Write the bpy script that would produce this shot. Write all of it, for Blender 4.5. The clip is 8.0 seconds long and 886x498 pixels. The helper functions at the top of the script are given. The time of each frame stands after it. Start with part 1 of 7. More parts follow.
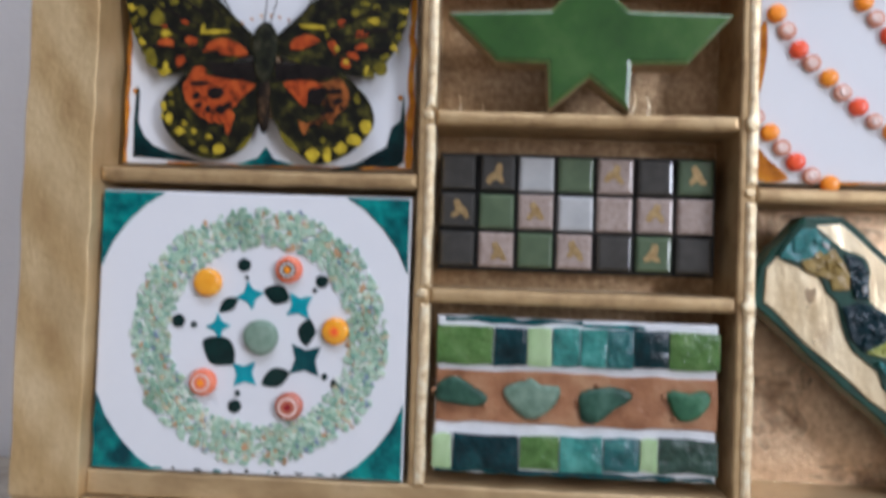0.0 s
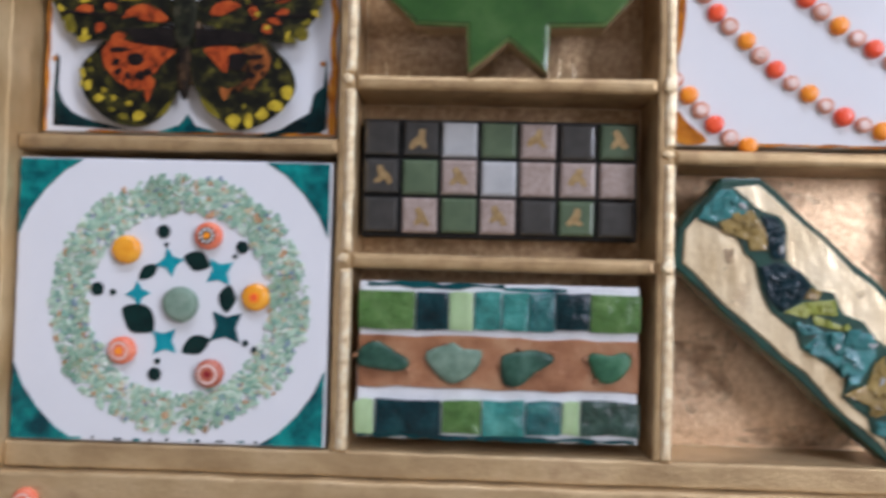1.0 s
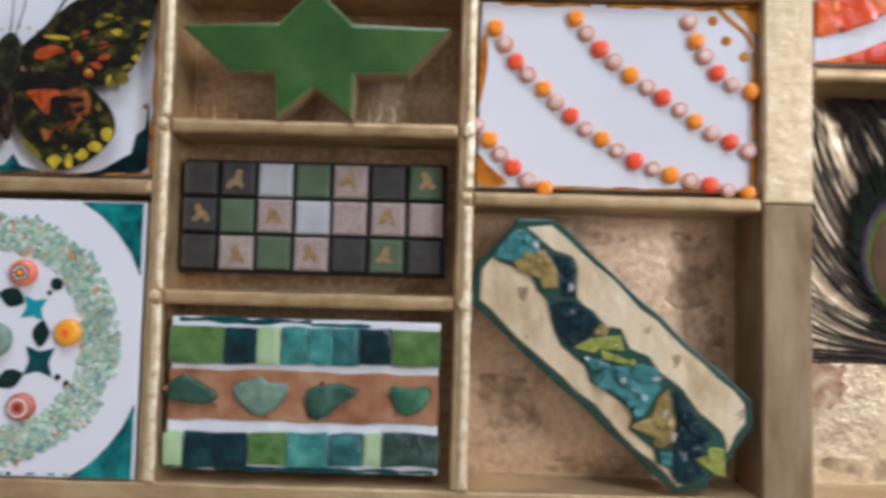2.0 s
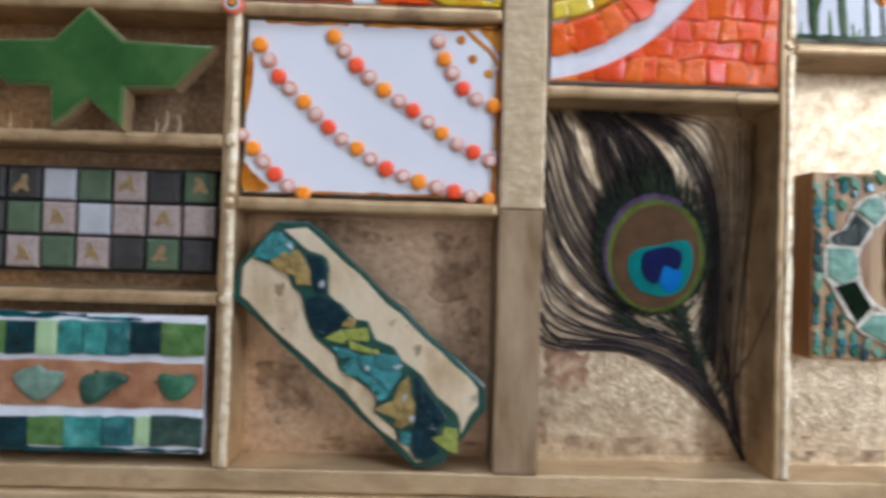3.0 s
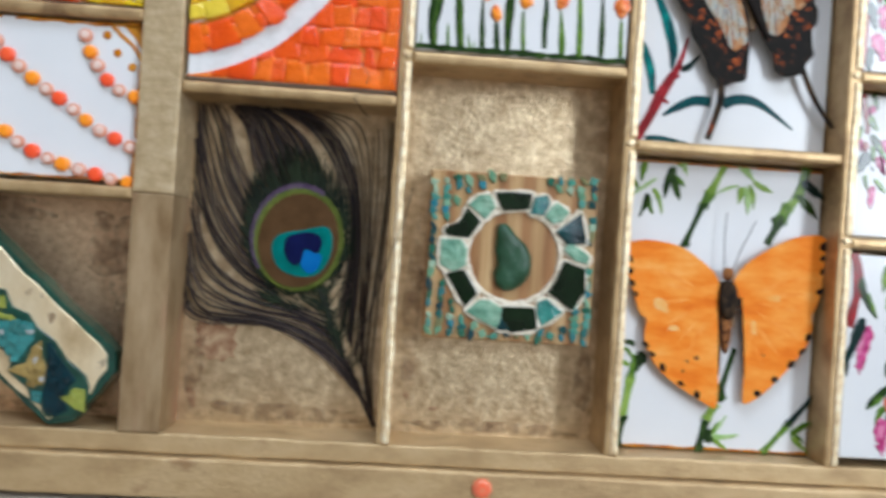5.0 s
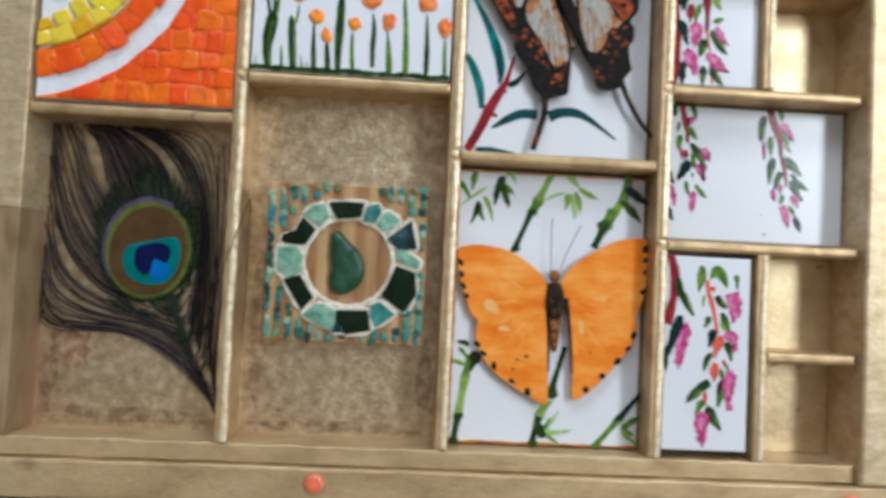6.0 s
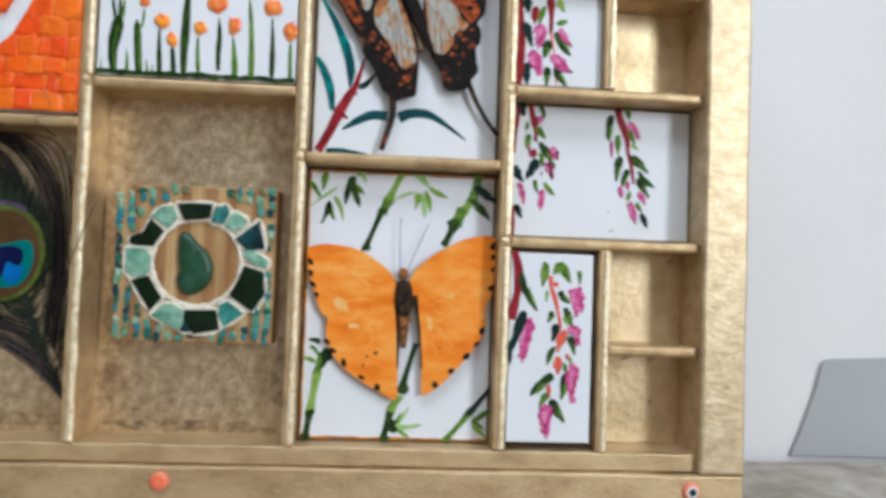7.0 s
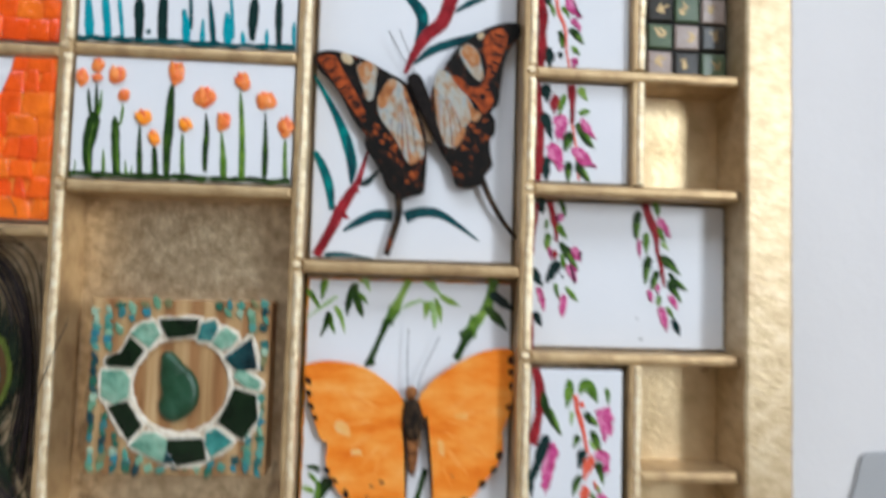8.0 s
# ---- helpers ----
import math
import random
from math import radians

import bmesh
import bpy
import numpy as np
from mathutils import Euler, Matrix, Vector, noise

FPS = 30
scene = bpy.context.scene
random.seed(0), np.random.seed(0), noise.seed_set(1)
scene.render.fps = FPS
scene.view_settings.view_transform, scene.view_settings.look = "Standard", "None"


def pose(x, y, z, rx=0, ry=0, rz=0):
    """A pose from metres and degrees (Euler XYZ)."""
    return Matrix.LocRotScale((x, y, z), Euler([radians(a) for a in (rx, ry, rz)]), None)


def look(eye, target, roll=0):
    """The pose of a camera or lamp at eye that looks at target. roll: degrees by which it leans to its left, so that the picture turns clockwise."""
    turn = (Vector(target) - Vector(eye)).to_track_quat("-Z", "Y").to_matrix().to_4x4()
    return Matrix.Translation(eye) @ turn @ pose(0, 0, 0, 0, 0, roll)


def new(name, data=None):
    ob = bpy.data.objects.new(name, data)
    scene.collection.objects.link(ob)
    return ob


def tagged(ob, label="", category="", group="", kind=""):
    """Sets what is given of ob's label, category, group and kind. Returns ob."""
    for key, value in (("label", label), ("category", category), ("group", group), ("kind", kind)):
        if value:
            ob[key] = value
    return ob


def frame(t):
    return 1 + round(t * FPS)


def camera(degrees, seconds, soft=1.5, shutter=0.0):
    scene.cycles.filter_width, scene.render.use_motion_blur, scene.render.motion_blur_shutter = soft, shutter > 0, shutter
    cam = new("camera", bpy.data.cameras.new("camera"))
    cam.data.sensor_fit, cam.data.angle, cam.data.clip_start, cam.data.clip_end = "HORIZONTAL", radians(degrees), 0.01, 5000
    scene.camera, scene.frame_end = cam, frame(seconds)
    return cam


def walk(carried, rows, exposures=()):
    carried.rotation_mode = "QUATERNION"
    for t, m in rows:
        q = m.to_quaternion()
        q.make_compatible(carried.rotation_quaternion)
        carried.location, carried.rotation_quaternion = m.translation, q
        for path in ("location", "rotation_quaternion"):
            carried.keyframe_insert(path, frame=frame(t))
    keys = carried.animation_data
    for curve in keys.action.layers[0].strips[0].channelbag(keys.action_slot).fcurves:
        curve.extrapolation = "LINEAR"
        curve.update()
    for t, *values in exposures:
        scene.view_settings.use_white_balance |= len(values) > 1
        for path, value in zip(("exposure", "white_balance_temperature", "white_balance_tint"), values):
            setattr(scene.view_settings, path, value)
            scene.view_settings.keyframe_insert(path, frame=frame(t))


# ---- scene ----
# The camera, held by hand, slides along the tray from its west end to its east end.
cam = camera(65, 8.0, soft=3.6, shutter=0.5)
PATH = [
    (0, 0.0189, -0.2486, 0.0782, 91.41, -1.92, 2.67),
    (0.3, 0.0232, -0.2448, 0.0602, 92.13, -2.05, 2.57),
    (0.5, 0.0234, -0.2449, 0.0629, 91.31, -1.98, 2.55),
    (1, 0.0429, -0.2464, 0.0653, 91.64, -1.44, 1.64),
    (1.5, 0.0795, -0.2448, 0.0752, 92.35, -1.26, 1.01),
    (1.7, 0.0891, -0.2481, 0.0730, 93.19, -1.41, 0.74),
    (3, 0.1955, -0.2827, 0.0842, 91.28, -1.62, -1.24),
    (3.5, 0.2311, -0.2932, 0.0859, 90.63, -2.28, -2.27),
    (4, 0.2661, -0.3023, 0.0906, 90.51, -2.78, -3.08),
    (4.5, 0.3105, -0.3114, 0.0925, 90.63, -3.27, -2.76),
    (5, 0.3486, -0.3178, 0.0905, 90.05, -3.66, -2.85),
    (5.2, 0.3682, -0.3206, 0.0827, 91.22, -3.35, -2.79),
    (6.3, 0.4504, -0.3440, 0.0871, 92.28, -2.48, -2.76),
    (6.5, 0.4674, -0.3434, 0.0887, 91.93, -2.21, -2.61),
    (7, 0.4990, -0.3518, 0.0866, 92.31, -2.05, -3.85),
    (7.2, 0.5000, -0.3537, 0.0883, 92.21, -1.86, -4.82),
    (7.5, 0.5036, -0.3488, 0.0972, 92.33, -1.76, -4.68),
    (7.9, 0.4979, -0.3276, 0.1270, 93.11, -1.77, -4.06),
    (8, 0.4924, -0.3184, 0.1351, 93.50, -1.63, -4.12),
]
# the phone's own exposure and white balance drift a little on the way
EXPOSURES = [(0.0, 0.02, 6000, 16), (1.0, 0.03, 6060, 19), (1.5, 0.05, 6200, 18), (3.0, -0.07, 5750, 15), (3.5, 0.07, 5600, 14.5), (4.0, 0.01, 5500, 14), (5.0, 0.15, 6100, 8), (6.5, -0.06, 6000, 8), (7.0, 0.08, 6050, 8), (8.0, 0.06, 6100, 9)]
walk(cam, [(t, pose(x, y, z, rx, ry, rz)) for t, x, y, z, rx, ry, rz in PATH], EXPOSURES)

# ---- world and lights ----
world = bpy.data.worlds.new("sky")
scene.world = world
world.use_nodes = True
wn = world.node_tree
sky = wn.nodes.new("ShaderNodeTexSky")
sky.sky_type, sky.sun_disc = "NISHITA", False
sky.sun_elevation, sky.sun_rotation = radians(35), radians(120)
wn.links.new(sky.outputs[0], wn.nodes["Background"].inputs[0])
wn.nodes["Background"].inputs[1].default_value = 0.1


def window_light(name, where, target, wide, high, power, colour):
    lamp = bpy.data.lights.new(name, "AREA")
    lamp.shape, lamp.size, lamp.size_y, lamp.energy, lamp.color = "RECTANGLE", wide, high, power, colour
    ob = new(name, lamp)
    ob.matrix_world = look(where, target)
    return ob


# daylight of the narrow east window and of the skylight over the table
window_light("window_light_east", (1.74, -1.62, 0.62), (0.35, -1.45, 0.3), 0.5, 1.1, 42.0, (0.9, 0.955, 1.0))
window_light("skylight", (0.3, -0.95, 1.69), (0.3, -0.75, 0.0), 1.5, 0.7, 22.0, (0.84, 0.92, 1.0))

# ---- materials ----


def ramp(nt, stops, mode="LINEAR"):
    r = nt.nodes.new("ShaderNodeValToRGB")
    r.color_ramp.interpolation = mode
    while len(r.color_ramp.elements) < len(stops):
        r.color_ramp.elements.new(0.5)
    for e, (p, c) in zip(r.color_ramp.elements, stops):
        e.position, e.color = p, (*c, 1)
    return r


def surface(name, colours, scale=120.0, rough=0.5, metal=0.0, bump=0.0, bump_scale=500.0, coat=0.0, trans=0.0,
            stretch=(1, 1, 1), spread=(0.3, 0.7), grime=None, grime_scale=30.0, grime_from=0.55, palette=None, per_island=False, spec=0.5, grain=None, worn=None):
    """A procedural surface: colour noise at two scales, optional grime patches, fine relief, and a palette picked piece by piece."""
    m = bpy.data.materials.new(name)
    m.use_nodes = True
    nt = m.node_tree
    b = nt.nodes["Principled BSDF"]
    co = nt.nodes.new("ShaderNodeTexCoord")
    mp = nt.nodes.new("ShaderNodeMapping")
    mp.inputs["Scale"].default_value = stretch
    nt.links.new(co.outputs["Object"], mp.inputs[0])
    rnd = nt.nodes.new("ShaderNodeObjectInfo")
    nt.links.new(rnd.outputs["Random"], mp.inputs["Location"])

    def noise_tex(sc, det=6.0, rgh=0.6):
        n = nt.nodes.new("ShaderNodeTexNoise")
        n.inputs["Scale"].default_value, n.inputs["Detail"].default_value, n.inputs["Roughness"].default_value = sc, det, rgh
        nt.links.new(mp.outputs[0], n.inputs["Vector"])
        return n

    def mix(fac, a, c, blend="MIX"):
        x = nt.nodes.new("ShaderNodeMix")
        x.data_type, x.blend_type = "RGBA", blend
        if isinstance(fac, float):
            x.inputs[0].default_value = fac
        else:
            nt.links.new(fac, x.inputs[0])
        for i, v in ((6, a), (7, c)):
            if isinstance(v, tuple):
                x.inputs[i].default_value = (*v, 1)
            else:
                nt.links.new(v, x.inputs[i])
        return x.outputs[2]

    n1 = noise_tex(scale)
    lo, hi = spread
    k = len(colours)
    r = ramp(nt, [(lo + (hi - lo) * i / max(1, k - 1), c) for i, c in enumerate(colours)])
    nt.links.new(n1.outputs["Fac"], r.inputs[0])
    col = r.outputs[0]
    if palette:
        src = rnd.outputs["Random"]
        if per_island:
            src = nt.nodes.new("ShaderNodeNewGeometry").outputs["Random Per Island"]
        pr = ramp(nt, [(i / len(palette), c) for i, c in enumerate(palette)], "CONSTANT")
        nt.links.new(src, pr.inputs[0])
        col = mix(1.0, pr.outputs[0], col, "MULTIPLY")
    if grime:
        g = noise_tex(grime_scale, 8.0, 0.65)
        gr = ramp(nt, [(grime_from, (0, 0, 0)), (grime_from + 0.14, (1, 1, 1))])
        nt.links.new(g.outputs["Fac"], gr.inputs[0])
        col = mix(gr.outputs[0], col, grime)
    if grain:
        turned = nt.nodes.new("ShaderNodeMapping")
        turned.inputs["Rotation"].default_value = (0, radians(grain[2]), 0)
        nt.links.new(co.outputs["Object"], turned.inputs[0])
        wave = nt.nodes.new("ShaderNodeTexWave")
        wave.inputs["Scale"].default_value, wave.inputs["Distortion"].default_value = grain[0], grain[1]
        wave.inputs["Detail"].default_value, wave.inputs["Detail Scale"].default_value = 3.0, 0.35
        nt.links.new(turned.outputs[0], wave.inputs["Vector"])
        wr = ramp(nt, [(0.2, (1, 1, 1)), (0.9, grain[3])])
        nt.links.new(wave.outputs["Fac"], wr.inputs[0])
        col = mix(1.0, col, wr.outputs[0], "MULTIPLY")
    nt.links.new(col, b.inputs["Base Color"])
    n2 = noise_tex(scale * 4.3, 3.0)
    rr = nt.nodes.new("ShaderNodeMapRange")
    rr.inputs[3].default_value, rr.inputs[4].default_value = rough * 0.75, min(1.0, rough * 1.25)
    nt.links.new(n2.outputs["Fac"], rr.inputs[0])
    nt.links.new(rr.outputs[0], b.inputs["Roughness"])
    b.inputs["Metallic"].default_value = metal
    b.inputs["Coat Weight"].default_value, b.inputs["Coat Roughness"].default_value = coat, 0.08
    b.inputs["Transmission Weight"].default_value = trans
    b.inputs["Specular IOR Level"].default_value = spec
    if worn:
        thin = noise_tex(worn[0], 7.0, 0.7)
        wr = ramp(nt, [(worn[1], (0, 0, 0)), (worn[1] + 0.3, (worn[2],) * 3)])
        nt.links.new(thin.outputs["Fac"], wr.inputs[0])
        nt.links.new(wr.outputs[0], b.inputs["Alpha"])
    if bump:
        n3 = noise_tex(bump_scale, 5.0, 0.6)
        bp = nt.nodes.new("ShaderNodeBump")
        bp.inputs["Strength"].default_value, bp.inputs["Distance"].default_value = 1.0, bump
        nt.links.new(n3.outputs["Fac"], bp.inputs["Height"])
        nt.links.new(bp.outputs[0], b.inputs["Normal"])
    return m


# pale gold: the highlight caught by the uprights' east edges is in this colour
GOLD = surface("highlit_gold", [(0.6, 0.43, 0.23), (0.88, 0.7, 0.44), (1.0, 0.9, 0.68)], 300, 0.38, 0.6, 0.0004, 800,
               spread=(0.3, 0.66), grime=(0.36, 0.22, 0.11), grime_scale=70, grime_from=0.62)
GOLD_LINER = surface("clean_gold_liner", [(0.5, 0.36, 0.19), (0.68, 0.51, 0.29), (0.78, 0.62, 0.38)], 60, 0.4, 0.65, 0.0005, 260,
                     grime=(0.32, 0.21, 0.1), grime_scale=40, grime_from=0.62)
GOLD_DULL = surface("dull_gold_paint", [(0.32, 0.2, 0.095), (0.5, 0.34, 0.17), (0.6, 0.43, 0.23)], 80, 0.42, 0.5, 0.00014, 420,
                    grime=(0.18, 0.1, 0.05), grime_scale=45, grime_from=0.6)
GOLD_RAIL = surface("gold_rail_paint", [(0.39, 0.26, 0.13), (0.54, 0.38, 0.2), (0.66, 0.49, 0.28)], 60, 0.42, 0.45, 0.0004, 700,
                    stretch=(0.6, 1, 1.1), grime=(0.38, 0.24, 0.12), grime_scale=60, grime_from=0.58)
GOLD_BACK = surface("worn_gold_panel", [(0.43, 0.31, 0.185), (0.62, 0.48, 0.305), (0.83, 0.69, 0.47)], 190, 0.35, 0.85, 0.0005, 480,
                    spread=(0.3, 0.7), grime=(0.4, 0.26, 0.16), grime_scale=17, grime_from=0.57)
GOLD_COPPER = surface("coppery_gold_panel", [(0.56, 0.37, 0.225), (0.74, 0.52, 0.33), (0.86, 0.66, 0.44)], 260, 0.38, 0.8, 0.00035, 480,
                      spread=(0.3, 0.7), grime=(0.4, 0.21, 0.12), grime_scale=20, grime_from=0.56)
GOLD_SIDE = surface("gold_paint_over_bowed_grain", [(0.52, 0.36, 0.18), (0.68, 0.5, 0.27), (0.78, 0.6, 0.36)], 60, 0.42, 0.45, 0.0004, 700,
                    stretch=(1, 1, 0.5), grime=(0.46, 0.3, 0.15), grime_scale=50, grime_from=0.6, grain=(11, 9.0, 32, (0.87, 0.81, 0.72)))
GOLD_STILE = surface("mottled_gold_stile", [(0.44, 0.32, 0.18), (0.58, 0.44, 0.26), (0.69, 0.56, 0.37)], 130, 0.4, 0.45, 0.0004, 300,
                     stretch=(0.9, 1, 1.4), grime=(0.46, 0.32, 0.18), grime_scale=40, grime_from=0.58)
GOLD_BROWN = surface("thin_gold_over_brown", [(0.3, 0.185, 0.095), (0.46, 0.31, 0.17), (0.64, 0.46, 0.28)], 380, 0.37, 0.7, 0.0005, 600,
                     spread=(0.3, 0.7), grime=(0.24, 0.13, 0.07), grime_scale=24, grime_from=0.54)
BARE = surface("bare_wood", [(0.19, 0.115, 0.052), (0.3, 0.205, 0.11), (0.39, 0.28, 0.165)], 80, 0.6, 0.15, 0.0003, 400, stretch=(1.4, 1, 0.4),
               grime=(0.3, 0.165, 0.095), grime_scale=34, grime_from=0.5, spec=0.3)
STAIN = surface("brown_stain", [(0.28, 0.135, 0.075), (0.42, 0.26, 0.155), (0.6, 0.44, 0.28)], 160, 0.42, 0.6, spread=(0.36, 0.64), bump=0.0003, bump_scale=500)
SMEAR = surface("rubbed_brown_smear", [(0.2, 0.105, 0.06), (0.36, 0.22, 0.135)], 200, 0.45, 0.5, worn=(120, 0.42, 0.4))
CARD = surface("brown_card", [(0.16, 0.1, 0.055), (0.26, 0.165, 0.09)], 200, 0.8)
CERAMIC = surface("white_glaze", [(0.685, 0.69, 0.712), (0.735, 0.735, 0.755)], 14, 0.24, bump=0.00006, bump_scale=60, spec=0.35)
TEAL = surface("teal_enamel", [(0.001, 0.04, 0.05), (0.002, 0.13, 0.13), (0.005, 0.25, 0.23)], 110, 0.18, spec=0.3, spread=(0.36, 0.64))
DEEP_TEAL = surface("deep_teal_enamel", [(0.002, 0.03, 0.04), (0.004, 0.085, 0.09)], 150, 0.15, spec=0.3)
TURQ = surface("turquoise_enamel", [(0.006, 0.2, 0.26), (0.01, 0.33, 0.38)], 200, 0.15, spec=0.3)
CORNER_INK = surface("black_teal_enamel", [(0.001, 0.008, 0.01), (0.002, 0.02, 0.022), (0.005, 0.06, 0.058)], 60, 0.15, spec=0.3, spread=(0.36, 0.72))
INK = surface("black_green_enamel", [(0.004, 0.014, 0.014), (0.006, 0.03, 0.026)], 200, 0.15, spec=0.3)
LEAF_DARK = surface("dark_leaf_enamel", [(0.008, 0.022, 0.004), (0.014, 0.04, 0.007), (0.045, 0.095, 0.012)], 170, 0.18, spec=0.3)
LEAF_MID = surface("green_leaf_enamel", [(0.035, 0.085, 0.008), (0.085, 0.18, 0.018), (0.19, 0.31, 0.05)], 230, 0.18, spec=0.3)
LEAF_LIGHT = surface("light_leaf_enamel", [(0.13, 0.25, 0.025), (0.3, 0.44, 0.1)], 200, 0.18, spec=0.3)
LEAF_PALE = surface("pale_leaf_enamel", [(0.22, 0.4, 0.1), (0.42, 0.58, 0.26)], 200, 0.2, spec=0.3)
RED = surface("red_enamel", [(0.14, 0.008, 0.012), (0.34, 0.02, 0.028)], 160, 0.18, spec=0.3)
PINK = surface("pink_enamel", [(0.3, 0.02, 0.1), (0.54, 0.065, 0.23), (0.68, 0.2, 0.38)], 330, 0.2, spec=0.3, spread=(0.36, 0.66))
CORAL_PAINT = surface("coral_enamel", [(0.6, 0.05, 0.03), (0.78, 0.16, 0.09)], 220, 0.2, spec=0.3)
PINK_PALE = surface("pale_pink_enamel", [(0.58, 0.1, 0.27), (0.72, 0.3, 0.45)], 300, 0.22, spec=0.3)
ORANGE_PAINT = surface("amber_enamel", [(0.22, 0.06, 0.006), (0.5, 0.17, 0.012), (0.62, 0.28, 0.03)], 120, 0.18, spec=0.3)
TULIP = surface("tulip_glass", [(0.72, 0.1, 0.02), (0.85, 0.22, 0.04), (0.9, 0.34, 0.1)], 180, 0.22, coat=0.4, bump=0.0002, bump_scale=260)
TULIP_RED = surface("red_orange_tulip_glass", [(0.7, 0.075, 0.02), (0.84, 0.17, 0.04)], 200, 0.22, coat=0.4)
STAR_GLAZE = surface("green_star_glaze", [(0.016, 0.062, 0.012), (0.03, 0.098, 0.019), (0.07, 0.15, 0.04)], 30, 0.14, coat=0.4, bump=0.0005, bump_scale=60)
STAR_RIM = surface("thin_green_glaze", [(0.06, 0.12, 0.025), (0.15, 0.2, 0.06)], 60, 0.2, coat=0.3)
CLAY = surface("fired_clay_edge", [(0.25, 0.16, 0.08), (0.38, 0.27, 0.14)], 150, 0.6)
GROUT_DARK = surface("dark_grout", [(0.006, 0.006, 0.006), (0.015, 0.014, 0.013)], 200, 0.8)
GROUT_WHITE = surface("white_grout", [(0.62, 0.63, 0.64), (0.76, 0.76, 0.78)], 160, 0.55, bump=0.0002, bump_scale=300)
KEY_DARK = surface("charcoal_glass_tile", [(0.03, 0.029, 0.026), (0.05, 0.048, 0.044)], 150, 0.18, coat=0.5)
KEY_SILVER = surface("silver_glass_tile", [(0.36, 0.37, 0.37), (0.45, 0.45, 0.45)], 100, 0.25, coat=0.3)
KEY_GREEN = surface("sage_glass_tile", [(0.065, 0.1, 0.055), (0.095, 0.135, 0.075)], 130, 0.24, coat=0.25)
KEY_TAUPE = surface("taupe_glass_tile", [(0.27, 0.2, 0.17), (0.4, 0.32, 0.28)], 500, 0.28, coat=0.35)
GILT = surface("gilt_mark", [(0.32, 0.2, 0.08), (0.55, 0.4, 0.2)], 500, 0.35, 0.6)
GLASS_DEEP = surface("deep_turquoise_stained_glass", [(0.004, 0.05, 0.055), (0.012, 0.11, 0.11), (0.05, 0.22, 0.2)], 130, 0.08, coat=0.3, bump=0.003, bump_scale=110)
GLASS_MOSS = surface("mossy_dark_stained_glass", [(0.008, 0.026, 0.018), (0.02, 0.055, 0.04), (0.05, 0.1, 0.075)], 130, 0.08, coat=0.4, bump=0.003, bump_scale=110)
GLASS_GREEN = surface("leaf_green_stained_glass", [(0.03, 0.085, 0.015), (0.075, 0.165, 0.04), (0.13, 0.23, 0.075)], 110, 0.14, coat=0.2, bump=0.003, bump_scale=75)
GLASS_DARK = surface("dark_teal_stained_glass", [(0.001, 0.01, 0.013), (0.003, 0.026, 0.032), (0.008, 0.06, 0.065)], 110, 0.1, bump=0.003, bump_scale=75, spec=0.35)
GLASS_BLACK = surface("black_green_stained_glass", [(0.003, 0.008, 0.003), (0.008, 0.022, 0.008)], 90, 0.14, bump=0.0003, bump_scale=90, spec=0.25)
GLASS_TEAL = surface("teal_stained_glass", [(0.014, 0.11, 0.1), (0.04, 0.23, 0.2), (0.1, 0.36, 0.31)], 110, 0.1, coat=0.2, bump=0.003, bump_scale=75)
GLASS_AQUA = surface("aqua_stained_glass", [(0.08, 0.22, 0.15), (0.2, 0.38, 0.27), (0.34, 0.5, 0.38)], 150, 0.14, coat=0.3, bump=0.003, bump_scale=110)
GLASS_PALE = surface("pale_green_stained_glass", [(0.3, 0.45, 0.22), (0.42, 0.55, 0.31)], 90, 0.2, coat=0.4, bump=0.0004, bump_scale=110)
TAN = surface("tan_mortar", [(0.2, 0.075, 0.03), (0.34, 0.15, 0.07), (0.42, 0.23, 0.12)], 60, 0.3, bump=0.0012, bump_scale=110, coat=0.4, spread=(0.34, 0.66))
SEA_GLASS = surface("green_sea_glass", [(0.015, 0.085, 0.04), (0.05, 0.18, 0.09), (0.12, 0.28, 0.17)], 160, 0.45, trans=0.2, bump=0.0004, bump_scale=160, spec=0.35)
SEA_DEEP = surface("bottle_green_sea_glass", [(0.004, 0.045, 0.012), (0.014, 0.085, 0.035), (0.035, 0.13, 0.07)], 130, 0.38, trans=0.35, bump=0.0007, bump_scale=240, spec=0.5)
SEA_PALE = surface("pale_green_sea_glass", [(0.11, 0.19, 0.135), (0.19, 0.29, 0.215), (0.29, 0.39, 0.31)], 160, 0.5, trans=0.15, bump=0.0004, bump_scale=160, spec=0.35)
SEA_DARK = surface("dark_green_sea_glass", [(0.008, 0.04, 0.026), (0.03, 0.1, 0.065), (0.08, 0.18, 0.13)], 160, 0.42, trans=0.2, bump=0.0004, bump_scale=160, spec=0.35)
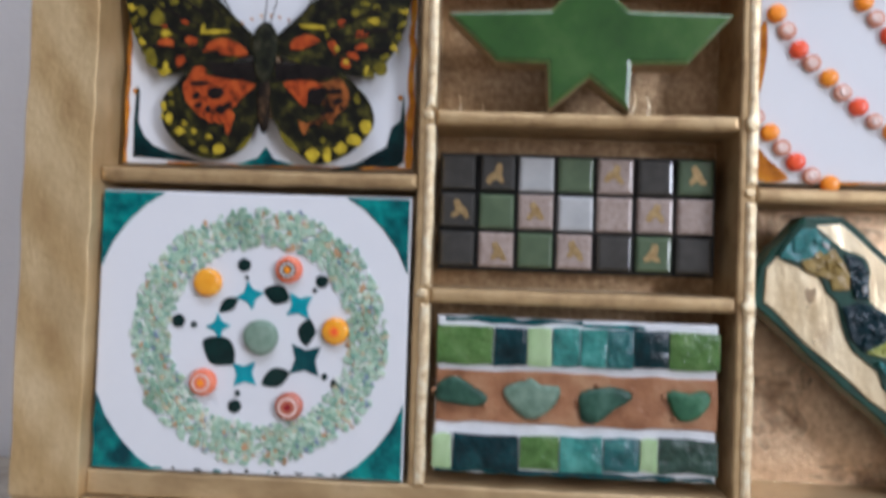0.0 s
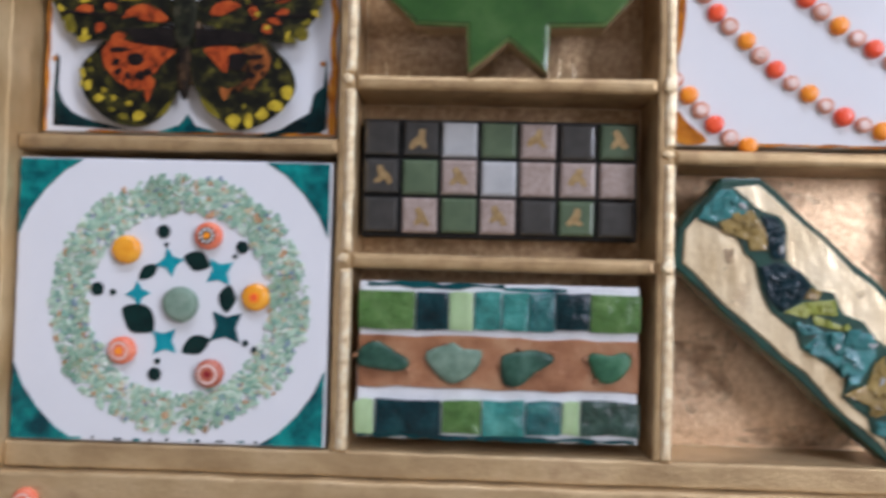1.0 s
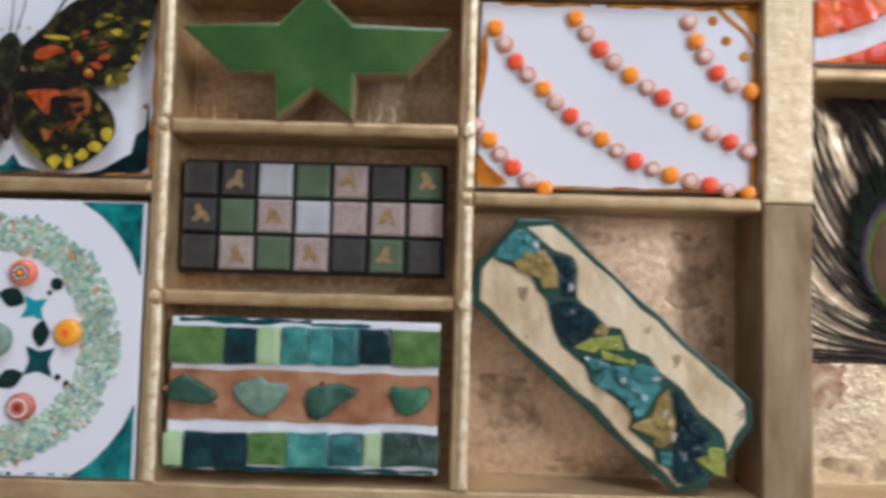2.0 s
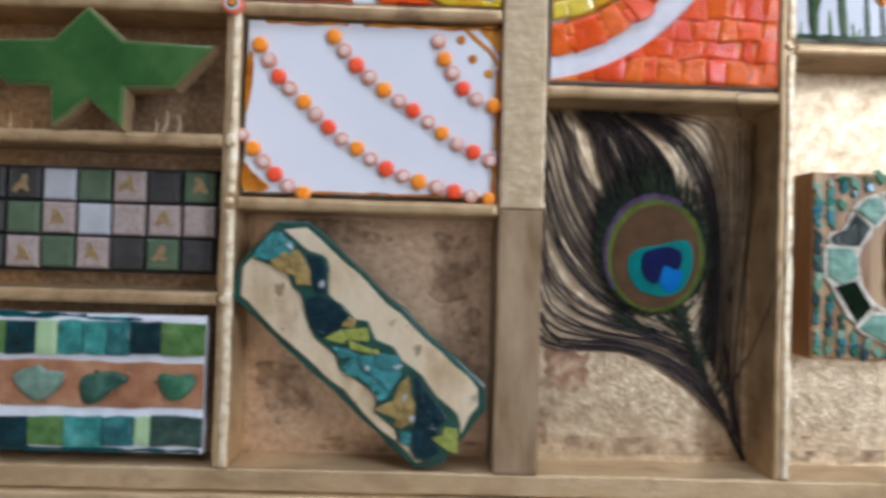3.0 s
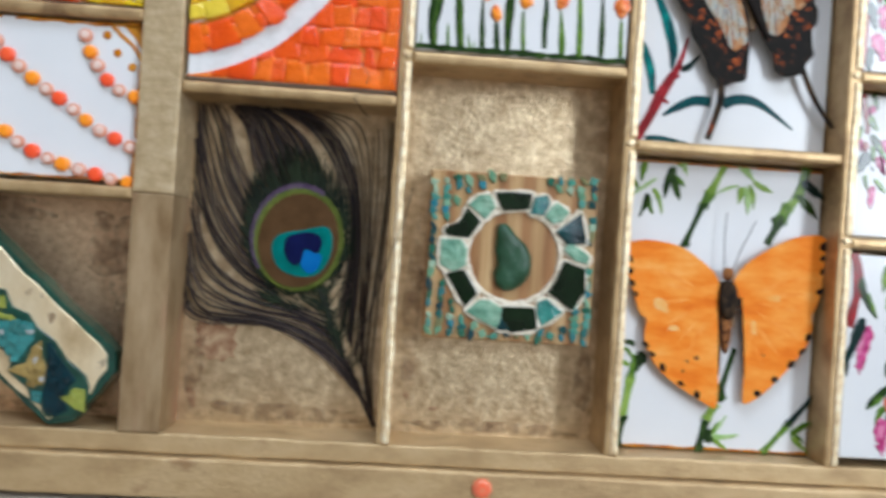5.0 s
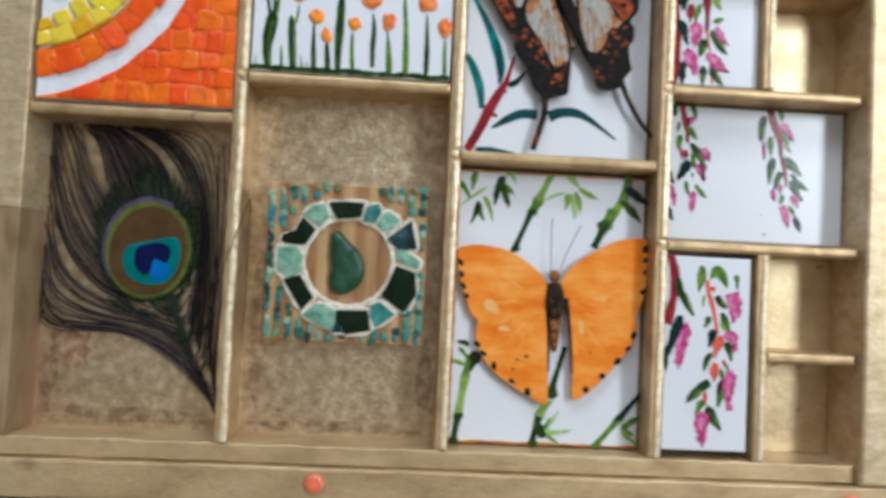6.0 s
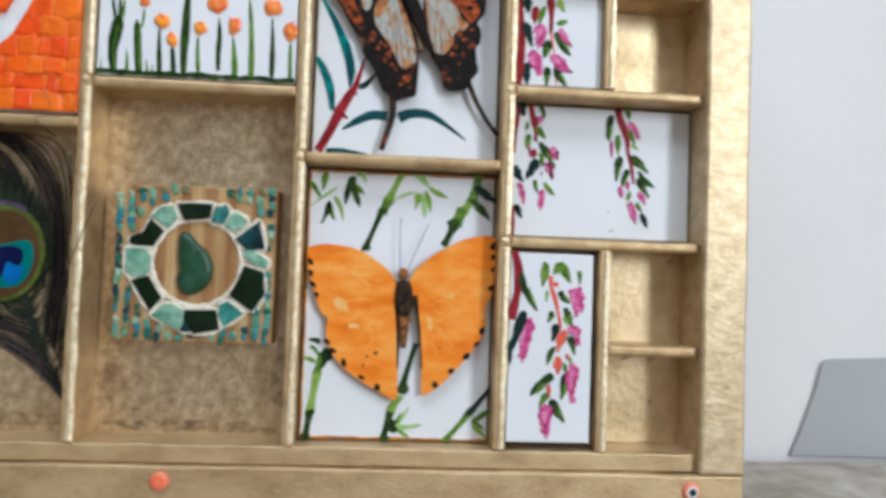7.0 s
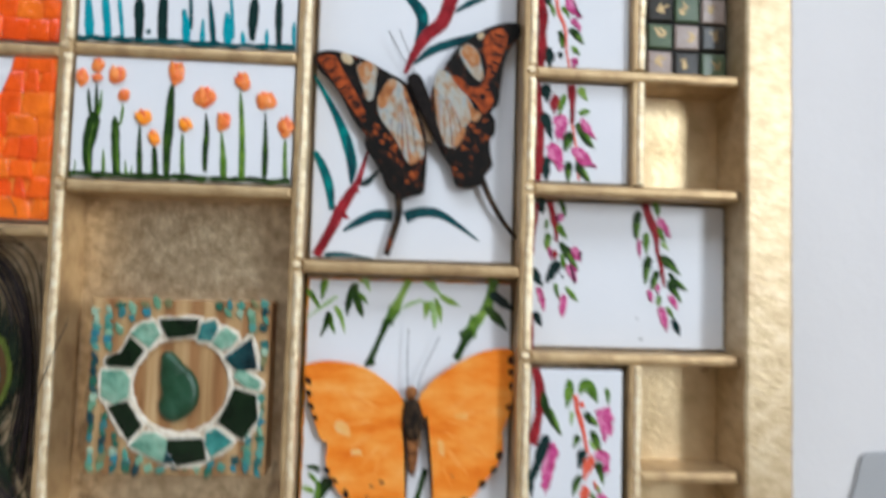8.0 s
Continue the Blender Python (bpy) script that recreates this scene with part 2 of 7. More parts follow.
CHIPS = surface("ground_glass_chips", [(0.62, 0.66, 0.6), (0.95, 0.95, 0.92), (1.1, 1.08, 1.06)], 55, 0.3, coat=0.15, per_island=True, palette=[
    (0.36, 0.52, 0.4), (0.3, 0.47, 0.35), (0.62, 0.68, 0.6), (0.42, 0.58, 0.46), (0.22, 0.4, 0.3), (0.46, 0.6, 0.48), (0.33, 0.5, 0.38), (0.5, 0.3, 0.17), (0.4, 0.55, 0.43), (0.2, 0.37, 0.3), (0.54, 0.66, 0.56), (0.38, 0.5, 0.34),
    (0.7, 0.73, 0.68), (0.28, 0.46, 0.36), (0.45, 0.6, 0.48), (0.25, 0.42, 0.34), (0.46, 0.56, 0.42), (0.56, 0.68, 0.58), (0.35, 0.52, 0.4), (0.2, 0.26, 0.36), (0.5, 0.62, 0.5), (0.3, 0.48, 0.36), (0.58, 0.5, 0.34), (0.4, 0.56, 0.45)])
BEAD_ORANGE = surface("orange_glass_bead", [(0.93, 0.24, 0.008), (0.95, 0.34, 0.015)], 200, 0.3, coat=0.1)
BEAD_RED = surface("red_glass_bead", [(0.88, 0.07, 0.018), (0.92, 0.12, 0.035)], 200, 0.3, coat=0.1)
BEAD_PINK = surface("pale_pink_glass_bead", [(0.7, 0.46, 0.38), (0.84, 0.66, 0.6)], 300, 0.2, coat=0.2)
BEAD_ROSE = surface("rose_glass_bead", [(0.62, 0.25, 0.16), (0.72, 0.38, 0.28)], 260, 0.22, coat=0.2)
BEAD_YELLOW = surface("amber_glass_bead", [(0.8, 0.28, 0.01), (0.9, 0.42, 0.03)], 200, 0.25, coat=0.4)
BEAD_CORAL = surface("coral_glass_bead", [(0.72, 0.13, 0.06), (0.85, 0.26, 0.14)], 200, 0.25, coat=0.4)
BEAD_BROWN = surface("brick_glass_bead", [(0.4, 0.09, 0.05), (0.52, 0.16, 0.1)], 200, 0.25, coat=0.4)
BEAD_WHITE = surface("white_cane_glass", [(0.7, 0.66, 0.62), (0.8, 0.77, 0.74)], 200, 0.25, coat=0.4)
LEAFING = surface("cream_gold_leaf", [(0.58, 0.42, 0.23), (0.84, 0.68, 0.44), (0.92, 0.78, 0.55)], 60, 0.3, 0.5, 0.0007, 130,
                  stretch=(1, 1, 0.6), grime=(0.42, 0.27, 0.15), grime_scale=42, grime_from=0.62)
GREEN_EDGE = surface("bottle_green_paint", [(0.003, 0.03, 0.02), (0.007, 0.068, 0.046)], 150, 0.3, coat=0.3)
SHARD_BLUE = surface("dark_blue_glass_shard", [(0.002, 0.012, 0.018), (0.006, 0.034, 0.046)], 160, 0.1, bump=0.0012, bump_scale=160, spec=0.3)
SHARD_TEAL = surface("turquoise_glass_shard", [(0.02, 0.13, 0.13), (0.05, 0.24, 0.235)], 200, 0.12, coat=0.5, bump=0.0012, bump_scale=160)
SHARD_LIME = surface("lime_glass_shard", [(0.2, 0.24, 0.03), (0.36, 0.38, 0.08)], 200, 0.12, coat=0.5, bump=0.0012, bump_scale=160)
SHARD_AMBER = surface("amber_glass_shard", [(0.2, 0.13, 0.035), (0.4, 0.28, 0.09)], 200, 0.1, coat=0.5, bump=0.0012, bump_scale=160)
TESSERA = surface("orange_glass_tessera", [(0.8, 0.66, 0.5), (1, 1, 1)], 110, 0.09, coat=0.12, bump=0.0016, bump_scale=110, spec=0.4, palette=[
    (0.9, 0.105, 0.005), (0.91, 0.125, 0.006), (0.88, 0.088, 0.006), (0.92, 0.15, 0.008), (0.9, 0.11, 0.006), (0.92, 0.18, 0.01)])
ORANGE_GROUT = surface("orange_grout", [(0.8, 0.12, 0.008), (0.86, 0.28, 0.02)], 200, 0.5)
TESSERA_YELLOW = surface("yellow_glass_tessera", [(0.8, 0.8, 0.75), (1, 1, 1)], 160, 0.14, coat=0.6, bump=0.0006, bump_scale=140, palette=[
    (0.8, 0.55, 0.01), (0.85, 0.7, 0.03), (0.78, 0.42, 0.01), (0.84, 0.62, 0.05)])
PINE = surface("pine_block", [(0.27, 0.135, 0.045), (0.45, 0.275, 0.12), (0.55, 0.37, 0.185)], 110, 0.45, stretch=(1.9, 1, 0.1), bump=0.0001, bump_scale=300, grain=(26, 4.0, 0, (0.66, 0.5, 0.4)))
CREAM_GROUT = surface("cream_grout", [(0.5, 0.4, 0.27), (0.74, 0.66, 0.53), (0.84, 0.79, 0.7)], 300, 0.45, bump=0.0005, bump_scale=500)
SEED = surface("turquoise_seed_chips", [(0.7, 0.7, 0.7), (1, 1, 1)], 500, 0.2, coat=0.3, palette=[
    (0.02, 0.14, 0.13), (0.07, 0.29, 0.22), (0.22, 0.42, 0.28), (0.01, 0.07, 0.07), (0.03, 0.22, 0.28), (0.15, 0.33, 0.2), (0.36, 0.5, 0.36), (0.02, 0.13, 0.08), (0.04, 0.21, 0.22), (0.2, 0.2, 0.09), (0.01, 0.05, 0.06), (0.1, 0.33, 0.27)])
WING_BLACK = surface("printed_black_wing", [(0.006, 0.006, 0.004), (0.014, 0.013, 0.006), (0.05, 0.045, 0.01), (0.15, 0.125, 0.016)], 210, 0.6, spread=(0.4, 0.74), spec=0.12)
WING_RED = surface("printed_russet", [(0.05, 0.014, 0.006), (0.36, 0.055, 0.012), (0.5, 0.105, 0.02)], 260, 0.6, spread=(0.3, 0.68), spec=0.12)
WING_BROWN = surface("printed_brown_russet", [(0.012, 0.007, 0.004), (0.15, 0.045, 0.012), (0.36, 0.11, 0.025)], 190, 0.6, spread=(0.36, 0.66), spec=0.12)
WING_YELLOW = surface("printed_yellow", [(0.16, 0.115, 0.01), (0.44, 0.32, 0.025), (0.58, 0.43, 0.035)], 300, 0.5, spread=(0.3, 0.66), spec=0.12)
WING_OLIVE = surface("printed_olive", [(0.06, 0.05, 0.008), (0.25, 0.2, 0.018)], 240, 0.6, spec=0.12)
WING_ORANGE = surface("printed_orange_wing", [(0.7, 0.145, 0.008), (0.79, 0.22, 0.018), (0.84, 0.31, 0.05), (0.86, 0.4, 0.11)], 70, 0.6, spread=(0.3, 0.72), stretch=(0.55, 1, 1.5), spec=0.12)
WING_LIGHT = surface("printed_apricot", [(0.8, 0.23, 0.02), (0.85, 0.36, 0.085)], 90, 0.6, spread=(0.36, 0.64), spec=0.12)
WING_GLOW = surface("printed_light_orange", [(0.8, 0.34, 0.07), (0.76, 0.46, 0.18)], 160, 0.6, spec=0.12)
WING_PALE = surface("printed_pale_wing", [(0.36, 0.15, 0.06), (0.36, 0.3, 0.22), (0.4, 0.39, 0.35), (0.24, 0.29, 0.3)], 230, 0.6, stretch=(1.5, 1, 0.7), spread=(0.34, 0.66), spec=0.12)
WING_FLAME = surface("printed_flame_orange", [(0.03, 0.011, 0.006), (0.28, 0.05, 0.011), (0.44, 0.085, 0.018)], 280, 0.6, spread=(0.34, 0.66), spec=0.12)
WING_TAN = surface("printed_tan_orange", [(0.16, 0.05, 0.018), (0.42, 0.17, 0.06), (0.42, 0.31, 0.2)], 260, 0.6, spread=(0.32, 0.68), spec=0.12)
WING_EMBER = surface("printed_ember_orange", [(0.012, 0.007, 0.005), (0.22, 0.042, 0.01), (0.5, 0.12, 0.024)], 300, 0.6, spread=(0.4, 0.66), spec=0.12)
WING_CREAM = surface("printed_cream", [(0.5, 0.32, 0.16), (0.56, 0.52, 0.38)], 200, 0.6, spec=0.12)
WING_DARK = surface("printed_dark_wing", [(0.006, 0.005, 0.004), (0.012, 0.008, 0.006), (0.3, 0.06, 0.01)], 220, 0.6, spread=(0.46, 0.72), spec=0.12)
BODY = surface("printed_insect_body", [(0.005, 0.004, 0.004), (0.018, 0.013, 0.011)], 300, 0.7, spec=0.1)
BODY_DUSK = surface("printed_dusky_body", [(0.008, 0.006, 0.005), (0.03, 0.018, 0.01), (0.1, 0.055, 0.026)], 300, 0.7, spread=(0.4, 0.7), spec=0.12)
BODY_MOSS = surface("printed_mossy_body", [(0.005, 0.005, 0.004), (0.018, 0.019, 0.01), (0.05, 0.045, 0.026)], 260, 0.7, spread=(0.36, 0.66), spec=0.12)
BODY_RUST = surface("printed_rust_body", [(0.05, 0.018, 0.008), (0.2, 0.075, 0.025), (0.36, 0.15, 0.05)], 330, 0.7, spec=0.12, spread=(0.36, 0.64))
BARB = surface("feather_barbs", [(0.6, 0.55, 0.55), (1, 1, 1)], 60, 0.5, spec=0.22, palette=[(0.018, 0.012, 0.014), (0.04, 0.027, 0.027), (0.08, 0.056, 0.044), (0.027, 0.019, 0.021), (0.12, 0.088, 0.064), (0.034, 0.026, 0.024)])
BARB_GREEN = surface("green_feather_barbs", [(0.007, 0.01, 0.007), (0.015, 0.022, 0.012), (0.022, 0.034, 0.016)], 60, 0.6, spec=0.15)
EYE_RIM = surface("feather_rim", [(0.06, 0.085, 0.014), (0.15, 0.18, 0.035)], 200, 0.6, spec=0.1)
EYE_VIOLET = surface("feather_violet_rim", [(0.07, 0.04, 0.085), (0.14, 0.1, 0.16)], 200, 0.6, spec=0.1)
EYE_BRONZE = surface("feather_bronze", [(0.06, 0.03, 0.012), (0.105, 0.056, 0.024)], 90, 0.4, 0.1, spec=0.12)
EYE_TEAL = surface("feather_turquoise", [(0.002, 0.1, 0.09), (0.004, 0.2, 0.19)], 70, 0.45, 0.1, spec=0.1)
EYE_BLUE = surface("feather_blue", [(0.003, 0.09, 0.32), (0.008, 0.15, 0.45)], 70, 0.32, 0.1, spec=0.12)
EYE_NAVY = surface("feather_navy", [(0.003, 0.004, 0.03), (0.006, 0.01, 0.07)], 90, 0.32, 0.1, spec=0.12)
DIM_WALL = surface("taupe_wall_paint", [(0.3, 0.27, 0.24), (0.36, 0.33, 0.3)], 5, 0.8, bump=0.0004, bump_scale=90)
WALL = surface("white_wall_paint", [(0.72, 0.69, 0.68), (0.78, 0.75, 0.735)], 5, 0.75, bump=0.0004, bump_scale=90)
FLOOR = surface("oak_floor", [(0.16, 0.1, 0.055), (0.3, 0.2, 0.12)], 6, 0.45, stretch=(0.2, 3, 1))
LINEN = surface("beige_linen", [(0.26, 0.215, 0.16), (0.38, 0.33, 0.27), (0.5, 0.45, 0.38)], 40, 0.9, bump=0.0008, bump_scale=420,
                grime=(0.24, 0.195, 0.145), grime_scale=50, grime_from=0.58)
PLAIN_GREY = surface("grey_shape", [(0.36, 0.36, 0.365), (0.42, 0.42, 0.425)], 8, 0.85)
TABLE_WOOD = surface("brown_table_wood", [(0.16, 0.09, 0.045), (0.26, 0.16, 0.085)], 30, 0.4, stretch=(0.2, 2, 2))

# ---- builders (all sizes of the tray and its pieces in millimetres) ----
RNG = random.Random(7)


def thing(name, at, label, category, group="", kind=""):
    """An empty at its base, in millimetres, that carries a thing's parts."""
    ob = new(name)
    ob.location = Vector(at) * 0.001
    ob.empty_display_size = 0.005
    return tagged(ob, label, category, group, kind)


def origin(ob):
    v = Vector((0, 0, 0))
    while ob is not None:
        v += ob.location
        ob = ob.parent
    return v


def mesh_of(name, verts, faces, material, base=Vector((0, 0, 0)), smooth=False):
    me = bpy.data.meshes.new(name)
    me.from_pydata([(x * 0.001 - base.x, y * 0.001 - base.y, z * 0.001 - base.z) for x, y, z in verts], [], faces)
    me.materials.append(material)
    if smooth:
        me.shade_smooth()
    return me


def part(name, geometry, material, parent, label="", smooth=False, kind=""):
    """One mesh object under a thing or a part, from (verts, faces) in millimetres of the world."""
    ob = new(name, mesh_of(name, geometry[0], geometry[1], material, origin(parent), smooth))
    ob.parent = parent
    return tagged(ob, label, kind=kind)


def spline(pts, n=6, closed=True):
    out, k = [], len(pts)
    for i in range(k if closed else k - 1):
        p = [pts[(i + j) % k] if closed else pts[min(max(i + j, 0), k - 1)] for j in (-1, 0, 1, 2)]
        for s in range(n):
            t = s / n
            out.append(tuple(0.5 * (2 * b + (c - a) * t + (2 * a - 5 * b + 4 * c - d) * t * t + (3 * b - a - 3 * c + d) * t ** 3)
                             for a, b, c, d in zip(*p)))
    if not closed:
        out.append(tuple(pts[-1]))
    return out


def inset(pts, d):
    k, out = len(pts), []
    for i in range(k):
        (ax, az), (bx, bz), (cx, cz) = pts[i - 1], pts[i], pts[(i + 1) % k]
        u, v = Vector((bx - ax, bz - az)), Vector((cx - bx, cz - bz))
        if u.length < 1e-6 or v.length < 1e-6:
            out.append((bx, bz))
            continue
        u.normalize(), v.normalize()
        n = Vector((-u.y - v.y, u.x + v.x))
        n = n / max(0.5, n.length_squared / 2) if n.length > 1e-6 else Vector((0, 0))
        out.append((bx + n.x * d, bz + n.y * d))
    return out


def plate(pts, y, thick, bevel=0.3, tilt=(0, 0), steps=1):
    """A slab with a bevelled front. pts: its outline (x, z); y: its back; it comes towards the viewer by thick."""
    if sum(a[0] * b[1] - b[0] * a[1] for a, b in zip(pts, pts[1:] + pts[:1])) < 0:
        pts = pts[::-1]
    k = len(pts)
    cx, cz = sum(p[0] for p in pts) / k, sum(p[1] for p in pts) / k
    rings = [(pts, y), (pts, y - thick + bevel)]
    for s in range(1, steps + 1):
        a = s / steps * math.pi / 2
        rings.append((inset(pts, bevel * (1 - math.cos(a))), y - thick + bevel * (1 - math.sin(a))))
    verts, faces = [], []
    for ring, yy in rings:
        verts += [(x, yy + (tilt[0] * (x - cx) + tilt[1] * (z - cz) if yy < y else 0), z) for x, z in ring]
    for r in range(len(rings) - 1):
        faces += [(r * k + i, r * k + (i + 1) % k, (r + 1) * k + (i + 1) % k, (r + 1) * k + i) for i in range(k)]
    faces += [tuple(range((len(rings) - 1) * k, len(rings) * k)), tuple(range(k - 1, -1, -1))]
    return verts, faces


def rect(x0, z0, x1, z1):
    return [(x0, z0), (x1, z0), (x1, z1), (x0, z1)]


def wavy_rect(x0, z0, x1, z1, jit=0.25, step=9.0, seed=0):
    r = random.Random(seed + int(x0 * 7 + z0 * 13))
    pts, c = [], rect(x0, z0, x1, z1)
    for (ax, az), (bx, bz) in zip(c, c[1:] + c[:1]):
        n = max(1, int(math.hypot(bx - ax, bz - az) / step))
        for i in range(n):
            t, j = i / n, (r.uniform(-jit, jit) if i else 0)
            dx, dz = (0, j) if abs(bx - ax) > abs(bz - az) else (j, 0)
            pts.append((ax + (bx - ax) * t + dx, az + (bz - az) * t + dz))
    return pts


def bar(x0, z0, x1, z1, y0, y1, bevel=1.2, jit=0.2, seed=0):
    return plate(wavy_rect(x0, z0, x1, z1, jit, 10, seed), y1, y1 - y0, bevel, steps=3)


def circle(cx, cz, rx, rz=None, n=20, turn=0.0):
    rz, c, s = rx if rz is None else rz, math.cos(radians(turn)), math.sin(radians(turn))
    return [(cx + rx * math.cos(a) * c - rz * math.sin(a) * s, cz + rx * math.cos(a) * s + rz * math.sin(a) * c)
            for a in (2 * math.pi * i / n for i in range(n))]


def blob(cx, cz, rx, rz, turn=0.0, rough=0.2, n=8, seed=None):
    r = RNG if seed is None else random.Random(seed)
    c, s, out = math.cos(radians(turn)), math.sin(radians(turn)), []
    for i in range(n):
        a, k = 2 * math.pi * i / n, 1 + r.uniform(-rough, rough)
        u, v = rx * k * math.cos(a), rz * k * math.sin(a)
        out.append((cx + u * c - v * s, cz + u * s + v * c))
    return spline(out, 3)


def shard(cx, cz, rx, rz, turn=0.0, n=5, seed=None):
    r = RNG if seed is None else random.Random(seed)
    c, s, out = math.cos(radians(turn)), math.sin(radians(turn)), []
    for i in range(n):
        a, k = 2 * math.pi * (i + r.uniform(-0.25, 0.25)) / n, r.uniform(0.75, 1.2)
        u, v = rx * k * math.cos(a), rz * k * math.sin(a)
        out.append((cx + u * c - v * s, cz + u * s + v * c))
    return out


def stroke(path, width, n=5):
    """The outline of a brush stroke; width: a number or a function of 0 to 1 along it."""
    p = spline(path, n, closed=False) if len(path) > 2 else [tuple(a + (b - a) * i / 6 for a, b in zip(*path)) for i in range(7)]
    left, right, k = [], [], len(p)
    for i in range(k):
        a, b = Vector(p[max(0, i - 1)]), Vector(p[min(k - 1, i + 1)])
        d = (b - a).normalized()
        w = (width(i / (k - 1)) if callable(width) else width) / 2
        left.append((p[i][0] - d.y * w, p[i][1] + d.x * w))
        right.append((p[i][0] + d.y * w, p[i][1] - d.x * w))
    return left + right[::-1]


def leaf_width(w):
    return lambda s: 0.05 * w + w * math.sin(math.pi * min(1, s * 0.96 + 0.03)) ** 1.15


def taper(a, b):
    return lambda s: a + (b - a) * s


def leaf(cx, cz, length, width, turn, bend=0.12):
    c, s = math.cos(radians(turn)), math.sin(radians(turn))
    path = [(-0.5, 0), (-0.15, bend), (0.2, bend), (0.5, 0)]
    return stroke([(cx + length * (u * c - v * s), cz + length * (u * s + v * c)) for u, v in path], leaf_width(width), 4)


def dab(ax, az, bx, bz, w, rag=0.045):
    """One touch of the brush: broad soon after it is set down at a, drawn out to a tip at b."""
    r = random.Random(int(ax * 31 + az * 17))
    d, bend, ph = math.dist((ax, az), (bx, bz)), r.uniform(-0.09, 0.09), r.uniform(0, 6)
    nx, nz = -(bz - az) / d, (bx - ax) / d
    p = [(ax + (bx - ax) * u + nx * bend * d * k, az + (bz - az) * u + nz * bend * d * k) for u, k in ((0, 0), (0.35, 1), (0.7, 0.8), (1, 0))]
    o = stroke(p, lambda s: w * (0.06 + math.sin(math.pi * min(1.0, 0.07 + 0.92 * s ** 0.66))) * (1 + 0.13 * math.sin(9 * s + ph)), 6)
    return [(x + r.gauss(0, rag * w), z + r.gauss(0, rag * w)) for x, z in o]


def lathe(cx, cz, y, profile, n=18):
    """A round body on a face: profile of (radius, height towards the viewer) from rim to middle."""
    verts, faces = [], []
    for r, h in profile:
        verts += [(cx + r * math.cos(2 * math.pi * i / n), y - h, cz + r * math.sin(2 * math.pi * i / n)) for i in range(n)]
    for k in range(len(profile) - 1):
        faces += [(k * n + i, k * n + (i + 1) % n, (k + 1) * n + (i + 1) % n, (k + 1) * n + i) for i in range(n)]
    faces.append(tuple(range((len(profile) - 1) * n, len(profile) * n)))
    return verts, faces


def dome(cx, cz, y, r, h, n=18):
    return lathe(cx, cz, y, [(r, 0), (r, h * 0.45), (r * 0.93, h * 0.75), (r * 0.75, h * 0.93), (r * 0.4, h)], n)


def paint(parent, outline, material, y, name="painted_shape", thick=0.35, label=""):
    return part(name, plate(outline, y, thick, min(0.2, thick * 0.6)), material, parent, label)


def ceramic_tile(name, x0, z0, x1, z1, y, label, thick=6.5, material=None, bevel=0.9, body="tile_body", jit=0.0):
    """A glazed tile whose face lies at y, glued on a spacer that reaches the tray's back."""
    t = thing(name, ((x0 + x1) / 2, y + thick / 2, z0), label, "decorated tile", "tiles set in the tray")
    part(body, plate(wavy_rect(x0, z0, x1, z1, jit, 8), y + thick, thick, bevel, steps=3), material or CERAMIC, t)
    if y + thick < BACK - 1:
        part("spacer", plate(rect(x0 + 9, z0 + 9, x1 - 9, z1 - 9), BACK, BACK - y - thick - 0.05, 0.2), CARD, t, "brown card spacer behind the tile")
    return t


BACK = 25.0

# ---- the room ----
WALL_Y = 120.0


def block(name, x0, y0, z0, x1, y1, z1, material, label, category, bevel=4.0):
    """A plain box of the setting, in millimetres, with its edges softened."""
    ob = new(name, mesh_of(name, *plate(rect(x0, z0, x1, z1), y1, y1 - y0, bevel, steps=2), material, Vector((0, 0, 0))))
    return tagged(ob, label, category, kind="structure")


block("wall_north", -1500, WALL_Y, -780, 1900, WALL_Y + 100, 1700, WALL, "white painted wall behind the table", "wall")
block("wall_west", -1600, -2660, -780, -1500, WALL_Y + 100, 1700, DIM_WALL, "taupe painted side wall", "wall")
block("floor", -1600, -2660, -880, 2000, WALL_Y + 100, -780, FLOOR, "brown oak floor of the room", "floor")


def ceiling():
    """A white ceiling with the skylight's opening through it."""
    verts, faces = [], []
    for x0, x1, y0, y1 in ((-1600, -460, -2660, 220), (1060, 2000, -2660, 220), (-460, 1060, -2660, -1310), (-460, 1060, -590, 220)):
        k = len(verts)
        verts += [(x, y, z) for x in (x0, x1) for y in (y0, y1) for z in (1700, 1800)]
        faces += [tuple(k + i for i in f) for f in ((0, 1, 3, 2), (4, 6, 7, 5), (0, 4, 5, 1), (2, 3, 7, 6), (0, 2, 6, 4), (1, 5, 7, 3))]
    tagged(new("ceiling", mesh_of("ceiling", verts, faces, WALL)), "white painted ceiling with a skylight opening", "ceiling", kind="structure")


ceiling()


def wall_with_opening(name, along, fixed, a0, a1, o0, o1, p0, p1, label):
    """A wall of four blocks in one mesh round a window opening (o0..o1 along it, p0..p1 in height)."""
    verts, faces = [], []
    for b0, b1, c0, c1 in ((a0, o0, -780, 1700), (o1, a1, -780, 1700), (o0, o1, -780, p0), (o0, o1, p1, 1700)):
        k = len(verts)
        for u in (b0, b1):
            for w in (fixed, fixed + 100 * (1 if along == "y" else -1)):
                for h in (c0, c1):
                    verts.append((w, u, h) if along == "y" else (u, w, h))
        faces += [tuple(k + i for i in f) for f in ((0, 1, 3, 2), (4, 6, 7, 5), (0, 4, 5, 1), (2, 3, 7, 6), (0, 2, 6, 4), (1, 5, 7, 3))]
    return tagged(new(name, mesh_of(name, verts, faces, DIM_WALL)), label, "wall", kind="structure")


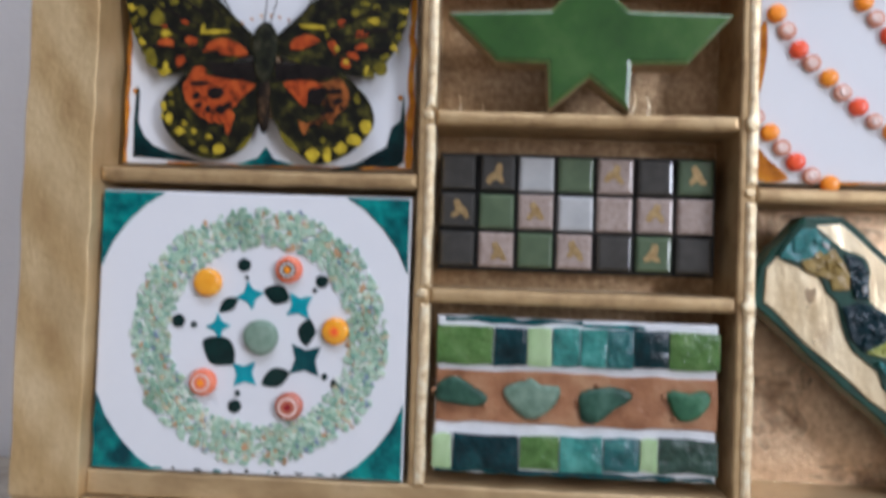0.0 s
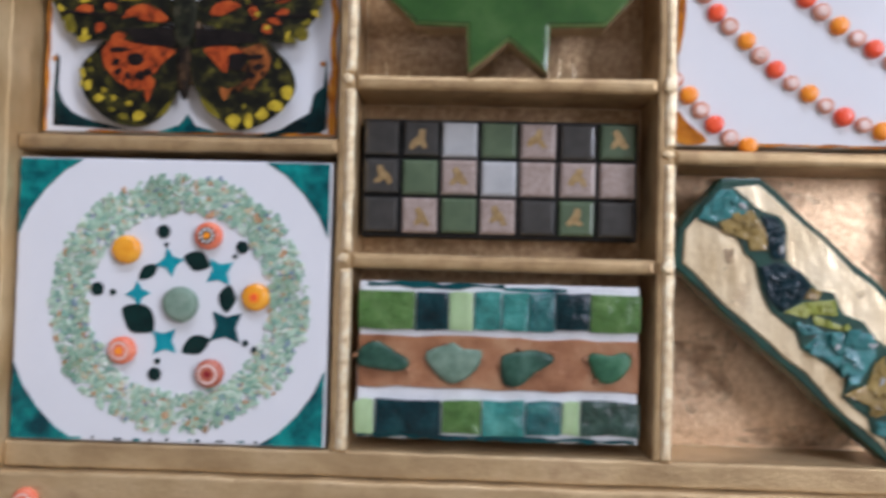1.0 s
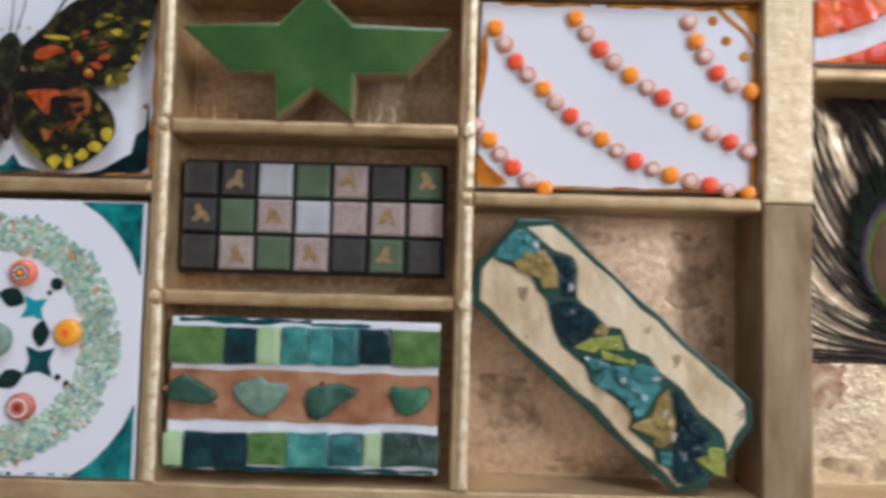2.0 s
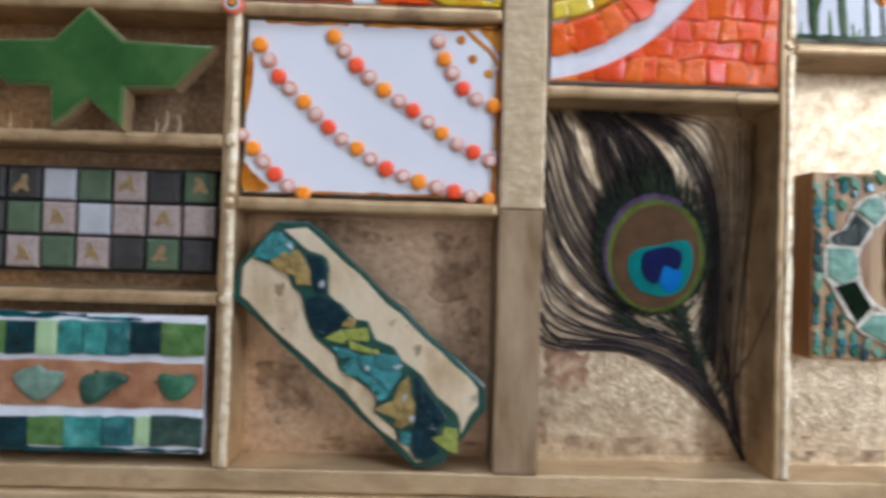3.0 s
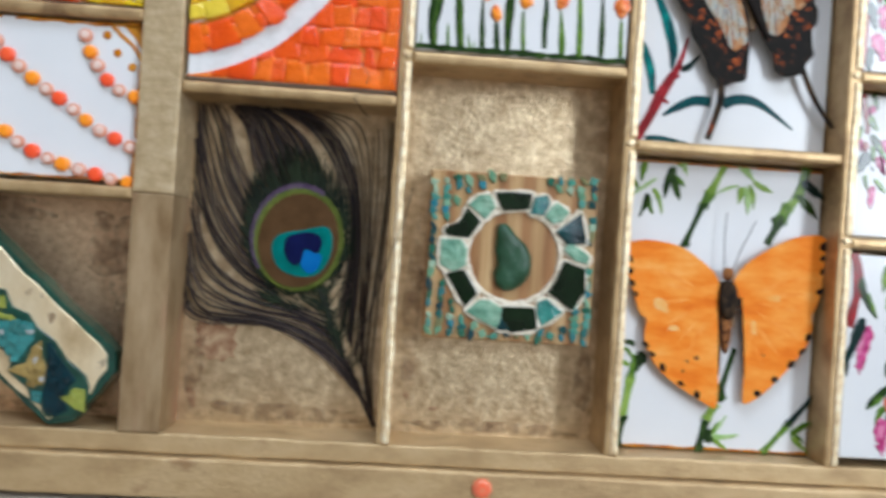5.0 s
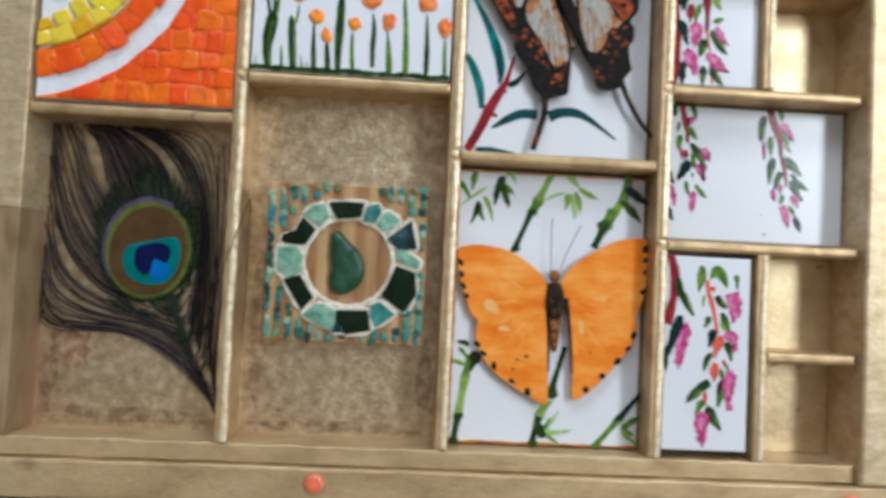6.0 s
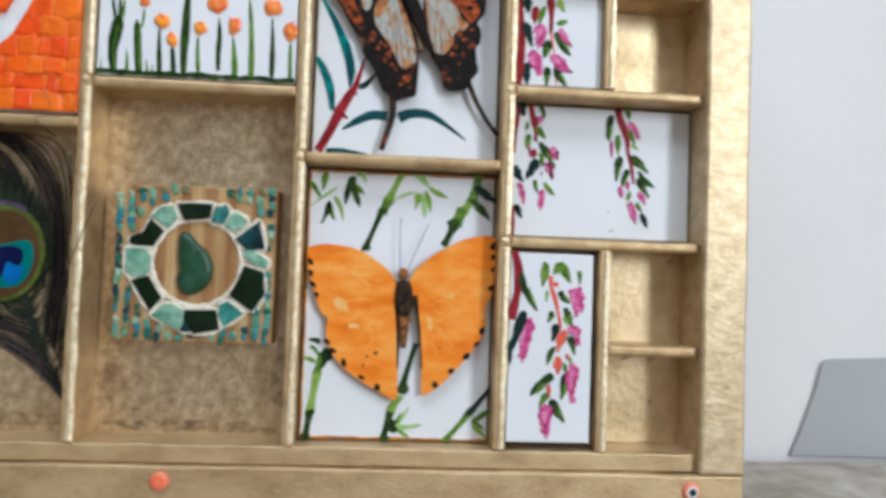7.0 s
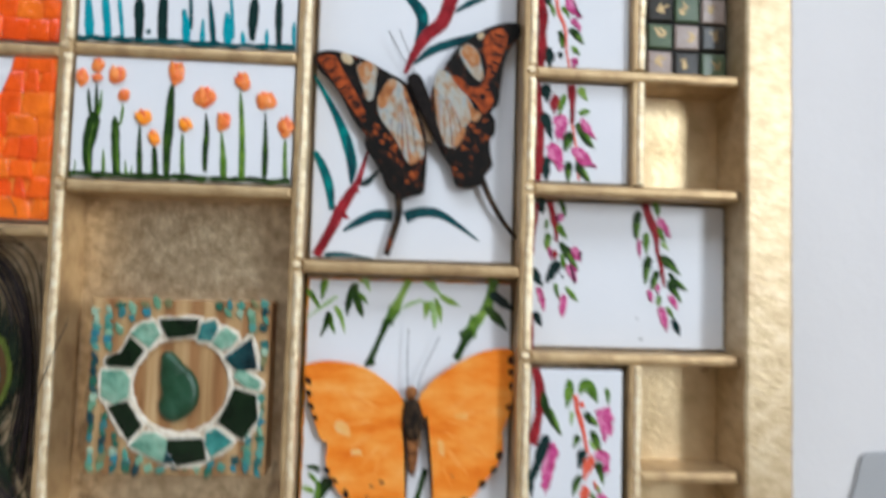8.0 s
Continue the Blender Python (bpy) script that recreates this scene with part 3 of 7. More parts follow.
wall_with_opening("wall_east", "y", 1750, -2560, WALL_Y, -1880, -1360, 60, 1180, "taupe painted wall with a narrow window")
block("wall_south", -1500, -2660, -780, 1750, -2560, 1700, DIM_WALL, "taupe painted wall behind the camera", "wall")


def window(name, along, fixed, o0, o1, p0, p1, label):
    w = tagged(new(name), label, "window", kind="structure")
    for i, (b0, b1, c0, c1) in enumerate(((o0, o0 + 40, p0, p1), (o1 - 40, o1, p0, p1), (o0 + 40, o1 - 40, p0, p0 + 40), (o0 + 40, o1 - 40, p1 - 40, p1))):
        g = plate(rect(b0, c0, b1, c1), fixed + 25, 50, 3)
        if along == "y":
            g = ([(y, x, z) for x, y, z in g[0]], [f[::-1] for f in g[1]])
        part("window_frame", g, WALL, w)
    return w


window("window_1", "y", 1800, -1880, -1360, 60, 1180, "narrow window with a white frame")

# ---- table, cloth, grey shape ----
TABLE = -28.0


def table():
    t = thing("table", (350, -200, -780), "plain brown wooden table against the wall", "table")
    part("tabletop", plate(rect(-520, TABLE - 36, 1180, TABLE - 6), 112, 640, 3), TABLE_WOOD, t)
    for x in (-480, 1080):
        for y in (-500, 40):
            part("leg", plate(rect(x, -780, x + 55, TABLE - 36.2), y + 55, 55, 3), TABLE_WOOD, t)


table()


def table_cloth():
    """A crumpled cloth with low folds; it never rises above the tray's foot."""
    verts, faces, nx, ny = [], [], 230, 100
    for j in range(ny + 1):
        for i in range(nx + 1):
            x, y = -500 + 1660 * i / nx, -510 + 620 * j / ny
            fold = noise.noise(Vector((x / 70, y / 34, 0))) + 0.5 * noise.noise(Vector((x / 23, y / 15, 4))) + 0.25 * noise.noise(Vector((x / 9, y / 8, 9)))
            free = max(min(1.0, max(0.0, x - 700) / 40), min(1.0, max(0.0, -12 - y) / 15), min(1.0, max(0.0, -165 - x) / 40))
            verts.append((x, y, TABLE - 2.2 + max(-2.6, min(1.9, 1.7 * fold)) * (0.25 + 0.75 * free)))
    for j in range(ny):
        for i in range(nx):
            a = j * (nx + 1) + i
            faces.append((a, a + 1, a + nx + 2, a + nx + 1))
    k = len(verts)
    verts += [(x, y, TABLE - 5.8) for x, y, z in verts]
    faces += [tuple(k + q for q in f[::-1]) for f in faces]
    ob = new("table_cloth", mesh_of("table_cloth", verts, faces, LINEN, smooth=True))
    tagged(ob, "crumpled beige linen cloth spread on the table", "tablecloth")


table_cloth()


# a flat board added in place of a soft, shadow-like grey shape on the wall
def grey_shape():
    b = thing("grey_shape", (860, 114, TABLE), "flat grey board added for a soft shadow-like shape on the white wall", "card board")
    outline = [(776, TABLE - 0.2), (777.6, -24), (786, -3), (793, 16), (796.4, 30), (798, 35.6), (801, 38.2), (806, 39), (870, 42), (940, 43), (940, TABLE - 0.2)]
    part("board", plate(outline, 119.6, 3.0, 0.4, steps=2), PLAIN_GREY, b)


grey_shape()

# ---- the tray ----
D1, D2, D4, D5, D6, D7 = 0.0, 113.8, 342.0, 448.0, 553.6, 606.0
HALF = 2.75
TOP = 322.0
tray = thing("printers_tray", (267, 10, TABLE), "gold-painted wooden compartment tray, worn brown in places, standing on the cloth", "tray")
part("back_panel", plate(rect(-140, -20, 674, 334), BACK + 4, 4.0, 0.2), GOLD_BACK, tray, "patchy gold back panel with brown stains")
part("rail", bar(-146, -28, 680, -9.6, -3.5, BACK + 4, 1.4, 0.3, 1), GOLD_RAIL, tray, "gold bottom rail")
part("rail", bar(-146, TOP + 10, 680, 342, -3.5, BACK + 4, 1.4, 0.3, 2), GOLD_RAIL, tray)
part("rail", bar(-146, -9.2, -120.4, TOP + 9.6, -4.5, BACK + 4, 0.5, 0.4, 3), GOLD_SIDE, tray, "gold side rail with bowed wood grain")
part("rail", bar(656.4, -9.2, 680, TOP + 9.6, -4.5, BACK + 4, 1.8, 0.2, 4), GOLD_STILE, tray, "mottled gold side rail")
part("inner_strip", bar(-120.2, -9.2, 656.2, 0.0, 0.2, BACK, 1.0, 0.25, 5), GOLD_RAIL, tray)
part("inner_strip", bar(-120.2, TOP, 656.2, TOP + 9.6, 0.2, BACK, 1.0, 0.25, 6), GOLD_RAIL, tray)


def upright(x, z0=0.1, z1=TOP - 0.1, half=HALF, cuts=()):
    """A divider: a dull core, and a rounded strip along its eastern front, with the east light's highlight put into its
    colour, that stops at each shelf.
    """
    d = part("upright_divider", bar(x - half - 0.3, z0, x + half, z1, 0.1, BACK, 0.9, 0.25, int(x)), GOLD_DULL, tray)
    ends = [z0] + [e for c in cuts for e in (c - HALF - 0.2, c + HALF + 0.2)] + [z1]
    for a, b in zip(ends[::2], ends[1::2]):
        part("gold_edging", bar(x - 0.7, a, x + half + 0.45, b, -1.1, 1.2, 1.5, 0.35, int(x + a) + 40), GOLD, d, "rounded gold edging with the east light's highlight in its colour")
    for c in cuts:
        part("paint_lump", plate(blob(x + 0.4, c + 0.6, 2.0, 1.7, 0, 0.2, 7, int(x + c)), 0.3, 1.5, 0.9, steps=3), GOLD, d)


def shelf(x0, x1, z, half=HALF):
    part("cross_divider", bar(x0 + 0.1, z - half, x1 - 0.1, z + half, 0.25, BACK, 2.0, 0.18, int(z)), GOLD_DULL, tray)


for x, cuts in ((D1, (67.6, 132, 187.3)), (D2, (107, 187.3)), (D4, (178, 240.6)), (D5, (145,)), (D6, (106, 184.6, 240.2))):
    upright(x, cuts=cuts)
for z in (67.6, 132):
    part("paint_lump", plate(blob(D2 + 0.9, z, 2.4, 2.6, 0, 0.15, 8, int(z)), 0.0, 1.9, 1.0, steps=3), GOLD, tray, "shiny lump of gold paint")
part("centre_post", bar(223.8, 107.6, 242, TOP - 0.1, -0.6, BACK, 0.9, 0.2, 8), GOLD_STILE, tray, "broad gold centre post")
part("centre_post_foot", bar(223.8, 0.1, 242, 107.4, -0.4, BACK, 0.9, 0.2, 9), BARE, tray, "bare brown foot of the centre post")
for x0, x1, z in ((-120.4, D1 - HALF, 108.4), (D1 + HALF, D2 - HALF, 132), (D1 + HALF, D2 - HALF, 187.3), (D1 + HALF, D2 - HALF, 67.6), (D2 + HALF, 223.8, 107), (D2 + HALF, 223.8, 187.3),
                  (242, D4 - HALF, 157), (242, D4 - HALF, 238.4), (D4 + HALF, D5 - HALF, 178), (D4 + HALF, D5 - HALF, 240.6), (D5 + HALF, D6 - HALF, 145),
                  (D6 + HALF, 656.4, 106), (D6 + HALF, 656.4, 184.6), (D6 + HALF, 656.4, 240.2)):
    shelf(x0, x1, z)
shelf(D7 + HALF, 656.4, 52, 2.9)
upright(D7, 0.1, 103.2, 2.5)
upright(D7, 187.4, 237.4, 2.5)
upright(D7, 243.0, TOP - 0.1, 2.5)
part("brown_patch", plate(wavy_rect(3.2, 135.2, 110.6, 184.2, 0.3, 8), BACK, 0.15, 0.05), GOLD_BROWN, tray, "browner gold paint behind the star")
part("brown_patch", plate(wavy_rect(3.2, 70.8, 110.6, 128.8, 0.3, 8), BACK, 0.15, 0.05), GOLD_BROWN, tray)
part("brown_patch", plate(wavy_rect(3.2, 0.4, 110.6, 64.4, 0.3, 8), BACK, 0.15, 0.05), GOLD_BROWN, tray)
part("copper_patch", plate(wavy_rect(117.2, 0.4, 223.2, 103.8, 0.3, 8), BACK, 0.15, 0.05), GOLD_COPPER, tray, "coppery gold paint behind the plaque")
part("stain", plate(wavy_rect(249, 31, 268, 48, 2.6, 3), BACK, 0.12, 0.05), STAIN, tray, "bare brown brush mark")
for x, z, a, b in ((352, 18, 1.6, 2.4), (366, 12, 2.4, 1.2), (130, 96, 3, 1.4), (205, 92, 4, 2), (248, 12, 2, 5)):
    part("stain", plate(blob(x, z, a, b, 20, 0.45, 9), BACK, 0.12, 0.05), STAIN, tray)
part("brown_patch", plate(wavy_rect(3.2, 190.4, 110.6, 318, 0.3, 8), BACK, 0.15, 0.05), GOLD_BROWN, tray)
for path in ([(77, 139), (79, 144), (78.6, 149)], [(72.6, 137), (74.4, 140), (74, 145)], [(84, 138), (84.6, 143), (83.6, 147)], [(55, 136), (57, 138), (60, 137)], [(10, 137), (11, 141), (10.4, 146)], [(19, 136), (20, 140), (19.6, 143)]):
    part("paint_run", plate(stroke(path, taper(1.6, 0.5)), BACK - 0.16, 0.25, 0.12), GOLD, tray, "bright brush mark")
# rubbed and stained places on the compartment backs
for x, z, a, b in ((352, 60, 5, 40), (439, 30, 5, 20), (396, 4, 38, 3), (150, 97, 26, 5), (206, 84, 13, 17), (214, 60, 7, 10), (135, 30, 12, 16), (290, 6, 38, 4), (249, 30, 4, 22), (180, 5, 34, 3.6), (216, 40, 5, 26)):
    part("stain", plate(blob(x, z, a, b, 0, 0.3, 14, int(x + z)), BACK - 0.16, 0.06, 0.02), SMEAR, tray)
for x0, z0, x1, z1 in ((D7 + 2.6, 0.1, 656.3, 49.7), (D7 + 2.6, 54.3, 656.3, 103.2), (D7 + 2.6, 187.4, 656.3, 237.4)):
    part("gold_liner", plate(rect(x0, z0, x1, z1), BACK - 0.02, 0.4, 0.1), GOLD_LINER, tray, "clean bright gold liner")
for x, z, a, b in ((627, 46.5, 3.2, 1.6), (641, 46, 2.6, 1.2), (650, 99.5, 2, 0.9), (640, 22, 1.2, 0.9), (622, 12, 0.9, 0.7)):
    part("stain", plate(blob(x, z, a, b, 20, 0.45, 9), BACK - 0.4, 0.12, 0.05), STAIN, tray)

# ---- the tiles ----
mandala = ceramic_tile("mandala_tile", -118.6, 0.6, -4.8, 102.3, 0.6, "white glazed tile with teal corners and green chip ring")
butterfly_tile = ceramic_tile("butterfly_tile", -117.2, 113.6, -5.9, 216, 11, "white glazed tile with teal and orange painted corners")
stripe_tile = ceramic_tile("striped_mosaic_tile", 5.9, 4.6, 105.8, 60.4, 3.0, "mosaic tile with two rows of green glass and a tan band", material=GROUT_WHITE, jit=0.4)
bead_tile = ceramic_tile("beaded_tile", 118.2, 111.8, 223.0, 183.4, 4.6, "white glazed tile with curved strings of orange beads")
tulip_tile = ceramic_tile("tulip_tile", 345.6, 181.6, 444.2, 237.4, 2.2, "white glazed tile with orange glass tulips on green stems")
teal_tile = ceramic_tile("teal_flower_tile", 345.6, 244.0, 444.2, 300, 2.2, "white glazed tile painted with turquoise stems")
swallow_tile = ceramic_tile("swallowtail_tile", 452.4, 149.4, 549.4, 290, 15, "white glazed tile painted with a red branch and teal leaves")
bamboo_tile = ceramic_tile("bamboo_tile", 451.9, 1.0, 549.6, 140.6, 14.5, "white glazed tile painted with green bamboo")
sun_tile = ceramic_tile("sun_mosaic_tile", 243.6, 161.2, 338.6, 235.2, 2.6, "mosaic tile of orange and yellow glass with a white arc", material=GROUT_WHITE)
sun_tile_upper = ceramic_tile("sunset_mosaic_tile", 118.2, 191.0, 223.0, 262, 3.4, "mosaic tile of orange and yellow glass on white", material=GROUT_WHITE)
sun_tile_top = ceramic_tile("orange_mosaic_tile", 243.6, 242.4, 338.6, 316, 2.6, "mosaic tile of orange glass rows", material=GROUT_WHITE)
vine_low = ceramic_tile("vine_tile", 557.2, 4.4, 600.2, 100.6, 0.6, "tall white tile with a pink flowering vine")
vine_wide = ceramic_tile("vine_tile", 558.2, 110.0, 655.6, 180.6, 15, "wide white tile with two pink flowering vines")
vine_mid = ceramic_tile("vine_tile", 557.6, 188.6, 603.0, 236.6, 5.4, "square white tile with a pink flowering vine")
vine_top = ceramic_tile("vine_tile", 557.6, 244.0, 603.0, 300, 5.4, "white tile with a pink flowering vine")


def arc_points(path, gap):
    """Points at even gaps along a smooth open curve."""
    p = spline(path, 24, closed=False)
    out, run = [p[0]], 0.0
    for a, b in zip(p, p[1:]):
        d = math.dist(a, b)
        while run + d >= gap:
            t = (gap - run) / d
            a = tuple(u + (v - u) * t for u, v in zip(a, b))
            out.append(a)
            d, run = math.dist(a, b), 0.0
        run += d
    return out


ROUND = ((1.0, 0), (1.02, 0.3), (0.98, 0.62), (0.9, 0.86), (0.72, 0.97), (0.4, 1.0))
CUT = ((1.0, 0), (1.0, 0.66), (0.96, 0.86), (0.88, 0.97), (0.6, 1.03), (0.3, 1.0))


def pebble(outline, y, h, tilt=(0, 0), steps=ROUND):
    """A worn glass pebble: an outline drawn in towards a rounded crown, which may lean."""
    k = len(outline)
    if sum(a[0] * b[1] - b[0] * a[1] for a, b in zip(outline, outline[1:] + outline[:1])) < 0:
        outline = outline[::-1]
    cx, cz = sum(p[0] for p in outline) / k, sum(p[1] for p in outline) / k
    verts, faces = [], []
    for s, g in steps:
        verts += [(cx + (x - cx) * s, y - g * (h * (1 + 0.14 * noise.noise(Vector((x / 5, z / 5, h)))) + s * (tilt[0] * (x - cx) + tilt[1] * (z - cz))), cz + (z - cz) * s) for x, z in outline]
    for r in range(len(steps) - 1):
        faces += [(r * k + i, r * k + (i + 1) % k, (r + 1) * k + (i + 1) % k, (r + 1) * k + i) for i in range(k)]
    faces.append(tuple(range((len(steps) - 1) * k, len(steps) * k)))
    return verts, faces


def lumpy(o, y, thick, rise, seed, nx=9, nz=7):
    """A hand-cut glass piece on six corner points (low row, then high row back): a wavy face and upright sides."""
    low, high = o[:3], o[3:][::-1]

    def along(row, u):
        a, b, f = (row[0], row[1], u * 2) if u < 0.5 else (row[1], row[2], u * 2 - 1)
        return a[0] + (b[0] - a[0]) * f, a[1] + (b[1] - a[1]) * f

    verts, faces = [], []
    for j in range(nz):
        for i in range(nx):
            (ax, az), (bx, bz) = along(low, i / (nx - 1)), along(high, i / (nx - 1))
            x, z = ax + (bx - ax) * j / (nz - 1), az + (bz - az) * j / (nz - 1)
            rim = i in (0, nx - 1) or j in (0, nz - 1)
            verts.append((x, y - thick - rise * noise.noise(Vector((x / 6, z / 5, seed))) - 0.4 * rise * noise.noise(Vector((x / 2.2, z / 2.2, seed))) + (0.45 if rim else 0), z))
    for j in range(nz - 1):
        for i in range(nx - 1):
            a = j * nx + i
            faces.append((a, a + 1, a + nx + 1, a + nx))
    edge = list(range(nx)) + [j * nx + nx - 1 for j in range(1, nz)] + [(nz - 1) * nx + i for i in range(nx - 2, -1, -1)] + [j * nx for j in range(nz - 2, 0, -1)]
    k = len(verts)
    for q in range(2):
        verts += [(verts[e][0], y if q else verts[e][1] + 0.02, verts[e][2]) for e in edge]
    m = len(edge)
    faces += [(k + m + i, k + m + (i + 1) % m, k + (i + 1) % m, k + i) for i in range(m)]
    return verts, faces


def chip(cx, cz, y, a, b, h, turn, r):
    c, s = math.cos(turn), math.sin(turn)
    base = [(-a, -b), (a, -b * r.uniform(0.6, 1)), (a * r.uniform(0.6, 1), b), (-a * r.uniform(0.7, 1), b * r.uniform(0.6, 1))]
    verts = [(cx + u * c - v * s, y, cz + u * s + v * c) for u, v in base]
    verts += [(cx + 0.8 * (u * c - v * s), y - h * r.uniform(0.7, 1.1), cz + 0.8 * (u * s + v * c)) for u, v in base]
    return verts, [(4, 5, 6, 7), (0, 1, 5, 4), (1, 2, 6, 5), (2, 3, 7, 6), (3, 0, 4, 7), (3, 2, 1, 0)]


def four_point_star(cx, cz, r, turn):
    out = []
    for i in range(8):
        a, k = radians(turn + 45 * i), (r if i % 2 == 0 else r * 0.48)
        out.append((cx + k * math.cos(a), cz + k * math.sin(a)))
    return out


def clip(poly, x0, z0, x1, z1):
    """What of a polygon lies in a rectangle."""
    for ax, lim, keep in ((0, x0, 1), (0, x1, -1), (1, z0, 1), (1, z1, -1)):
        out = []
        for a, b in zip(poly, poly[1:] + poly[:1]):
            ia, ib = (a[ax] - lim) * keep >= 0, (b[ax] - lim) * keep >= 0
            if ia:
                out.append(a)
            if ia != ib:
                t = (lim - a[ax]) / (b[ax] - a[ax])
                out.append(tuple(p + (q - p) * t for p, q in zip(a, b)))
        poly = out
        if len(poly) < 3:
            return []
    return poly


def cane_disc(parent, x, z, y, r, body, h=3.0, rings=(), petals=None, name="glass_disc"):
    """A slice of patterned glass cane: a domed disc with rings or petals let into its face."""
    d = part(name, dome(x, z, y, r, h, 22), body, parent, smooth=True)
    for i, (k, m) in enumerate(rings):
        part("cane_ring", lathe(x, z, y - h - 0.02, [(r * k, 0), (r * k, 0.12 + 0.12 * i), (r * k * 0.5, 0.16 + 0.12 * i)], 18), m, d)
    if petals:
        for i in range(9):
            a = 2 * math.pi * i / 9
            part("cane_petal", plate(circle(x + r * 0.45 * math.cos(a), z + r * 0.45 * math.sin(a), r * 0.12, n=7), y - h + 0.05, 0.35, 0.1), petals, d)
    return d


# the mandala tile
FACE = 0.6
for sx, sz in ((-1, 1), (1, 1), (1, -1), (-1, -1)):
    cx, cz, ox, oz = -61.7 + sx * 56.4, 51.45 + sz * 50.4, -sx, -sz
    edge = [(cx, cz), (cx + ox * 23, cz), (cx + ox * 16, cz + oz * 4.5), (cx + ox * 9.5, cz + oz * 11), (cx + ox * 4, cz + oz * 18.5), (cx + ox * 0.6, cz + oz * 26), (cx, cz + oz * 27)]
    paint(mandala, edge, TEAL, FACE, "painted_corner", 0.4, "translucent teal enamel corner")
paint(mandala, wavy_rect(-118.3, 0.9, -116.9, 26, 0.5, 4), TEAL, FACE, "painted_edge")
paint(mandala, wavy_rect(-118.3, 76, -117.1, 101, 0.4, 4), DEEP_TEAL, FACE, "painted_edge")

flecks = random.Random(17)
for i in range(16):
    x = -114 + 6.6 * i + flecks.uniform(-2.5, 2.5)
    paint(mandala, shard(x, 1.5 + flecks.uniform(0, 0.5), flecks.uniform(0.7, 2.4), flecks.uniform(0.3, 0.6), 0, 6, i), INK if i % 3 else TEAL, FACE, "paint_fleck", 0.2)


def chip_ring():
    r = random.Random(11)
    verts, faces = [], []
    for i in range(3000):
        a = r.uniform(0, 2 * math.pi)
        rag = 1.3 * noise.noise(Vector((3 * math.cos(a), 3 * math.sin(a), 2))) + 0.8 * noise.noise(Vector((9 * math.cos(a), 9 * math.sin(a), 5)))
        rad = 40.0 + 0.5 * rag + (6.9 + rag) * (r.uniform(-1, 1) if i % 4 else r.triangular(-1.12, 1.12))
        size = r.choice((0.55, 0.7, 0.9, 1.1))
        v, f = chip(-58.6 + rad * math.cos(a), 50.8 + rad * math.sin(a) * 0.985, FACE, size * r.uniform(0.9, 1.6), size * r.uniform(0.6, 1.1),
                    r.uniform(0.3, 0.9), r.uniform(0, math.pi), r)
        faces += [tuple(len(verts) + q for q in g) for g in f]
        verts += v
    part("chip_ring", (verts, faces), CHIPS, mandala, "ring of pale green ground glass chips", kind="stuff")


chip_ring()
part("centre_pebble", pebble(blob(-57.6, 50.3, 6.4, 6.3, 0, 0.05, 9, 3), FACE, 3.2), SEA_PALE, mandala, "frosted pale green glass pebble", True)
cane_disc(mandala, -48.3, 75.0, FACE, 5.0, BEAD_CORAL, 3.0, ((0.62, BODY), (0.24, BEAD_ORANGE)), BEAD_WHITE)
cane_disc(mandala, -77.9, 69.4, FACE, 5.2, BEAD_YELLOW)
cane_disc(mandala, -30.6, 53.5, FACE, 5.0, BEAD_YELLOW, 3.0, ((0.42, BEAD_ORANGE), (0.25, BEAD_RED)))
cane_disc(mandala, -78.2, 33.4, FACE, 5.0, BEAD_CORAL, 3.0, ((0.66, BEAD_PINK), (0.5, BEAD_CORAL), (0.24, BEAD_ORANGE)))
cane_disc(mandala, -46.4, 26.0, FACE, 5.1, BEAD_BROWN, 3.0, ((0.7, BEAD_PINK), (0.52, BEAD_BROWN), (0.25, RED)))
for x, z, r in ((-64.9, 76.2, 2.5), (-36.2, 71.2, 2.4), (-88.4, 55.1, 2.5), (-82.6, 54.0, 1.2), (-66.5, 25.1, 2.5), (-65.6, 29.8, 1.1), (-34.1, 37.0, 1.2),
                (-29.9, 34.4, 2.0), (-63.7, 71.6, 0.8), (-38.7, 67.9, 0.9)):
    part("enamel_dot", dome(x, z, FACE, r, 0.6, 14), INK, mandala, smooth=True)
for x, z, r, a, m in ((-62.4, 65.2, 5.4, 12, TURQ), (-44.2, 62.1, 6.0, 38, TURQ), (-73.6, 53.7, 4.8, 5, TURQ), (-63.4, 36.8, 6.0, 50, TURQ), (-41.3, 42.6, 7.6, 42, DEEP_TEAL)):
    paint(mandala, four_point_star(x, z, r, a), m, FACE, "painted_star")
for x, z, w, h, a in ((-52.6, 65.6, 10, 7, -20), (-40.8, 52.7, 10, 6.2, 85), (-73.2, 44.4, 14, 10.4, -35), (-51.8, 35.6, 11, 6.6, 25), (-70, 61.4, 8.5, 4.6, 38)):
    paint(mandala, leaf(x, z, w, h, a, 0.03), INK, FACE, "painted_leaf")

# the butterfly tile and the paper butterfly on it
FACE = 11.0
paint(butterfly_tile, wavy_rect(-117.2, 113.9, -115.7, 215, 0.4, 5), ORANGE_PAINT, FACE, "painted_edge", 0.4, "amber enamel edge")
paint(butterfly_tile, wavy_rect(-8.6, 113.9, -6.2, 215, 0.6, 5), ORANGE_PAINT, FACE, "painted_edge")
paint(butterfly_tile, wavy_rect(-100, 113.7, -8.8, 114.5, 0.3, 5), ORANGE_PAINT, FACE, "painted_edge")
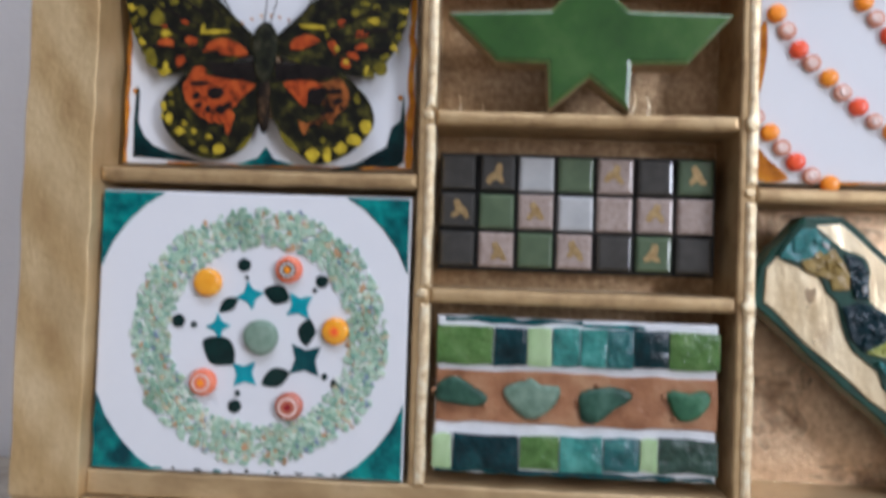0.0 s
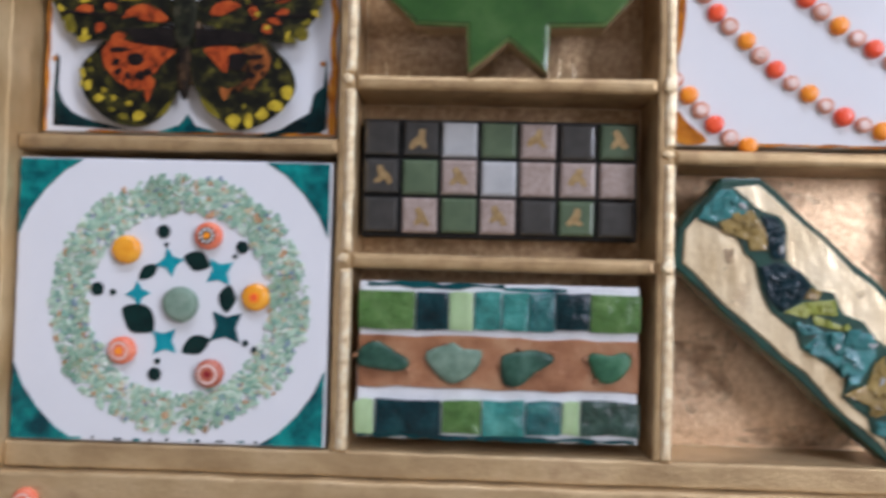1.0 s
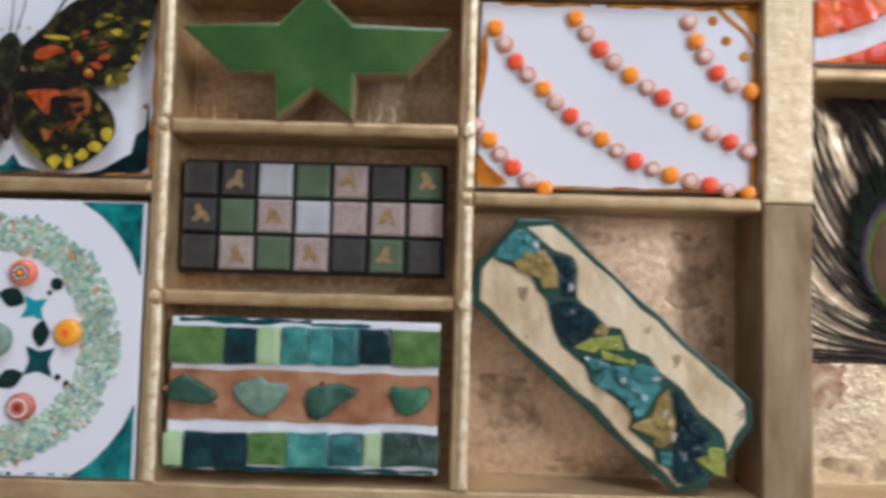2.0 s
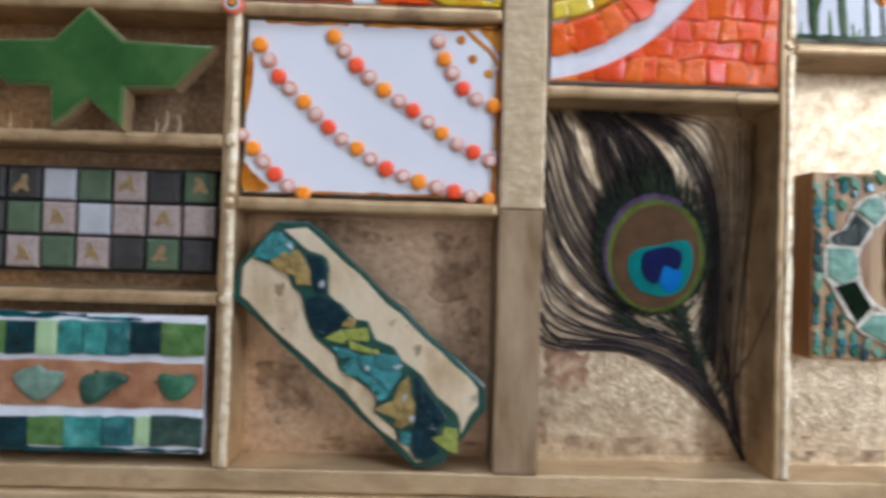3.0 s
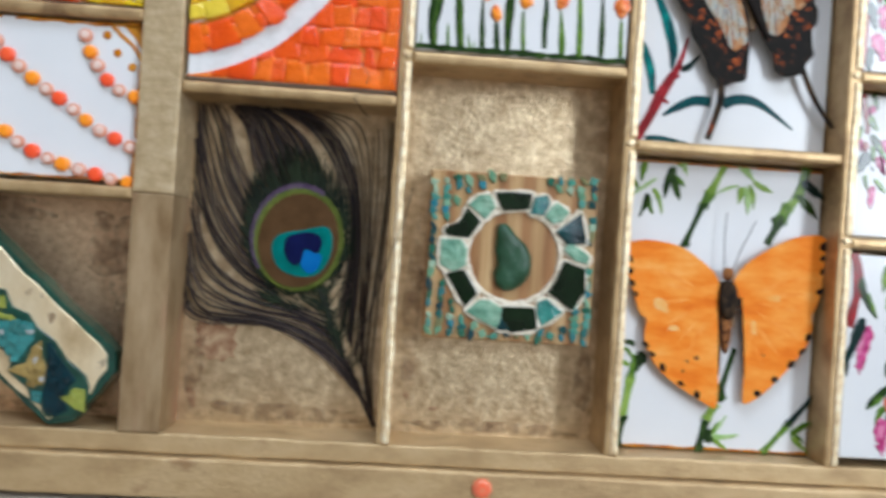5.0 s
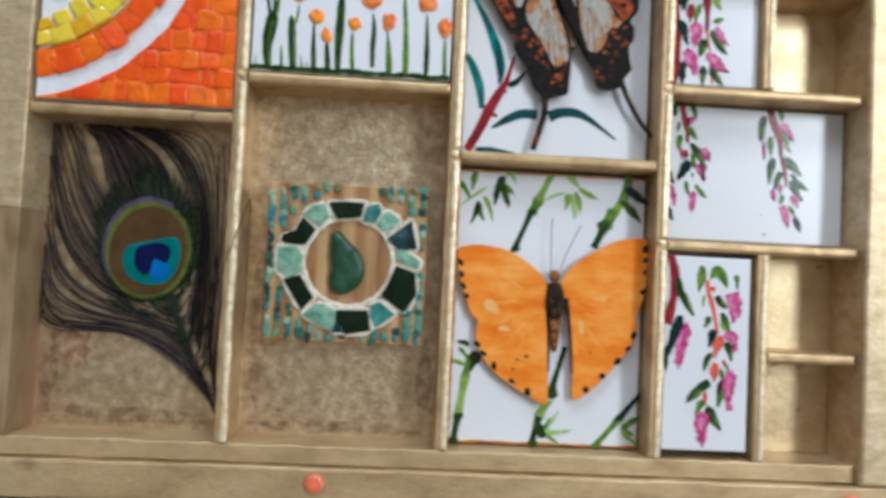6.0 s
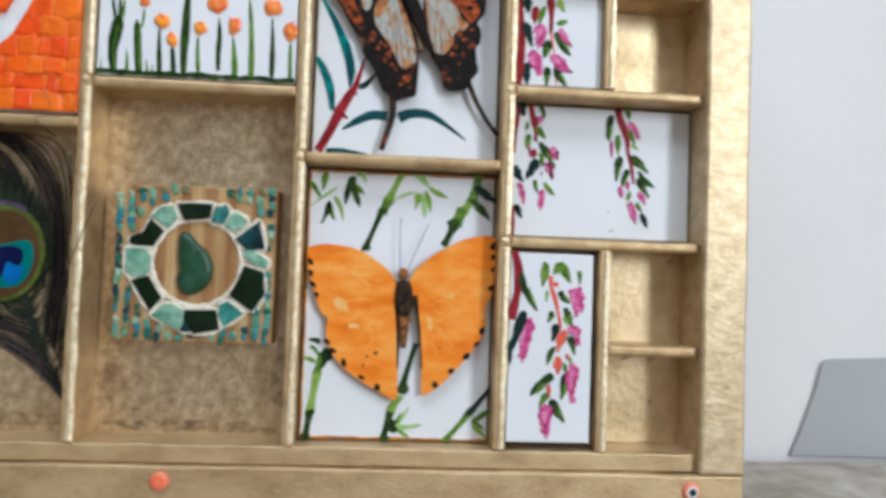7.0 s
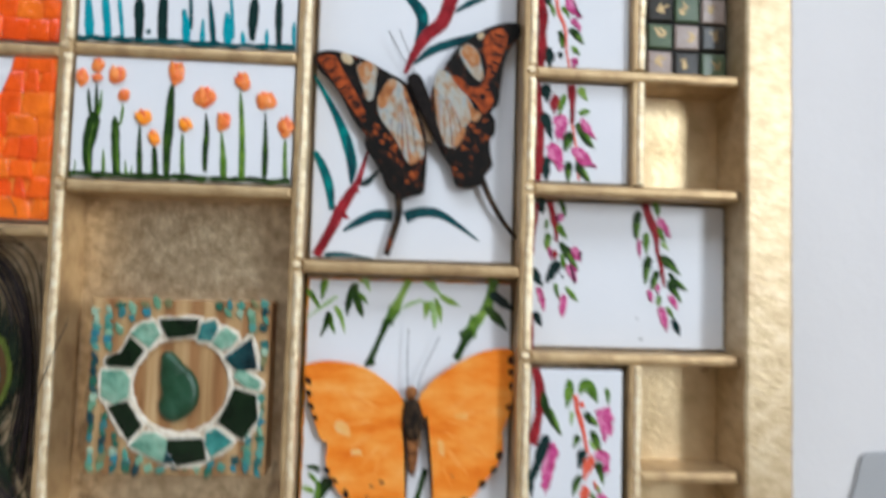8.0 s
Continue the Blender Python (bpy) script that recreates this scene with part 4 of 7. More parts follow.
paint(butterfly_tile, [(-113.4, 116), (-113.7, 129.6), (-113, 143.5), (-111.8, 141.8), (-111.9, 129.6), (-109.5, 124.3), (-105.7, 120.8), (-99.3, 118.2), (-92, 116.5), (-84, 114.9), (-93.7, 115), (-105.5, 115.7)], CORNER_INK, FACE, "painted_corner")
paint(butterfly_tile, [(-10.1, 143.2), (-11.1, 132.3), (-14.4, 129.6), (-16, 122.4), (-22.2, 118.8), (-27.5, 115.6), (-37.2, 113), (-30.1, 112.9), (-21.2, 114.6), (-12.4, 114.4), (-9.3, 116.8), (-9.1, 129.7)], CORNER_INK, FACE, "painted_corner")
paint(butterfly_tile, [(-62, 121.3), (-65, 117.1), (-73.2, 114.1), (-62.2, 113.6), (-49.5, 114.2), (-58.7, 116.7)], TEAL, FACE, "painted_point")
for x, z in ((-113.6, 141.5), (-11.4, 141)):
    part("enamel_dot", dome(x, z, FACE, 1.0, 0.5, 10), ORANGE_PAINT, butterfly_tile)
for i in range(7):
    part("enamel_dot", dome(-73 + 3.6 * i, 168.5 + 3 * math.sin(i * 0.55), FACE, 0.55, 0.4, 8), ORANGE_PAINT, butterfly_tile)


def paper_butterfly(name, at, label):
    return thing(name, at, label, "paper butterfly", "paper butterflies")


def wing(parent, outline, y, material, name, tilt=(0, 0)):
    return part(name, plate(outline, y, 0.5, 0.15, tilt), material, parent)


b1 = paper_butterfly("paper_butterfly", (-61, 8, 125), "black, russet and yellow printed paper butterfly raised off its tile")
part("foam_pad", plate(rect(-66, 132, -57, 156), 11, 4.2, 0.2), CARD, b1)
Y1 = 6.8
fore_l = wing(b1, spline([(-64, 157), (-66, 161.5), (-74, 169), (-83, 178), (-96, 187), (-112, 192), (-118, 186), (-116.5, 175), (-113.6, 164), (-108, 153.5), (-100, 147), (-84, 150), (-70, 153.5)], 4), Y1, WING_BLACK, "forewing")
fore_r = wing(b1, spline([(-60, 157), (-58.8, 161.5), (-50, 170), (-42, 178), (-28, 187), (-12, 192), (-6.5, 186), (-8.5, 175), (-10.8, 164), (-15.8, 154), (-24, 147.6), (-38, 150), (-54, 153.5)], 4), Y1, WING_BLACK, "forewing")
hind_l = wing(b1, spline([(-63.2, 148.5), (-62.8, 133.6), (-65.4, 125.2), (-69.2, 119.4), (-75.2, 115.8), (-82.3, 115.2), (-89.4, 117.3), (-95.8, 122.3), (-100, 128.4), (-100.7, 134.7), (-99.6, 139.1), (-95.8, 143.1), (-92.4, 147.2), (-88.1, 150.8), (-77.5, 152.2)], 4), Y1 - 0.55, WING_BLACK, "hindwing")
hind_r = wing(b1, spline([(-59.2, 148.6), (-59, 133.6), (-56.3, 127.4), (-52.6, 123.1), (-48.1, 117.9), (-42.7, 114.6), (-38.3, 114.7), (-31.4, 117.4), (-25.5, 121.8), (-20.9, 128), (-20.5, 133.4), (-23.2, 139.5), (-27, 143.4), (-30.2, 146.8), (-36, 150.2), (-47.5, 152.4)], 4), Y1 - 0.55, WING_BLACK, "hindwing")
part("body", pebble(spline([(-62, 167), (-66.2, 163.4), (-66.8, 156), (-65.2, 147), (-62.4, 143.6), (-59.4, 147), (-57.6, 156), (-58.2, 163.4)], 4), Y1 - 0.9, 1.6), BODY_MOSS, b1, "dark mossy thorax", True)
part("abdomen", pebble(spline([(-62.2, 147), (-64.4, 144), (-64, 134), (-62.8, 127), (-61.4, 125.4), (-60.2, 127), (-59.6, 134), (-60, 144)], 4), Y1 - 0.9, 1.2), BODY_DUSK, b1, "dusky brown abdomen", True)
for m, y, items in ((fore_l, Y1 - 0.5, ((-90.9, 160.0, 2.3, 1.6), (-93.2, 166.8, 1.6, 1.1), (-100.4, 158.6, 2.9, 1.8), (-94.6, 151.8, 1.9, 2.1), (-101.3, 165.0, 1.6, 1.0))),
                    (fore_r, Y1 - 0.5, ((-37.1, 159.0, 1.7, 2.8), (-26.1, 163.4, 2.9, 1.6), (-26.1, 158.8, 2.4, 1.4), (-29.0, 155.4, 2.4, 1.5), (-33.8, 167.2, 1.6, 1.5), (-31.6, 152.4, 1.9, 1.5)))):
    for x, z, a, b in items:
        paint(m, blob(x, z, a, b, RNG.uniform(-15, 15), 0.3), WING_RED, y, "wing_marking", 0.2)
paint(fore_l, spline([(-86.0, 155.6), (-83.1, 159.5), (-78.3, 161.0), (-72.6, 159.1), (-68.6, 155.4), (-71.5, 154.2), (-78.9, 154.9), (-81.0, 156.5)], 3), WING_RED, Y1 - 0.5, "wing_marking", 0.2)
paint(fore_r, spline([(-53.1, 157.8), (-51.2, 161.3), (-46.1, 162.8), (-41.8, 160.9), (-44.3, 159.2), (-49.1, 157.0)], 3), WING_RED, Y1 - 0.5, "wing_marking", 0.2)
paint(hind_l, spline([(-92.8, 142.8), (-90.5, 146.5), (-89.0, 149.3), (-86.7, 150.1), (-83.8, 149.0), (-84.9, 147.4), (-80.5, 146.0), (-73.3, 145.6), (-68.4, 144.5), (-65.2, 143.4), (-67.5, 141.0), (-70.6, 138.2), (-72.4, 135.4), (-74.4, 134.1), (-72.7, 132.2), (-73.4, 129.0), (-75.2, 124.2), (-76.6, 128.9), (-78.5, 128.3), (-79.8, 129.3), (-82.1, 128.8), (-83.8, 130.4), (-85.8, 131.1), (-88.3, 133.4), (-90.9, 136.1), (-92.2, 138.9)], 2), WING_RED, Y1 - 1.05, "wing_marking", 0.2)
paint(hind_r, spline([(-54.9, 144.0), (-51.0, 145.3), (-44.7, 145.4), (-39.1, 143.9), (-43.0, 142.3), (-45.3, 140.3), (-45.9, 135.9), (-48.3, 136.7), (-51.6, 140.5)], 3), WING_RED, Y1 - 1.05, "wing_marking", 0.2)
paint(hind_r, spline([(-43.1, 144.9), (-38.4, 145.0), (-33.7, 146.8), (-31.2, 143.7), (-29.9, 140.6), (-30.8, 135.8), (-33.6, 133.4), (-35.3, 131.4), (-35.6, 129.6), (-37.4, 129.6), (-38.6, 130.8), (-40.5, 128.4), (-42.5, 129.9), (-44.4, 128.5), (-46.1, 125.2), (-47.5, 126.9), (-48.6, 130.4), (-45.6, 129.4), (-42.5, 130.9), (-38.7, 132.9), (-37.3, 134.9), (-40.3, 136.8), (-38.0, 139.6), (-37.3, 142.0), (-39.9, 143.5)], 2), WING_BROWN, Y1 - 1.09, "wing_marking", 0.2)
for m, items in ((hind_l, ((-79.8, 140.5, 3.3, 2.4), (-85.8, 143.5, 3.7, 1.0), (-87.4, 138.8, 1.7, 1.2), (-86.4, 135.4, 1.4, 1.2), (-82.8, 133.8, 1.1, 1.3), (-78.0, 134.0, 2.1, 2.1), (-75.2, 135.3, 1.7, 1.3), (-81.2, 130.4, 0.3, 1.1), (-78.2, 129.9, 0.3, 1.1), (-84.3, 131.9, 0.4, 0.8))),
                 (hind_r, ((-41.7, 139.9, 3.4, 3.0), (-34.5, 137.7, 2.0, 1.6), (-36.3, 141.6, 3.3, 1.0), (-36.8, 134.7, 1.6, 1.3), (-39.3, 133.2, 1.2, 0.9), (-32.5, 135.0, 0.8, 1.0), (-42.5, 129.7, 0.3, 1.0), (-39.5, 130.2, 0.3, 0.8)))):
    for x, z, a, b in items:
        paint(m, blob(x, z, a, b, RNG.uniform(-12, 12), 0.3), BODY, Y1 - 1.3, "wing_spot", 0.12)
for m, y, material, items in ((hind_l, Y1 - 1.05, WING_YELLOW, ((-100.0, 134.8, 1.1, 1.9), (-97.8, 130.1, 1.9, 2.5), (-93.6, 125.4, 2.2, 1.8), (-91.7, 128.4, 1.1, 1.1), (-87.8, 125.5, 1.1, 1.0), (-82.1, 123.5, 1.4, 1.4), (-78.5, 119.0, 2.2, 2.2), (-100.3, 130.8, 0.5, 1.6))),
                              (hind_l, Y1 - 1.05, WING_OLIVE, ((-88.6, 121.2, 1.4, 1.1), (-83.7, 118.8, 2.1, 1.2), (-96.9, 136.0, 1.0, 1.0), (-97.8, 139.6, 1.1, 0.8))),
                              (hind_r, Y1 - 1.05, WING_YELLOW, ((-23.4, 128.0, 2.2, 2.8), (-27.5, 123.4, 2.5, 2.2), (-32.3, 120.2, 2.4, 2.5), (-37.3, 117.7, 1.7, 2.5), (-42.7, 117.9, 2.6, 3.2))),
                              (hind_r, Y1 - 1.05, WING_OLIVE, ((-39.1, 123.1, 1.0, 1.0), (-28.7, 127.7, 0.8, 0.8), (-27.1, 139.1, 1.2, 1.7))),
                              (fore_l, Y1 - 0.72, WING_YELLOW, ((-100.4, 162.2, 2.0, 1.3), (-86.2, 164.5, 0.9, 2.1), (-81.3, 163.2, 5.1, 0.8), (-100.6, 147.7, 3.0, 1.4))),
                              (fore_l, Y1 - 0.5, WING_OLIVE, ((-104.0, 168.6, 3.0, 2.8), (-98.1, 174.4, 1.7, 1.1), (-105.7, 153.2, 2.3, 3.9), (-103.3, 172.7, 2.1, 1.5), (-109.8, 170.2, 1.7, 2.1))),
                              (fore_r, Y1 - 0.72, WING_YELLOW, ((-43.8, 165.8, 5.0, 0.9), (-21.5, 168.4, 2.1, 1.6), (-31.6, 152.9, 1.1, 0.8), (-35.3, 157.6, 1.0, 1.0))),
                              (fore_r, Y1 - 0.5, WING_OLIVE, ((-18.9, 150.5, 2.3, 2.3), (-23.2, 148.3, 2.1, 1.4), (-24.9, 174.8, 2.1, 1.1), (-28.8, 171.5, 1.8, 1.3), (-20.5, 173.2, 1.6, 1.6), (-39.3, 163.3, 1.0, 2.1)))):
    for x, z, a, b in items:
        paint(m, blob(x, z, a, b, RNG.uniform(-10, 10), 0.3), material, y, "wing_spot", 0.16)
paint(hind_r, stroke([(-55.6, 126.3), (-51.7, 121.9), (-47.6, 118.3)], leaf_width(2.4)), WING_OLIVE, Y1 - 1.05, "wing_edge", 0.15)
paint(hind_l, stroke([(-65.9, 124.9), (-68.8, 120.8), (-71.8, 118.3)], leaf_width(2.0)), WING_OLIVE, Y1 - 1.05, "wing_edge", 0.15)
for m, path in ((fore_l, [(-114, 172), (-110.5, 160), (-104, 151.5), (-98, 149)]), (fore_r, [(-10.5, 172), (-13, 160), (-19, 152.5), (-25, 149.5)])):
    for i, (x, z) in enumerate(arc_points(path, 4.6)):
        paint(m, blob(x, z, 1.8, 1.1, 45 * i, 0.45), WING_OLIVE if i % 3 else WING_YELLOW, Y1 - 0.5, "wing_spot", 0.2)
for m, o in ((hind_l, [(-84.1, 151.7), (-65.1, 152), (-63.3, 145), (-75.5, 145.1), (-80.6, 146.3)]), (hind_r, [(-58.1, 152.1), (-36.9, 150.7), (-35, 147.2), (-49, 145.6), (-57.8, 144.6)])):
    paint(m, o, BODY, Y1 - 1.2, "wing_root", 0.12)
for m, cx, sg in ((fore_l, -66, -1), (fore_r, -58, 1)):
    for k in range(6):
        a = radians(2 + 11 * k)
        p = [(cx + sg * q * math.cos(a), 156 + q * math.sin(a)) for q in (18, 30, 43)]
        paint(m, stroke(p, taper(0.5, 1.3)), BODY, Y1 - 0.66, "wing_vein", 0.1)
for s in (-1, 1):
    part("antenna", plate(stroke([(-62.3 + s * 1.2, 165), (-61 + s * 1.6, 172), (-59.5 + s * 2.6, 182)], 0.35), Y1 - 0.4, 0.3, 0.1), BODY, b1)

# the green star
star = thing("ceramic_star", (57, 9, 134.6), "thick green glazed ceramic star with five points in its compartment", "ceramic star")
outline = [(56.2, 184.3), (70.8, 170.9), (107.2, 169.8), (91.3, 151.9), (71.9, 151.4), (71.2, 134.85), (57.1, 146.3), (43.0, 134.85), (41.9, 151.2), (24.2, 151.7), (6.2, 169.0), (42.6, 170.8)]
part("star_body", plate(outline, 7.4, 8.6, 0.5), CLAY, star, "buff fired clay edge")
part("star_rim", plate(inset(outline[::-1], 0.1), -1.2, 1.2, 0.8, steps=3), STAR_RIM, star, "thin yellow-green glaze along the edge")
part("star_face", plate(inset(outline[::-1], 1.1), -1.8, 1.1, 0.7, steps=3), STAR_GLAZE, star, "glossy green glaze")
part("spacer", plate(rect(46, 154, 68, 168), BACK, BACK - 7.45, 0.2), CARD, star)

# the grid of small square glass tiles
grid = thing("glass_tile_grid", (56, 18, 77), "dark sheet of twenty-one small glass tiles, some gilt-marked", "mosaic panel", "tiles set in the tray")
part("backing_sheet", plate(rect(4.4, 77.0, 107.0, 121.2), BACK, BACK - 13.2, 0.3), GROUT_DARK, grid)
SQUARES = {"d": KEY_DARK, "s": KEY_SILVER, "g": KEY_GREEN, "t": KEY_TAUPE}
for row, (cells, marks) in enumerate((("ddsgtdg", "0100101"), ("dgtsttt", "1010010"), ("dtgtdgd", "0101010"))):
    for col, (c, m) in enumerate(zip(cells, marks)):
        x, z = 5.0 + 14.56 * col + RNG.uniform(-0.2, 0.2), 106.9 - 14.2 * row + RNG.uniform(-0.2, 0.2)
        sq = part("small_tile", plate(rect(x, z, x + 13.1, z + 13.1), 13.2, 3.2, 1.5, steps=3), SQUARES[c], grid)
        if m == "1":
            u, v, f = x + RNG.uniform(5.4, 7.4), z + RNG.uniform(5.6, 7.4), RNG.choice((-1, 1))
            for p, w in (([(u - 1.2 * f, v + 3.6), (u, v + 0.8), (u + 1.6 * f, v - 1.2), (u + 3.4 * f, v - 3.2)], 2.2), ([(u + 0.2 * f, v + 0.6), (u - 1.0 * f, v - 1.4), (u - 2.6 * f, v - 2.8)], 1.7)):
                paint(sq, stroke([(a + RNG.uniform(-0.5, 0.5), b + RNG.uniform(-0.5, 0.5)) for a, b in p], lambda s: w * (0.5 + 0.8 * math.sin(math.pi * (0.15 + 0.8 * s)))), GILT, 10.0 - 0.03 * w, "gilt_mark", 0.12)

# the striped mosaic tile
FACE = 3.0
G = {"g": GLASS_GREEN, "d": GLASS_DARK, "p": GLASS_PALE, "t": GLASS_TEAL, "e": GLASS_DEEP, "m": GLASS_MOSS}
for edges, kinds, z0, z1, slope in (((6.0, 26.2, 38.3, 47.2, 57.2, 66.6, 76.0, 88.3, 106.2), "gdpttedg", 43.4, 56.8, 0.012), ((5.4, 12.6, 36.5, 50.7, 66.1, 78.8, 85.3, 106.2), "pdgtepm", 6.4, 18.2, 0.018)):
    for x0, x1, k in zip(edges, edges[1:], kinds):
        d = slope * (x0 - 6)
        o = [(x0 + 0.2, z0 + d + RNG.uniform(-0.7, 0.5)), ((x0 + x1) / 2, z0 + d + RNG.uniform(-0.5, 0.4)), (x1 - 0.2, z0 + d + RNG.uniform(-0.6, 0.6)),
             (x1 - 0.2 + RNG.uniform(-0.4, 0.3), z1 + d + RNG.uniform(-0.6, 0.6)), ((x0 + x1) / 2, z1 + d + RNG.uniform(-0.4, 0.6)), (x0 + 0.2 + RNG.uniform(-0.3, 0.4), z1 + d + RNG.uniform(-0.6, 0.5))]
        part("glass_piece", lumpy(o, FACE, 2.0, 0.5, RNG.uniform(0, 99)), G[k], stripe_tile, smooth=True)
part("tan_band", plate(wavy_rect(6.1, 22.8, 105.6, 41.2, 0.5, 7), FACE, 0.8, 0.3), TAN, stripe_tile, "tan mortar band")
PEBBLES = (([(6, 33.6), (7.8, 37), (12.2, 39.1), (15.1, 38.2), (20.6, 35), (24.3, 32.6), (23.7, 29.7), (19.3, 28.6), (12.5, 29.4), (7.1, 30.2)], SEA_DARK),
           ([(30.4, 33.3), (31.8, 36.3), (37.6, 38.4), (40.5, 39.2), (43.4, 37.1), (49.7, 36.8), (50.1, 33.9), (48.4, 30), (43.7, 26), (38.9, 24.9), (33.9, 28.6)], SEA_PALE),
           ([(57.1, 31.2), (58, 35.1), (63.8, 36.7), (69.6, 37.3), (74.9, 35.6), (75.4, 33.2), (69.7, 29.6), (65.9, 26.1), (62.1, 24.1), (58.2, 25.4)], SEA_DARK),
           ([(87.7, 35), (89.8, 36.9), (95.6, 36.1), (100.3, 37.4), (102.7, 35.4), (102.3, 32), (98.6, 27.6), (94.3, 26.2), (90.9, 27.8), (88.9, 32.1)], SEA_GLASS))
for o, m in PEBBLES:
    part("sea_glass", pebble(spline(o, 2), FACE - 0.7, 2.4), m, stripe_tile, smooth=True)
paint(stripe_tile, wavy_rect(9, 58.6, 58, 60.3, 0.8, 5), DEEP_TEAL, FACE, "painted_edge")
paint(stripe_tile, wavy_rect(58, 58.0, 80, 59.0, 0.5, 5), TEAL, FACE, "painted_edge")
paint(stripe_tile, wavy_rect(6.4, 4.7, 105, 6.1, 0.6, 4), DEEP_TEAL, FACE, "painted_edge")

# crumbs of mortar pressed out round the pebbles
crumbs = random.Random(21)
for o, m in PEBBLES:
    for x, z in o[::2]:
        x, z = x + crumbs.uniform(-0.8, 0.8), z + crumbs.uniform(-0.8, 0.8)
        part("mortar_crumb", pebble(shard(x, z, crumbs.uniform(0.8, 1.7), crumbs.uniform(0.6, 1.1), crumbs.uniform(0, 180), 6, crumbs.randrange(999)), FACE - 0.7, crumbs.uniform(0.6, 1.4)), TAN, stripe_tile, smooth=True)

# the beaded tile
FACE = 4.6
STRINGS = (([(124.1, 172.7), (131.7, 160), (142, 150.2), (153.1, 139.3), (165, 130.7), (177.4, 123.1), (192.1, 118), (206.1, 114.1), (219.7, 111.6)], 0, 7.2), ([(154, 177.1), (164.3, 165.2), (175.8, 155.5), (188.3, 147.2), (199.9, 138.4), (212.6, 131), (220, 128)], 0, 7.55),
           ([(197.6, 176.5), (199.8, 169.9), (207.7, 157.8), (214.2, 152.8), (220.7, 150.7)], 3, 7.2), ([(117.5, 135.2), (122.4, 129.5), (131.8, 119.2), (137.1, 114.9), (143.4, 111.4)], 3, 7.2))
for path, start, gap in STRINGS:
    curve = arc_points(path, 0.05)
    n = max(2, round(len(curve) * 0.05 / gap))
    for i in range(n + 1):
        x, z = curve[min(len(curve) - 1, round(i * (len(curve) - 1) / n))]
        k = (i + start) % 4
        x, z = x + RNG.uniform(-0.3, 0.3), z + RNG.uniform(-0.3, 0.3)
        if k in (0, 2):
            part("bead", dome(x, z, FACE, 3.15 + RNG.uniform(-0.2, 0.25), 2.8, 16), BEAD_ORANGE if k == 0 else BEAD_RED, bead_tile, smooth=True)
        else:
            q = RNG.uniform(0.88, 1.0)
            pink = part("bead", lathe(x, z, FACE, [(3.2 * q, 0), (3.2 * q, 1.2), (2.8 * q, 1.9), (2.3 * q, 2.0), (1.9 * q, 1.8), (0.9 * q, 1.7)], 16), BEAD_ROSE, bead_tile, smooth=True)
            part("core", lathe(x + RNG.uniform(-0.3, 0.3), z + RNG.uniform(-0.3, 0.3), FACE - 1.65, [(2.0 * q, 0), (1.9 * q, 0.4), (1.2 * q, 0.5), (0.6, 0.35), (0.3, 0.3)], 14), BEAD_PINK, pink, smooth=True)
for x, z in ((206.6, 177.7), (211.7, 170.0), (218.5, 164.0)):
    part("enamel_dot", dome(x, z, FACE, 1.9, 0.5, 12), ORANGE_PAINT, bead_tile)
paint(bead_tile, stroke([(208, 183), (213, 178), (219, 173), (222.6, 167)], 1.8), ORANGE_PAINT, FACE, "painted_line")
paint(bead_tile, spline([(214, 183.2), (222.8, 183.2), (222.8, 172), (219, 177)], 4), ORANGE_PAINT, FACE, "painted_corner")
paint(bead_tile, spline([(118.4, 166), (120.6, 170), (121.2, 160), (120, 150), (118.4, 145)], 4), ORANGE_PAINT, FACE, "painted_edge")
paint(bead_tile, spline([(118.5, 124), (122, 120.5), (129.5, 113.4), (118.5, 112.8)], 3), ORANGE_PAINT, FACE, "painted_corner")
paint(bead_tile, wavy_rect(126, 182.0, 160, 183.2, 0.5, 4), ORANGE_PAINT, FACE, "painted_edge")
paint(bead_tile, wavy_rect(166, 181.8, 222, 183.2, 0.5, 4), ORANGE_PAINT, FACE, "painted_edge")
paint(bead_tile, wavy_rect(147, 112.0, 218, 112.9, 0.4, 4), ORANGE_PAINT, FACE, "painted_edge")
paint(bead_tile, wavy_rect(220.8, 113, 222.8, 126, 0.5, 4), ORANGE_PAINT, FACE, "painted_edge")
paint(bead_tile, wavy_rect(221.4, 132, 222.8, 166, 0.4, 4), ORANGE_PAINT, FACE, "painted_edge")

# the slanting plaque
plaque = thing("glass_plaque", (168, 6, 3), "slanting cream gold-leaf plaque with green edge and glass shards", "mosaic plaque")
outline = [(133.7, 99.9), (118.6, 81.7), (116.4, 68.8), (192.7, 1.2), (203.7, 3.1), (221, 26), (220.3, 35.3), (146.9, 100.2)]
rough_edge = []
for a, b in zip(outline, outline[1:] + outline[:1]):
    n = max(1, int(math.dist(a, b) / 7))
    rough_edge += [(a[0] + (b[0] - a[0]) * i / n + (RNG.uniform(-0.5, 0.5) if i else 0), a[1] + (b[1] - a[1]) * i / n + (RNG.uniform(-0.5, 0.5) if i else 0)) for i in range(n)]
part("plaque_body", plate(rough_edge, 11, 10.2, 0.8, steps=2), GREEN_EDGE, plaque, "bottle green painted edge")
face_edge = [(x + RNG.uniform(-0.8, 0.8), z + RNG.uniform(-0.8, 0.8)) for x, z in inset(rough_edge[::-1] if sum(a[0] * b[1] - b[0] * a[1] for a, b in zip(rough_edge, rough_edge[1:] + rough_edge[:1])) < 0 else rough_edge, 2.8)]
part("plaque_face", plate(face_edge, 0.9, 0.9, 0.3), LEAFING, plaque, "crinkled cream gold leaf")
